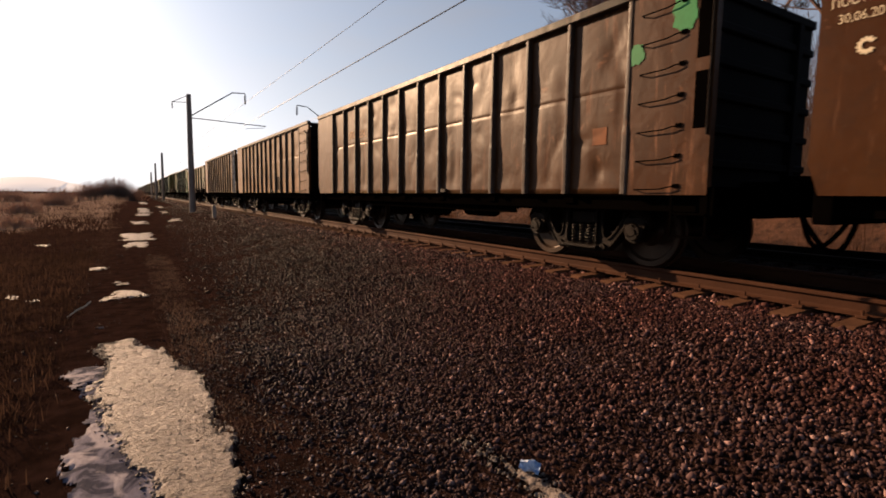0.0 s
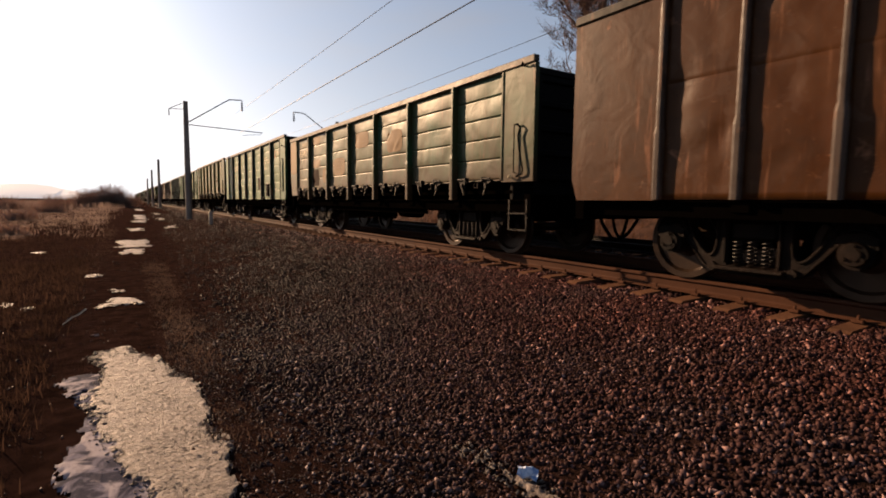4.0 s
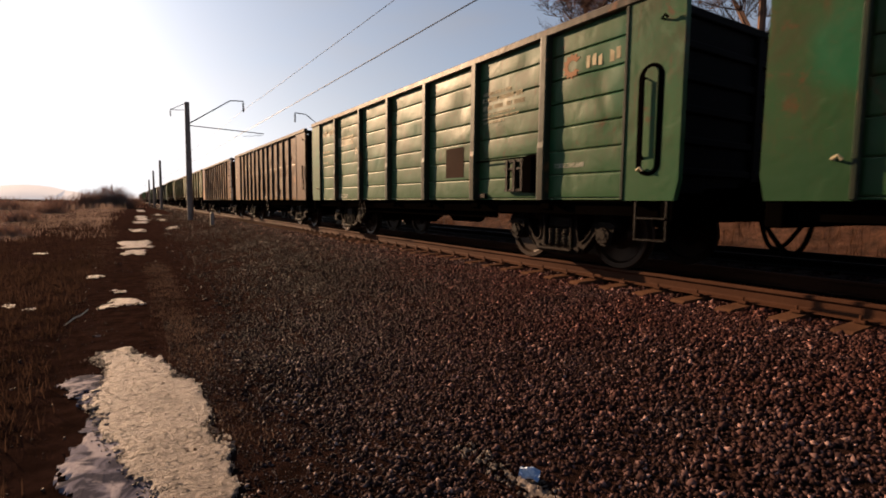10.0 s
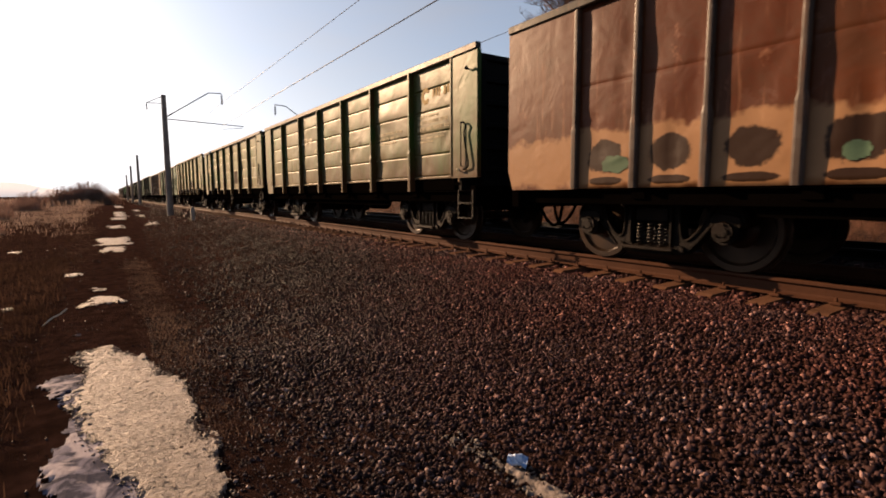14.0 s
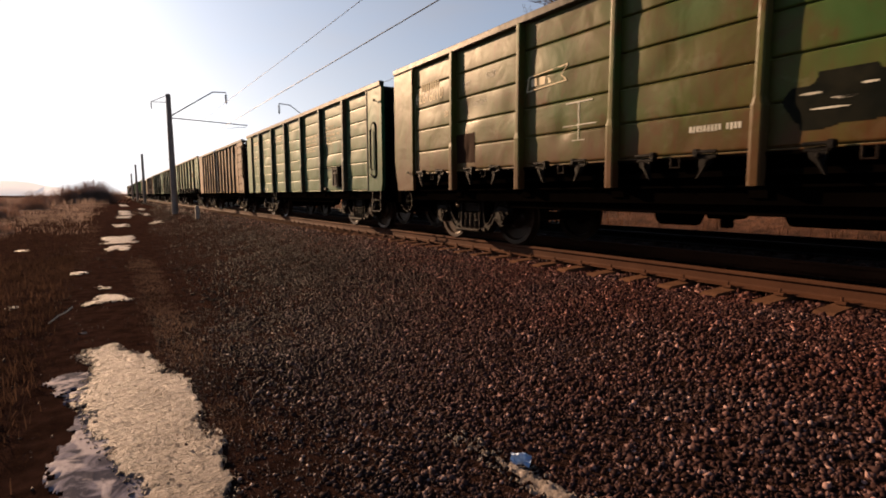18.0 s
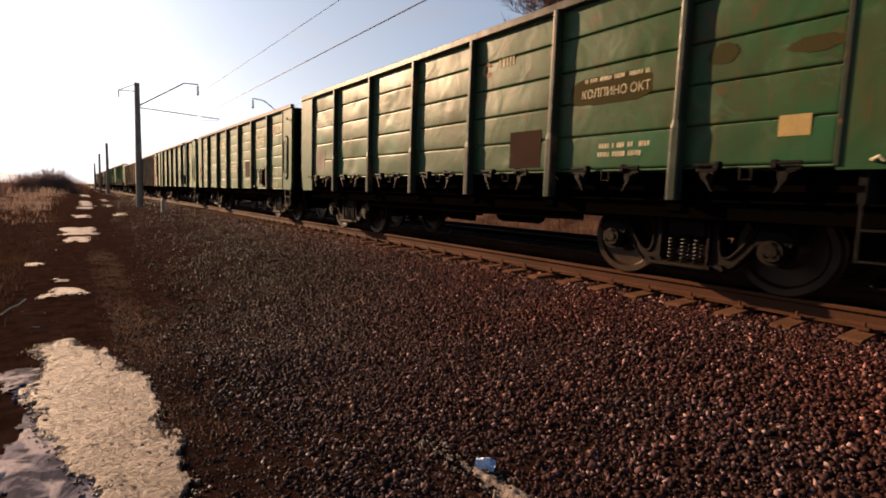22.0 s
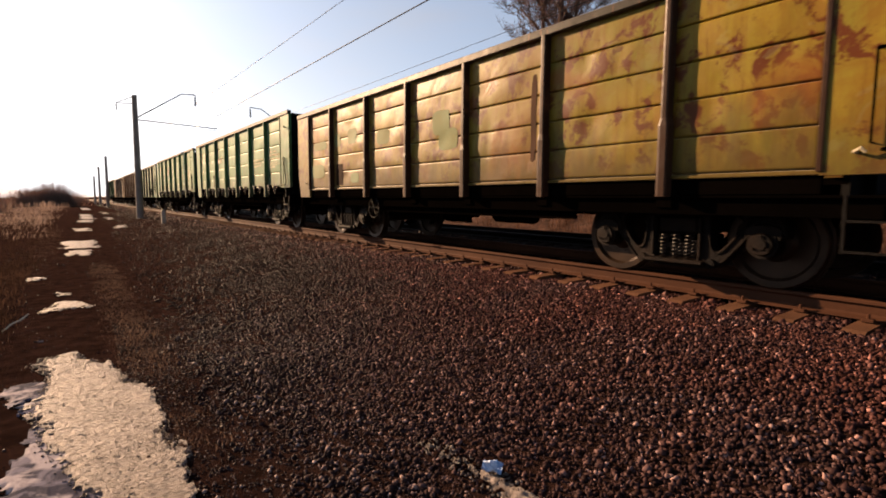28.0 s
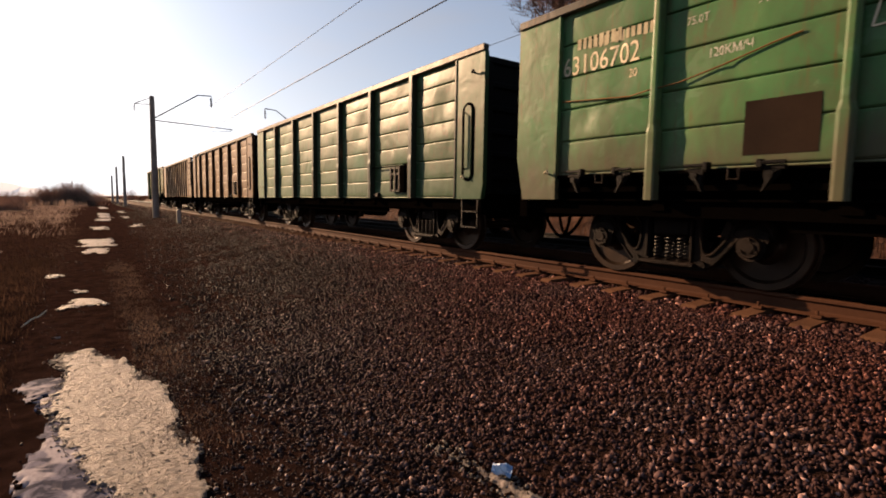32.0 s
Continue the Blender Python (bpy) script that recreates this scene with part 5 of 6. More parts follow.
# ---- ballast, one mesh of crushed stones ----
def rocks(name, spots, mat, label, category):
    """Many faceted stones in one mesh; spots are rows of x, y, z, size."""
    g = np.random.default_rng(5)
    ico = np.array([(1, 0, 0), (-1, 0, 0), (0, 1, 0), (0, -1, 0), (0, 0, 1), (0, 0, -1), (0.62, 0.62, 0.5), (-0.62, -0.62, -0.5)])
    tri = np.array([(0, 6, 4), (0, 2, 6), (6, 2, 4), (4, 2, 1), (4, 1, 3), (4, 3, 0), (5, 2, 0), (5, 1, 2), (5, 0, 3), (5, 3, 7), (5, 7, 1), (7, 3, 1)])
    n = len(spots)
    v = ico[None] * g.uniform(0.60, 1.30, (n, 8, 1)) * g.uniform(0.35, 1.5, (n, 1, 3))
    q = g.normal(size=(n, 4))
    q /= np.linalg.norm(q, axis=1)[:, None]
    w, x, y, z = q.T
    r = np.stack([1 - 2 * (y * y + z * z), 2 * (x * y - z * w), 2 * (x * z + y * w), 2 * (x * y + z * w), 1 - 2 * (x * x + z * z), 2 * (y * z - x * w), 2 * (x * z - y * w), 2 * (y * z + x * w), 1 - 2 * (x * x + y * y)], -1).reshape(n, 3, 3)
    v = np.einsum("nij,nkj->nki", r, v) * spots[:, None, 3:4] + spots[:, None, :3]
    f = tri[None] + 8 * np.arange(n)[:, None, None]
    me = bpy.data.meshes.new(name)
    me.vertices.add(n * 8)
    me.vertices.foreach_set("co", v.ravel())
    me.loops.add(n * 36)
    me.loops.foreach_set("vertex_index", f.ravel().astype(np.int32))
    me.polygons.add(n * 12)
    me.polygons.foreach_set("loop_start", np.arange(0, n * 36, 3, dtype=np.int32))
    me.update(calc_edges=True)
    me.materials.append(mat)
    return thing(name, me, Matrix(), label, category, kind="stuff")


def strew(g, x0, x1, y0, y1, per_m2, size, thin_left=0.0):
    n = int((x1 - x0) * (y1 - y0) * per_m2)
    x, y = g.uniform(x0, x1, n), g.uniform(y0, y1, n)
    if thin_left:
        keep = g.random(n) < np.clip((x - x0) / thin_left, 0.04, 1.0)
        x, y = x[keep], y[keep]
    s = size * np.clip(np.exp(g.normal(-0.08, 0.30, len(x))), 0.4, 1.4)
    z = np.array([ground_z(a, b) for a, b in zip(x, y)]) + s * 0.25 + np.array([0.03 * noise.noise((a * 0.9, b * 0.9, 0)) for a, b in zip(x, y)])
    return np.stack([x, y, z, s], -1)


rng_b = np.random.default_rng(11)
spots_b = np.concatenate([
    strew(rng_b, -5.30, -0.2, 2.6, 7.0, 2100, 0.0160, 1.2),
    strew(rng_b, -5.35, -0.2, -0.4, 2.6, 2000, 0.0165, 1.0),
    strew(rng_b, -5.62, -4.40, 1.2, 8.0, 1500, 0.0075),
    strew(rng_b, -5.15, -0.2, 7.0, 10.0, 1250, 0.0172, 2.2),
    strew(rng_b, -5.10, -0.2, 10.0, 13.0, 720, 0.0190, 2.6),
    strew(rng_b, -5.00, -0.2, 13.0, 18.0, 400, 0.021, 3.4),
    strew(rng_b, -4.90, -0.2, 18.0, 26.0, 200, 0.023, 4.4),
    strew(rng_b, -4.60, -0.2, 26.0, 50.0, 55, 0.030, 3.0),
    strew(rng_b, -0.2, 7.0, -1.0, 18.0, 80, 0.040),
    strew(rng_b, -5.30, -0.2, -12.0, -0.4, 420, 0.026, 0.9),
    strew(rng_b, -2.4, -0.2, 50.0, 110.0, 12, 0.045),
    strew(rng_b, -0.2, 7.0, -12.0, -1.0, 60, 0.045),
    strew(rng_b, -7.4, -5.2, 1.5, 9.0, 36, 0.0105),
    strew(rng_b, -7.4, -5.2, 9.0, 20.0, 12, 0.016),
    strew(rng_b, -0.62, 0.0, 0.0, 14.0, 1100, 0.024),
])
# no stones on the sleepers of the near track
across = (spots_b[:, 0] > -0.58) & (np.abs((spots_b[:, 1] - 1.94 + 0.2715) % 0.543 - 0.2715) < 0.115)
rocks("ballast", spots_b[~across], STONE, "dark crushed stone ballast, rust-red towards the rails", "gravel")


def clods(g, n, y0, y1, edges, size):
    """Crumbs lying on a snow sheet between its edges."""
    u = g.random(n)
    side = np.array([edges(v) for v in u])
    x = side[:, 0] + (side[:, 1] - side[:, 0]) * g.random(n) + g.normal(0, 0.025, n)
    y = y0 + (y1 - y0) * u
    s = size * np.clip(np.exp(g.normal(0, 0.45, n)), 0.4, 2.2)
    z = np.array([ground_z(a, b) + 0.03 * noise.noise((a * 0.9, b * 0.9, 0)) for a, b in zip(x, y)]) + 0.018
    return np.stack([x, y, z, s], -1)


rocks("snow_crumbs", np.concatenate([clods(rng_b, 9000, 1.6, 6.6, SNOW_EDGES, 0.0068), clods(rng_b, 500, 1.5, 2.75, SIDE_EDGES, 0.010)]), SNOW, "coarse crumbs of dirty melting snow", "snow")
rocks("soil_crumbs", np.concatenate([clods(rng_b, 260, 1.6, 6.6, SNOW_EDGES, 0.0060), clods(rng_b, 420, 1.5, 2.75, SIDE_EDGES, 0.011)]), EARTH, "crumbs of dark soil on the snow", "soil")


# ---- dead grass, scrub and trees ----
def blades(name, spots, mat, label, height, lean=0.5, wide=0.006):
    """Dry blades in one mesh, each a bent sliver."""
    g = np.random.default_rng(3)
    n = len(spots)
    a = g.uniform(0, 2 * np.pi, n)
    h = height * g.uniform(0.35, 1.3, n)
    d = np.stack([np.cos(a), np.sin(a)], -1) * (lean * h * g.uniform(0.2, 1.2, n))[:, None]
    s = np.stack([-np.sin(a), np.cos(a)], -1) * wide
    base, top = spots[:, :3], spots[:, :3].copy()
    mid = base.copy()
    mid[:, :2] += d * 0.35
    mid[:, 2] += h * 0.6
    top[:, :2] += d
    top[:, 2] += h
    side = np.concatenate([s, np.zeros((n, 1))], -1)
    v = np.stack([base - side, base + side, mid + side * 0.8, mid - side * 0.8, top], 1)
    k = 5 * np.arange(n)[:, None]
    faces = (k + np.array([[0, 1, 2, 3]])).tolist() + (k + np.array([[3, 2, 4]])).tolist()
    me = bpy.data.meshes.new(name)
    me.from_pydata(v.reshape(-1, 3).tolist(), [], faces)
    me.materials.append(mat)
    return thing(name, me, Matrix(), label, "grass", kind="stuff")


def tufts(g, n, x0, x1, y0, y1, spread, each):
    cx, cy = g.uniform(x0, x1, n), g.uniform(y0, y1, n)
    x = np.repeat(cx, each) + g.normal(0, spread, n * each)
    y = np.repeat(cy, each) + g.normal(0, spread, n * each)
    z = np.array([ground_z(a, b) for a, b in zip(x, y)]) - 0.02
    return np.stack([x, y, z], -1)


g3 = np.random.default_rng(21)
blades("dead_grass", np.concatenate([tufts(g3, 2600, -12, -6.7, 1.5, 16, 0.09, 14), tufts(g3, 900, -12, -6.6, -8, 1.5, 0.10, 10), tufts(g3, 2000, -24, -6.8, 14, 40, 0.16, 12)]), GRASS, "matted dark dead grass beside the path", 0.15, 1.2, 0.004)
blades("path_grass", np.concatenate([tufts(g3, 520, -5.62, -5.22, 3.6, 15, 0.07, 16), tufts(g3, 120, -7.0, -5.2, -8, 1.0, 0.12, 10), tufts(g3, 200, -6.9, -6.35, 12, 30, 0.12, 12)]), STRAW, "short trampled brown grass along the path", 0.05, 1.3, 0.004)
blades("field_grass", np.concatenate([tufts(g3, 200, -26, -6.9, 24, 34, 0.22, 12), tufts(g3, 600, -26, -6.9, 32, 42, 0.22, 12), tufts(g3, 3000, -50, -6.9, 38, 80, 0.32, 12)]), FIELD, "dry grass of the field, paled for haze", 0.22, 1.2, 0.008)
blades("field_grass", tufts(g3, 3200, -110, -6.5, 76, 190, 0.5, 12), FIELD, "tall weeds far out in the field, paled for haze", 0.8, 0.5, 0.028)
blades("bank_grass", np.concatenate([tufts(g3, 1500, 6.3, 12.0, -4, 40, 0.14, 16)]), BANK_GRASS, "rusty dry grass on the sunlit bank", 0.42, 0.6, 0.008)


def limb(bm, a, b, r0, r1, seg=5):
    cylinder(bm, a, b, r0, seg, r1)


def bare_tree(seed, height, trunk_r, twigs=3, levels=5):
    """A leafless tree: a tapered trunk that forks again and again into thin twigs. Returns the trunk and the crown."""
    rng = random.Random(seed)
    segs = {"trunk": [], "crown": []}

    def grow(p, d, length, r, level):
        n = 3
        for i in range(n):
            d = (d + Vector((rng.uniform(-1, 1), rng.uniform(-1, 1), rng.uniform(-0.2, 0.5))) * (0.10 if level == 0 else 0.22)).normalized()
            q = p + d * (length / n)
            r1 = r * (0.86 if level < 2 else 0.72)
            segs["trunk" if level == 0 else "crown"].append((p.copy(), q.copy(), max(r, 0.008), max(r1, 0.006)))
            p, r = q, r1
            if level < levels and (level > 0 or i > 0):
                for _ in range(rng.randint(1, twigs)):
                    side = Vector((rng.uniform(-1, 1), rng.uniform(-1, 1), rng.uniform(-0.1, 0.9))).normalized()
                    grow(p, (d * 0.55 + side).normalized(), length * rng.uniform(0.42, 0.62), r * 0.55, level + 1)
    grow(Vector((0, 0, -0.3)), Vector((0, 0, 1)), height * 0.55, trunk_r, 0)
    out = []
    for key in ("trunk", "crown"):
        vs, fs = [], []
        for p, q, r0, r1 in segs[key]:
            n = 7 if key == "trunk" else 3
            m = (q - p).to_track_quat("Z", "Y").to_matrix()
            k = len(vs)
            for c, r in ((p, r0), (q, r1)):
                vs += [tuple(c + m @ Vector((r * math.cos(2 * math.pi * i / n), r * math.sin(2 * math.pi * i / n), 0))) for i in range(n)]
            fs += [(k + i, k + (i + 1) % n, k + n + (i + 1) % n, k + n + i) for i in range(n)]
        me = bpy.data.meshes.new(key)
        me.from_pydata(vs, [], fs)
        me.materials.append(BARK)
        out.append(me)
    return out


TREES = [bare_tree(s, h, r, n, 5) for s, h, r, n in ((3, 16.5, 0.15, 3), (8, 13.0, 0.16, 3), (14, 10.0, 0.11, 2))]
for i, (x, y, k, turn, size) in enumerate([(12.0, 15.6, 0, 20, 1.0), (11.8, 16.6, 0, 260, 0.95), (13.2, 16.2, 1, 60, 1.15), (10.5, 4.5, 0, 200, 0.9), (9.8, 8.2, 1, 100, 0.9), (11.2, 1.8, 1, 310, 1.0), (13.5, 7.6, 1, 60, 1.0), (15.5, 11.5, 2, 130, 1.1), (14.0, 2.4, 2, 10, 1.0), (17.0, 20.5, 1, 300, 1.0), (12.5, 0.2, 2, 80, 1.0)]):
    tree = thing("bare_tree", None, Matrix.Translation((x, y, ground_z(x, y))) @ pose(0, 0, 0, 0, 0, turn) @ Matrix.Diagonal((size, size, size, 1)), "leafless dark tree on the bank", "tree", "trees on the bank")
    part("trunk", TREES[k][0], tree)
    part("crown", TREES[k][1], tree)


def nest_mesh(bm):
    rng = random.Random(4)
    for i in range(150):
        a, u = rng.uniform(0, 6.28), rng.uniform(-0.22, 0.22)
        r = 0.30 * math.sqrt(max(0.0, 1 - (u / 0.26) ** 2))
        p = Vector((r * math.cos(a), r * math.sin(a), u))
        t = Vector((-math.sin(a), math.cos(a), rng.uniform(-0.5, 0.5))) * 0.18
        limb(bm, p - t, p + t, 0.012, 0.008, 3)


thing("bird_nest", mesh_of("bird_nest", nest_mesh, BARK), pose(12.1, 15.7, 8.9), "dark ball of twigs high in a bare tree", "nest")


def scrub(name, x, y, w, h, n, seed, label, thick=0.028, mat=None):
    """A leafless bush: many thin stems that rise and spread from one foot."""
    rng = random.Random(seed)
    vs, fs = [], []
    for i in range(n):
        fx, fy = rng.gauss(0, w * 0.28), rng.gauss(0, w * 0.28)
        top = h * rng.uniform(0.45, 1.0) * math.exp(-(fx * fx + fy * fy) / (w * w * 0.5))
        p = Vector((fx, fy, 0))
        d = Vector((fx / w + rng.uniform(-0.5, 0.5), fy / w + rng.uniform(-0.5, 0.5), 1.6)).normalized()
        for j in range(3):
            q = p + d * top / 3
            d = (d + Vector((rng.uniform(-0.5, 0.5), rng.uniform(-0.5, 0.5), 0.1))).normalized()
            r = thick * (1 - j / 3.5)
            k = len(vs)
            for c in (p, q):
                vs += [tuple(c + Vector((r, 0, 0))), tuple(c + Vector((-r * 0.5, r * 0.87, 0))), tuple(c + Vector((-r * 0.5, -r * 0.87, 0)))]
            fs += [(k, k + 1, k + 4, k + 3), (k + 1, k + 2, k + 5, k + 4), (k + 2, k, k + 3, k + 5)]
            p = q
    me = bpy.data.meshes.new(name)
    me.from_pydata(vs, [], fs)
    me.materials.append(mat or BUSH)
    return thing(name, me, Matrix.Translation((x, y, ground_z(x, y) - 0.05)), label, "bush", "bushes along the line")


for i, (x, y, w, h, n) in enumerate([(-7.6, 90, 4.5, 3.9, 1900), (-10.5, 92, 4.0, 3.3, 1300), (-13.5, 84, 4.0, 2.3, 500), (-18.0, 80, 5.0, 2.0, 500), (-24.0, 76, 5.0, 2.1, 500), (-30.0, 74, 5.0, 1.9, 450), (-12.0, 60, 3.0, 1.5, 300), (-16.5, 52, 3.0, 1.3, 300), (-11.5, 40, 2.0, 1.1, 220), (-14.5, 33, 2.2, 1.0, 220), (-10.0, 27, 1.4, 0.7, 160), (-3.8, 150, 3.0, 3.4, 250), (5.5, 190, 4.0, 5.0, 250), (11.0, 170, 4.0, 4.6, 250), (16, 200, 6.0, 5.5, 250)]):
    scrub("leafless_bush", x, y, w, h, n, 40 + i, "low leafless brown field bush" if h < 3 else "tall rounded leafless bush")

rng_s = random.Random(77)
for i in range(26):
    x, y = rng_s.uniform(9.0, 15.0), -10 + 1.75 * i + rng_s.uniform(-0.6, 0.6)
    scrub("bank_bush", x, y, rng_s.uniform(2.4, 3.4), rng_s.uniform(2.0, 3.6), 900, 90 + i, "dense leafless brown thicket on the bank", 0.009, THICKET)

for i in range(14):
    x, y = rng_s.uniform(12.0, 16.0), -6 + 1.9 * i + rng_s.uniform(-0.6, 0.6)
    scrub("bank_bush", x, y, rng_s.uniform(2.6, 3.6), rng_s.uniform(4.5, 6.5), 700, 190 + i, "tall thin leafless brown thicket on the bank", 0.010, THICKET)


def hill(bm):
    rng = random.Random(6)
    low, high, back = [], [], []
    for i in range(61):
        x = -900 + i * 1500 / 60
        h = 25 * math.exp(-((x + 190) / 90) ** 2) + 14 * math.exp(-((x + 420) / 160) ** 2) + 7 + 1.2 * rng.uniform(-1, 1)
        h *= smooth_step((640 - x) / 700)
        low.append(bm.verts.new((x, 1400, -3)))
        high.append(bm.verts.new((x, 1500, h)))
        back.append(bm.verts.new((x, 1700, -3)))
    for a, b in ((low, high), (high, back)):
        for i in range(60):
            bm.faces.new((a[i], a[i + 1], b[i + 1], b[i]))


thing("hill", mesh_of("hill", hill, HILL, True), Matrix(), "distant ridge glowing pale for haze", "hill", kind="structure")


# ---- small things beside the line ----
def marker_mesh(bm):
    box(bm, -0.09, 0.09, -0.09, 0.09, -0.3, 0.62, 0.015)
    prism(bm, [(-0.09, 0.62), (0.09, 0.62), (0.03, 0.68), (-0.03, 0.68)], 1, -0.09, 0.09)


thing("marker_post", mesh_of("marker_post", marker_mesh, MARKER), pose(-2.30, 28.0, ground_z(-2.3, 28.0)), "short pale concrete marker post beside the track", "post")


def packet_mesh(bm):
    rng = random.Random(9)
    rows = []
    for j in range(7):
        rows.append([bm.verts.new((-0.045 + 0.015 * i, -0.06 + 0.02 * j, 0.012 + 0.010 * rng.uniform(-1, 1) + 0.012 * math.sin(i + j))) for i in range(7)])
    for a, b in zip(rows, rows[1:]):
        for i in range(6):
            bm.faces.new((a[i], a[i + 1], b[i + 1], b[i]))
    top = list(bm.faces)
    ext = bmesh.ops.extrude_face_region(bm, geom=top)
    bmesh.ops.translate(bm, vec=(0, 0, -0.012), verts=[e for e in ext["geom"] if isinstance(e, bmesh.types.BMVert)])


thing("crumpled_packet", mesh_of("crumpled_packet", packet_mesh, LITTER), pose(-4.0, 2.19, ground_z(-4.0, 2.19) + 0.05, 12, -8, 40), "crumpled blue and white packet on the gravel", "litter")
thing("dry_leaf", mesh_of("dry_leaf", lambda bm: prism(bm, [(-0.04, 0.0), (0.0, 0.03), (0.045, 0.0), (0.0, -0.028)], 2, 0.0, 0.004), CREAM), pose(-4.62, 2.02, ground_z(-4.62, 2.02) + 0.045, 10, 5, 30), "small yellow dry leaf on the gravel", "leaf")
thing("fallen_twig", mesh_of("fallen_twig", lambda bm: tube(bm, [(-0.11, -0.22, 0.0), (-0.02, -0.03, 0.05), (0.05, 0.08, 0.06), (0.12, 0.24, 0.10)], 0.010), CREAM), pose(-6.61, 8.37, ground_z(-6.61, 8.37) + 0.03), "pale broken twig lying in dead grass", "twig")


# ---- the wagons, front to rear ----
OWNERS = [
    ("ribbed", BROWN, POST_GREY, "brown ribbed steel gondola wagon, dusty, first of the row"),
    ("ribbed", BROWN, POST_GREY, "brown ribbed gondola wagon with green paint patches"),
    ("ribbed", BROWN_SCUFFED, POST_GREY, "brown ribbed gondola wagon with dents and an orange stencil"),
    ("ribbed", BROWN, POST_GREY, "brown ribbed gondola wagon with a faded orange emblem"),
    ("low_hatched", ORANGE_GREEN, ORANGE_GREEN, "green gondola wagon with orange and brown paint patches"),
    ("corrugated", GREEN, POST_GREEN, "green corrugated gondola wagon with faded lettering"),
    ("hatched", GREEN_DIRTY, OLIVE, "dirt-stained green gondola wagon with hatches and yellow label"),
    ("corrugated", GREEN, POST_GREEN, "green corrugated gondola wagon with a brown repaint square"),
    ("corrugated", GREEN_BRIGHT, POST_GREEN, "bright green corrugated gondola wagon with brown blotches"),
    ("ribbed_plain", BROWN, POST_GREY, "brown ribbed gondola wagon with an orange stencil square"),
    ("ribbed", BROWN_RED, POST_GREY, "red-brown ribbed gondola wagon with pale mud band"),
    ("plain_bottom", OLIVE, OLIVE, "olive gondola wagon with an orange gear emblem"),
    ("plain_bottom", OLIVE, OLIVE, "olive gondola wagon with white number and stencils"),
    ("hatched", OLIVE, OLIVE, "dirty olive gondola wagon with bent sheets and hatch locks"),
    ("corrugated", GREEN, POST_GREEN, "green corrugated gondola wagon with torn sheets"),
    ("ribbed", BROWN_DARK, POST_GREY, "dark brown ribbed gondola wagon with an orange square"),
    ("hatched", GREEN, POST_GREEN, "green gondola wagon with hatch locks and a yellow label"),
    ("corrugated", GREEN, POST_GREEN, "green corrugated gondola wagon with white number"),
    ("corrugated", GREEN_BRIGHT, POST_GREEN, "bright green corrugated gondola wagon with dented sheets"),
    ("ribbed", BROWN_DARK, POST_GREY, "dark brown ribbed gondola wagon with white number"),
    ("low_plain_bottom", YELLOW, BROWN_DARK, "yellow gondola wagon with heavy rust and brown posts"),
    ("hatched", GREEN_PALE, GREEN_PALE, "pale green gondola wagon with orange lettering"),
    ("hatched", GREEN_PALE, GREEN_PALE, "pale green gondola wagon with scraped sheets"),
    ("corrugated", GREEN, POST_GREEN, "green corrugated gondola wagon with clean sheets"),
    ("corrugated", BROWN, BROWN, "brown corrugated gondola wagon near the train's end"),
    ("ribbed", BROWN_DARK, POST_GREY, "dark brown ribbed gondola wagon near the train's end"),
    ("hatched", OLIVE, GREEN, "olive gondola wagon at the end of the train"),
]
WAGONS = [wagon(n, *o) for n, o in enumerate(OWNERS)]


def mark(i):
    return WAGONS[i + 1]


def owner_block(w, y, z, k=1.0):
    bars(w, y, z, [(0.75 * k, 0.055), (1.05 * k, 0.075), (1.12 * k, 0.075), (0.9 * k, 0.04), (0.95 * k, 0.04), (0.6 * k, 0.04)], WORN_LETTER)


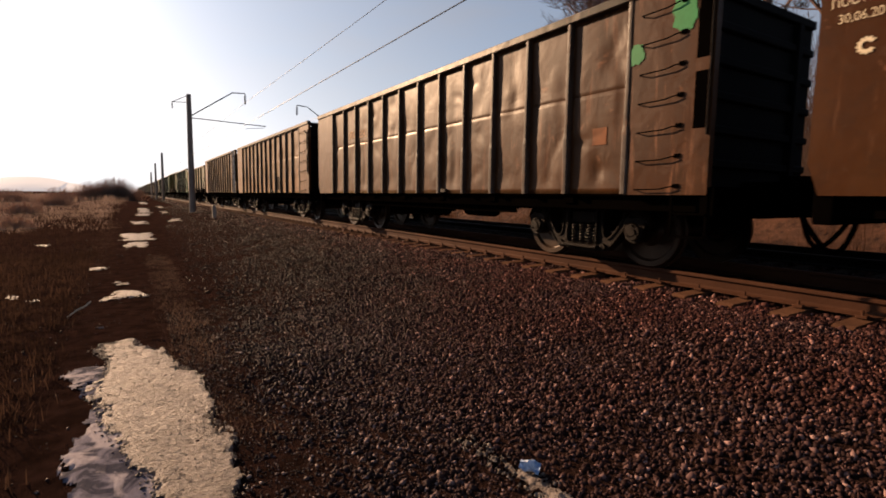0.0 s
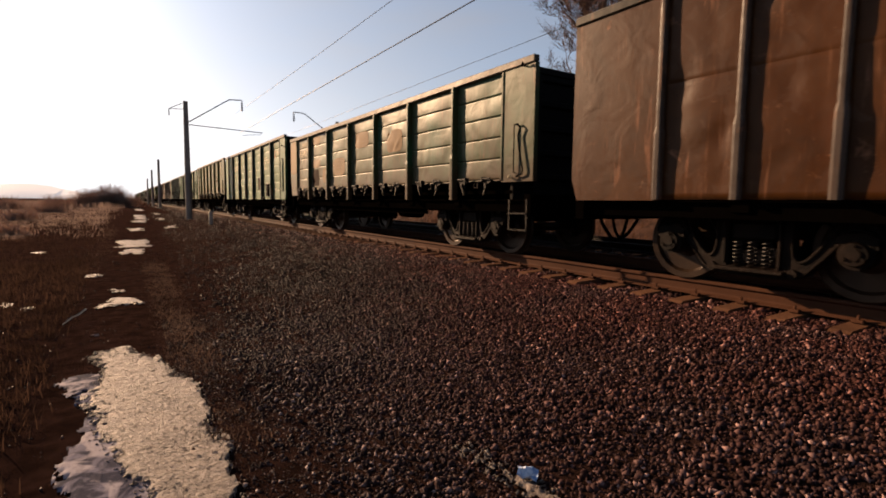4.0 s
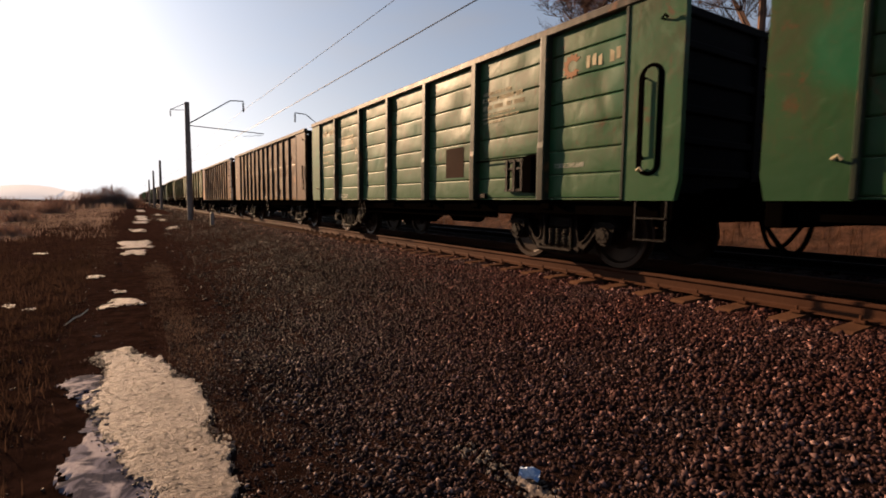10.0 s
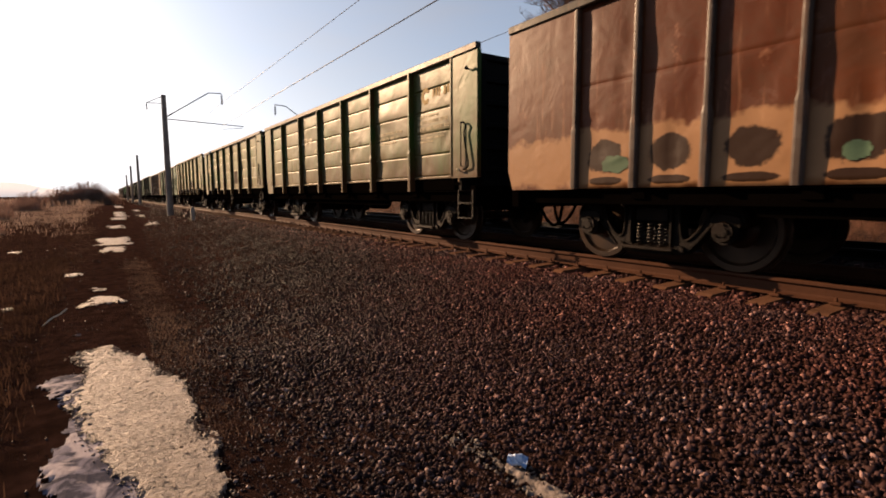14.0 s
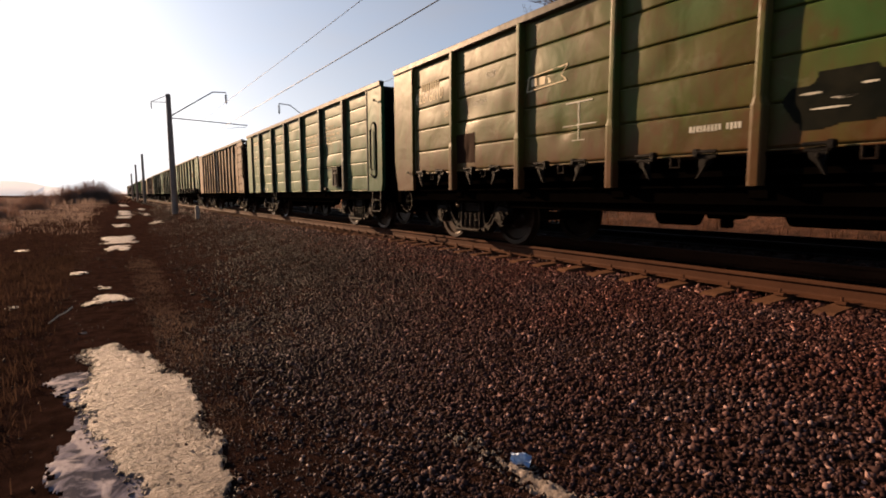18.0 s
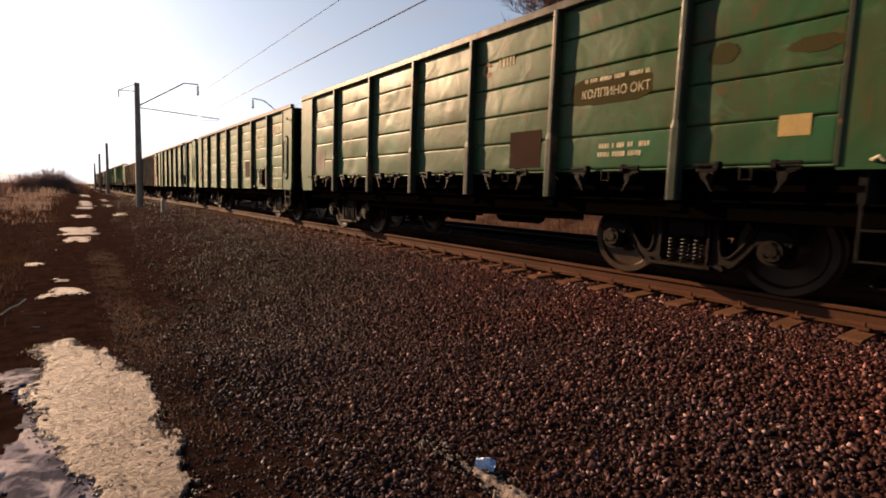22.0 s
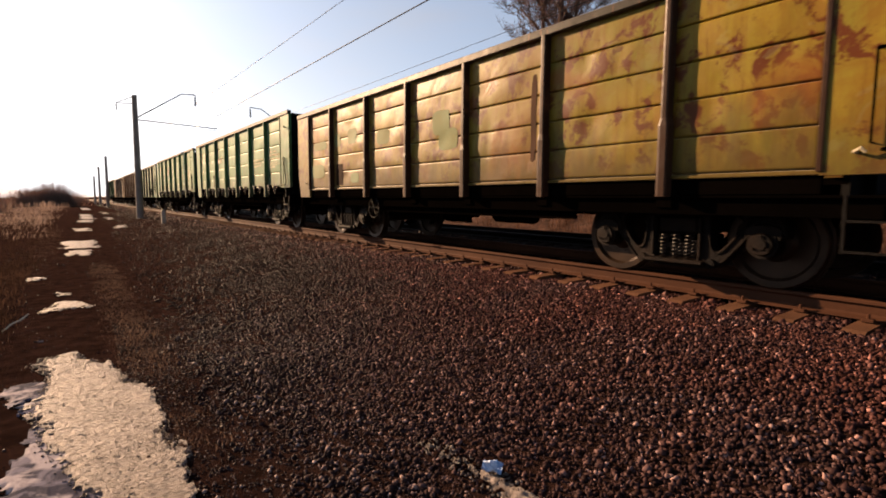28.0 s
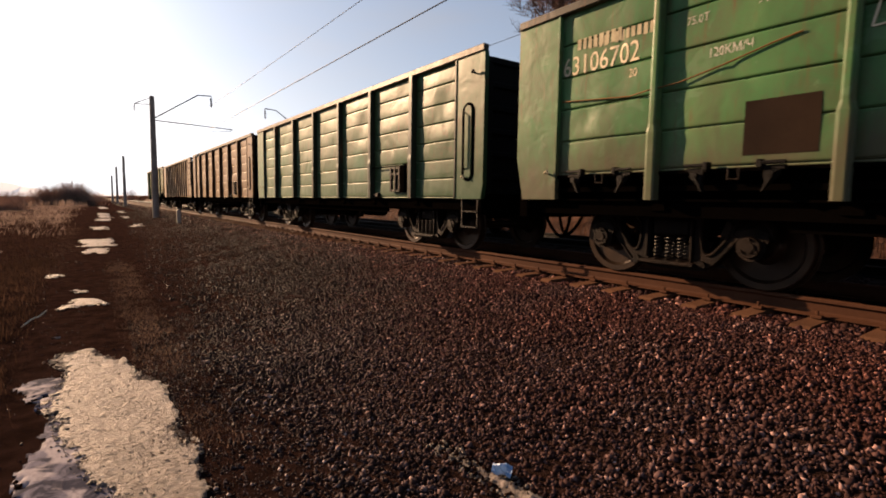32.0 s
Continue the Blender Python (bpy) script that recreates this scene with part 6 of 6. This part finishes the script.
for i, text, mat, y, z, size in [
    (5, "24 42Т", WORN_LETTER, 3.95, 2.06, 0.17),
    (0, "6806", TAN_LETTER, 4.08, 2.45, 0.29), (0, "5042", TAN_LETTER, 3.30, 2.42, 0.29), (0, "20", TAN_LETTER, 3.04, 2.20, 0.21), (2, "620", ORANGE_LETTER, -2.72, 2.75, 0.25), (8, "620", ORANGE_LETTER, -0.95, 2.75, 0.25), (14, "620", ORANGE_LETTER, -1.75, 2.75, 0.25),
    (3, "56004857", CREAM, 5.74, 2.42, 0.30), (3, "20", CREAM, 5.36, 2.22, 0.15), (3, "ПРОБЕГ", CREAM, 4.97, 1.60, 0.11), (5, "968617", CREAM, 5.35, 2.66, 0.33), (15, "62311220", WHITE, 5.72, 2.55, 0.30), (15, "24 42Т", WHITE, 3.90, 2.06, 0.16), (15, "5Т", WHITE, 4.15, 2.82, 0.12),
    (16, "68235753", CREAM, 2.50, 2.62, 0.31), (16, "20", CREAM, 1.45, 2.02, 0.21), (16, "68235753", WORN_LETTER, -4.52, 1.03, 0.20), (17, "8240324", CREAM, 4.25, 2.42, 0.36), (17, "20", CREAM, 2.98, 2.12, 0.20), (17, "8240324", WORN_LETTER, -4.52, 1.03, 0.20), (17, "ПРОБЕГ", WHITE, 1.9, 2.82, 0.12), (6, "68109669", CREAM, 2.53, 2.45, 0.30), (6, "20", CREAM, 1.38, 2.36, 0.21), (6, "109669", WHITE, 0.85, 1.03, 0.20), (6, "20", WHITE, -0.55, 1.03, 0.20),
    (7, "68205780", CREAM, 4.33, 2.49, 0.36), (7, "20", CREAM, 3.02, 2.20, 0.25), (13, "68159284", CREAM, 2.50, 2.76, 0.31), (13, "[20]", CREAM, 1.62, 2.52, 0.19), (13, "77Т", WHITE, 4.10, 2.33, 0.17), (4, "68252725", CREAM, 4.33, 2.49, 0.36), (4, "20", CREAM, 3.02, 2.20, 0.25), (10, "68221449", CREAM, 2.50, 2.42, 0.27), (10, "20", CREAM, 1.35, 2.12, 0.16), (11, "68218965", WHITE, 2.50, 2.42, 0.29), (11, "20", WHITE, 1.32, 2.05, 0.17), (11, "22.08.2022", WHITE, 0.05, 2.72, 0.12), (11, "КР", WHITE, -0.15, 2.42, 0.11), (11, "22.08.2032", WHITE, 0.05, 2.28, 0.12),
    (12, "62676010", CREAM, 5.74, 2.66, 0.30), (14, "6803", CREAM, 4.08, 2.48, 0.29), (14, "1776", CREAM, 3.30, 2.48, 0.29), (14, "ОР", CREAM, 1.45, 2.86, 0.12), (14, "09.2020", CREAM, 1.50, 2.70, 0.13), (14, "ПРОБЕГ", CREAM, 1.45, 2.56, 0.11), (14, "КР", CREAM, 1.45, 2.16, 0.12), (14, "09.2032", CREAM, 1.50, 2.02, 0.13), (14, "20", CREAM, 3.04, 2.22, 0.21), (8, "6813", CREAM, 4.08, 2.48, 0.29), (8, "745", CREAM, 3.24, 2.48, 0.29), (8, "20", CREAM, 3.04, 2.24, 0.20), (18, "6810", CREAM, 4.08, 2.48, 0.29), (18, "047", CREAM, 3.24, 2.48, 0.29), (18, "20", CREAM, 3.04, 2.24, 0.20), (18, "77.0Т", WHITE, 5.05, 2.42, 0.12), (18, "120КМ/Ч", WHITE, 5.08, 2.20, 0.11), (8, "ПОСТРОЕН", CREAM, 6.46, 2.58, 0.11), (18, "ПОСТРОЕН", CREAM, 6.46, 2.58, 0.11), (20, "63205462", CREAM, 5.76, 2.58, 0.34), (20, "20", CREAM, 4.75, 2.28, 0.18), (20, "02.01.2022", CREAM, 5.65, 2.16, 0.10), (20, "ПРОБЕГ", CREAM, 5.60, 2.04, 0.10), (20, "75.0Т", WHITE, 3.95, 2.80, 0.13), (20, "120 КМ/Ч", WHITE, 3.65, 2.45, 0.13),
    (21, "63106702", CREAM, 5.76, 2.58, 0.34), (21, "20", CREAM, 4.75, 2.40, 0.14), (21, "75.0Т", WHITE, 4.05, 2.80, 0.12), (21, "94М³", WHITE, 3.35, 2.82, 0.12), (21, "120КМ/Ч", WHITE, 3.80, 2.42, 0.13), (5, "КОЛПИНО ОКТ", WORN_LETTER, -3.02, 2.19, 0.15), (15, "КОЛПИНО ОКТ", WORN_LETTER, -3.02, 2.19, 0.15), (-1, "ПОСТРОЕН", CREAM, 6.48, 2.56, 0.11), (-1, "30.06.20", CREAM, 6.42, 2.42, 0.11), (12, "20", CREAM, 4.7, 2.3, 0.15), (4, "ТОРМОЖЕНИЯ", WHITE, -4.55, 1.35, 0.09), (16, "ТОРМОЖЕНИЯ", WHITE, -4.55, 1.42, 0.09), (7, "ТОРМОЖЕНИЯ", WHITE, -4.55, 1.42, 0.09),
]:
    letters(mark(i), text, y, z, size, mat)
for i, tare in ((4, "ТАРА 23.00Т"), (7, "ТАРА 23.00Т"), (13, "ТАРА 23.00Т"), (16, "ТАРА 22.8Т"), (6, "ТАРА 22Т")):
    letters(mark(i), tare, 4.30, 1.02, 0.16, WHITE)
    letters(mark(i), "120КМ/Ч", 3.55, 2.84, 0.13, WHITE)
    bars(mark(i), 5.55, 3.035, [(0.80, 0.15)], WORN_LETTER)
    bars(mark(i), 5.60, 2.45, [(0.6, 0.07), (0.5, 0.07), (0.0, 0.05), (0.4, 0.06)], WORN_LETTER)


def cross_mark(parent, y, z, k=1.0):
    """A sighting cross painted in thin white lines."""
    for w, h, up in ((0.60, 0.014, 0.0), (0.018, 0.50, 0.06), (0.46, 0.020, 0.30), (0.22, 0.014, -0.20)):
        plate(parent, "cross_mark", y, z + up * k, w * k, h * k, WHITE)


def flag_mark(parent, y, z):
    """A slanting outlined flag badge with bars in it."""
    def make(bm):
        for (y0, z0), (y1, z1) in (((0, 0), (-0.78, 0.04)), ((-0.78, 0.04), (-0.68, 0.13)), ((-0.68, 0.13), (-0.80, 0.25)), ((-0.80, 0.25), (-0.04, 0.20)), ((-0.04, 0.20), (0, 0))):
            tube(bm, [(FACE - 0.012, y + y0, z + z0), (FACE - 0.012, y + y1, z + z1)], 0.010, 4)
        for n in range(3):
            box(bm, FACE - 0.013, FACE - 0.005, y - 0.20 - 0.17 * n, y - 0.09 - 0.17 * n, z + 0.06, z + 0.17)
    part("flag_badge", mesh_of(f"flag_badge_{y}_{z}", make, CREAM), parent, None, "slanting outlined badge in faded cream")


for i in (11, 12, 20, 21):
    cross_mark(mark(i), 1.45, 1.80)
    flag_mark(mark(i), 2.45 if i != 11 else 5.70, 2.38 if i != 11 else 2.20)
    bars(mark(i), 5.55, 3.015, [(0.70, 0.15)], WORN_LETTER)
for i in (11, 12):
    letters(mark(i), "77.0Т", 4.10, 2.72, 0.12, WHITE)
    letters(mark(i), "95М³", 3.45, 2.76, 0.14, WHITE)
    letters(mark(i), "120КМ/Ч", 3.90, 2.36, 0.14, WHITE)
cross_mark(mark(6), 1.60, 2.06, 0.5)
plate(mark(6), "repaint_square", 4.10, 1.42, 0.60, 0.52, PATCH_BROWN, "brown repaint square")
plate(mark(12), "repaint_square", 4.05, 1.68, 0.60, 0.50, PATCH_BROWN, "brown repaint square")
plate(mark(16), "spray_blotch", 6.05, 1.95, 0.46, 0.46, PALE_DAB, "pale sprayed blotch", 0.08)
plate(mark(16), "spray_blotch", 6.02, 1.58, 0.56, 0.52, PALE_DAB, "pale sprayed blotch", 0.12)
plate(mark(16), "spray_fleck", 6.00, 1.86, 0.14, 0.12, GRAFFITI_YELLOW, "yellow sprayed fleck", 0.3)
for y, z, w, h in ((6.22, 1.62, 0.13, 0.10), (6.03, 1.52, 0.16, 0.06), (5.88, 1.46, 0.12, 0.20), (6.02, 1.37, 0.30, 0.07)):
    plate(mark(16), "spray_fleck", y, z, w, h, GRAFFITI_RED, "red sprayed fleck", 0.3)
for y, z, w, h in ((-4.0, 1.13, 0.20, 0.20), (-6.1, 1.22, 0.30, 0.26), (-0.45, 1.18, 0.17, 0.16), (2.18, 1.26, 0.20, 0.17), (4.62, 1.26, 0.40, 0.22)):
    plate(mark(9), "green_dab", y, z, w, h, PATCH_GREEN_PALE, label="pale green paint dab", ragged=0.15)
bars(mark(14), 2.45, 1.36, [(0.6, 0.06), (0.5, 0.06), (0.6, 0.06)], ORANGE_LETTER)
bars(mark(14), 0.78, 2.62, [(0.75, 0.09), (0.7, 0.08), (0.5, 0.07)], ORANGE_LETTER)
for i in (4, 7, 16, 17):
    emblem(mark(i), -4.85, 2.80, 0.17, ORANGE_LETTER)
    bars(mark(i), -5.105, 2.88, [(0.55, 0.16)], WORN_LETTER)
    owner_block(mark(i), -2.78, 2.78)
emblem(mark(10), -4.85, 2.78, 0.17, YELLOW_LABEL)
bars(mark(10), -5.105, 2.88, [(0.55, 0.16)], YELLOW_LABEL)
for i in (10, 12, 20, 21):
    owner_block(mark(i), -4.55, 2.42)
    bars(mark(i), -2.85, 2.25, [(1.1, 0.06), (0.95, 0.06), (0.8, 0.06)], WORN_LETTER)
for i in (6, 13):
    owner_block(mark(i), -2.80, 2.78)
    bars(mark(i), -1.1, 2.65, [(1.1, 0.07), (0.9, 0.07), (1.1, 0.07), (0.8, 0.05), (0.9, 0.05)], WORN_LETTER)
for i in (4, 6, 7, 16, 17):
    plate(mark(i), "repaint_square", -1.90, 1.66, 0.62, 0.55, PATCH_BROWN, "brown repaint square")
plate(mark(16), "cross_mark", -1.90, 1.66, 0.30, 0.05, WHITE)
for i in (3, 20, 21):
    plate(mark(i), "repaint_square", 3.08 if i > 3 else 3.86, 1.66, 0.64, 0.52, PATCH_BLACK if i == 21 else PATCH_BROWN, "dark repaint square")
    bars(mark(i), 5.35, 2.98 if i > 3 else 2.86, [(0.95, 0.13)], WORN_LETTER)
bars(mark(21), 2.35, 2.85, [(0.9, 0.08), (0.9, 0.14)], ORANGE_LETTER)
plate(mark(11), "repaint_square", -1.6, 1.75, 0.7, 0.6, PATCH_BROWN, "brown repaint square")
bars(mark(11), 5.5, 2.65, [(0.8, 0.10), (0.5, 0.06)], WORN_LETTER)
bars(mark(11), 4.1, 2.55, [(0.5, 0.07), (0.6, 0.07)], WORN_LETTER)
for i in (5, 15):
    plate(mark(i), "yellow_label", -5.44, 1.66, 0.26, 0.19, YELLOW_LABEL, "square yellow paper label")
    emblem(mark(i), -1.15, 2.88, 0.12, ORANGE_LETTER)
    bars(mark(i), -1.34, 2.985, [(0.42, 0.13)], WORN_LETTER)
    plate(mark(i), "repaint_square", -2.05, 1.62, 0.62, 0.52, PATCH_BROWN, "brown repaint square")
    bars(mark(i), -3.05, 2.43, [(0.9, 0.05)], WORN_LETTER)
    plate(mark(i), "mud_smear", -3.42, 2.27, 1.15, 0.34, MUD, "smeared brown dirt", 0.10)
    bars(mark(i), -3.3, 1.62, [(0.7, 0.06), (0.6, 0.06)], WORN_LETTER)
for text, y, z in (("31.08.2022", 0.62, 2.56), ("ПРОБЕГ", 0.40, 2.42), ("31.08.2026", 0.62, 2.27)):
    letters(mark(16), text, y, z, 0.13, WHITE)
bars(mark(16), 0.72, 1.86, [(1.0, 0.06), (0.9, 0.06), (0.8, 0.06)], WORN_LETTER)
part("door_lock", mesh_of("door_lock", door_lock, BLACK), mark(11), pose(FACE - 0.02, 3.42, 1.16), "dark steel door lock")
for y, z, w, h in ((-2.98, 1.62, 0.40, 0.46), (-2.17, 1.20, 0.20, 0.16)):
    plate(mark(8), "pale_patch", y, z, w, h, PALE_DAB, "pale dabbed paint patch")
plate(mark(1), "repaint_square", -2.03, 1.35, 0.62, 0.54, PATCH_BLACK, label="dark repaint square")
for i in (0, 1, 2, 8, 14):
    plate(mark(i), "orange_stencil", -4.88, 1.72, 0.24, 0.22, STENCIL, "small orange stencil square")
for y, z, w, h in ((-6.05, 2.95, 0.30, 0.42), (-5.45, 2.62, 0.22, 0.24)):
    plate(mark(0), "paint_splash", y, z, w, h, PATCH_GREEN, "bright green paint splash", 0.25)
emblem(mark(2), 1.15, 2.78, 0.15, ORANGE_LETTER)
bars(mark(2), 1.0, 2.42, [(2.2, 0.08), (1.8, 0.07)], ORANGE_LETTER)
for i in (-1, 8, 18):
    emblem(mark(i), 6.20, 2.20, 0.075, CREAM)
bars(mark(18), 6.46, 2.48, [(0.5, 0.05), (0.4, 0.05)], WORN_LETTER)
bars(mark(8), 6.46, 2.48, [(0.5, 0.05), (0.4, 0.05)], WORN_LETTER)
bars(mark(8), -0.1, 1.12, [(0.5, 0.09), (0.0, 0.01)], WORN_LETTER)
bars(mark(14), -0.1, 1.12, [(0.5, 0.09), (0.0, 0.01)], WORN_LETTER)
for i, y in ((6, 2.66), (7, 2.62), (13, 2.66), (12, 6.2), (20, 6.2), (11, -0.3), (8, -0.46), (19, 2.36)):
    part("hand_brake_wheel", mesh_of("hand_brake_wheel", hand_wheel, IRON), mark(i), pose(-1.44, y, 0.74), "thin steel hand brake wheel")


for y, z, w, h in ((4.08, 2.32, 0.30, 0.30), (3.30, 2.35, 0.46, 0.34), (3.20, 1.40, 0.40, 0.22), (5.30, 1.62, 0.86, 0.34), (5.15, 2.26, 0.80, 0.20), (-0.15, 2.25, 0.50, 0.42), (-0.35, 1.95, 0.55, 0.36), (1.9, 2.2, 0.5, 0.3)):
    plate(mark(19), "repaint_patch", y, z, w, h, TURQUOISE, label="pale turquoise repaint patch", ragged=0.10)
for y, z, w, h in ((6.18, 2.42, 0.72, 1.15), (3.80, 2.84, 0.80, 0.26), (3.80, 2.10, 0.84, 0.26), (2.9, 1.70, 0.55, 0.45), (1.75, 1.9, 0.9, 0.5), (0.1, 2.5, 0.9, 0.40), (-1.8, 2.3, 0.8, 0.5)):
    plate(mark(3), "repaint_patch", y, z, w, h, ORANGE_PAINT, label="orange repaint patch", ragged=0.06)
plate(mark(19), "repaint_square", 4.00, 1.50, 0.36, 0.50, PATCH_BROWN, label="brown repaint square")
plate(mark(19), "rust_streak", -2.35, 2.05, 0.10, 1.20, RUST_STAIN, label="dark rust streak", ragged=0.12)
plate(mark(12), "spray_blotch", -1.48, 1.70, 0.95, 0.50, GRAFFITI_DARK, label="dark sprayed blotch", ragged=0.30)
for y, z, w, h in ((-1.26, 1.77, 0.20, 0.022), (-1.52, 1.71, 0.22, 0.026), (-1.40, 1.63, 0.30, 0.018), (-1.68, 1.80, 0.12, 0.020)):
    plate(mark(12), "spray_fleck", y, z, w, h, WHITE, label="pale sprayed fleck", ragged=0.2)
plate(mark(15), "repaint_patch", 5.42, 1.74, 0.66, 0.50, GREY_REPAINT, label="grey repaint patch")
plate(mark(20), "rust_streak", 2.36, 2.95, 0.16, 0.55, RUST_STAIN, label="brown rust streak", ragged=0.12)
for y, z, w, h in ((-5.55, 2.35, 0.5, 0.14), (-4.75, 2.42, 0.3, 0.2)):
    plate(mark(15), "brown_stain", y, z, w, h, MUD, label="brown stain", ragged=0.25)
bars(mark(12), -0.10, 1.60, [(0.56, 0.07)], WHITE)
bars(mark(20), -0.07, 1.56, [(0.56, 0.05), (0.5, 0.05)], WHITE)


part("loose_cable", mesh_of("loose_cable", lambda bm: tube(bm, [(FACE - 0.02, 5.74, 2.26), (FACE - 0.03, 5.3, 2.22), (FACE - 0.03, 4.7, 2.17), (FACE - 0.11, 4.41, 2.18), (FACE - 0.03, 4.1, 2.22), (FACE - 0.03, 3.6, 2.32), (FACE - 0.03, 3.2, 2.42), (FACE - 0.02, 2.95, 2.47)], 0.009, 6), ORANGE_PAINT), mark(21), None, "loose brown cable hanging on the side")


def travelled(t):
    """Metres that the slowing train has gone, from the wagons' numbering."""
    return ((-0.000183 * t - 0.00301) * t + 9.7475) * t - 16.17


# play in the couplers, in metres, of the wagons that run out of step
SLACK = {2: 0.15, 7: -0.07, 9: -0.15, 12: -0.14, 13: 0.12, 14: -0.04, 15: 0.05, 20: -0.06, 21: -0.10}


def motions():
    times_w = [2.0 * i for i in range(17)]
    for i, w in enumerate(WAGONS):
        base = PITCH * (i - 1) - HALF + SLACK.get(i, 0.0)
        walk(w, [(t, pose(CENTRE_X, base - travelled(t), 0)) for t in times_w])
    steps = 512
    spin = [(32.0 * i / steps, pose(0, 0, 0, math.degrees((travelled(32.0 * i / steps) + 16.17) / WHEEL_R))) for i in range(steps + 1)]
    first = WHEELSETS[0]
    walk(first, spin)
    for w in WHEELSETS[1:]:
        w.rotation_mode = "QUATERNION"
        keys = w.animation_data_create()
        keys.action = first.animation_data.action
        keys.action_slot = first.animation_data.action_slot


motions()
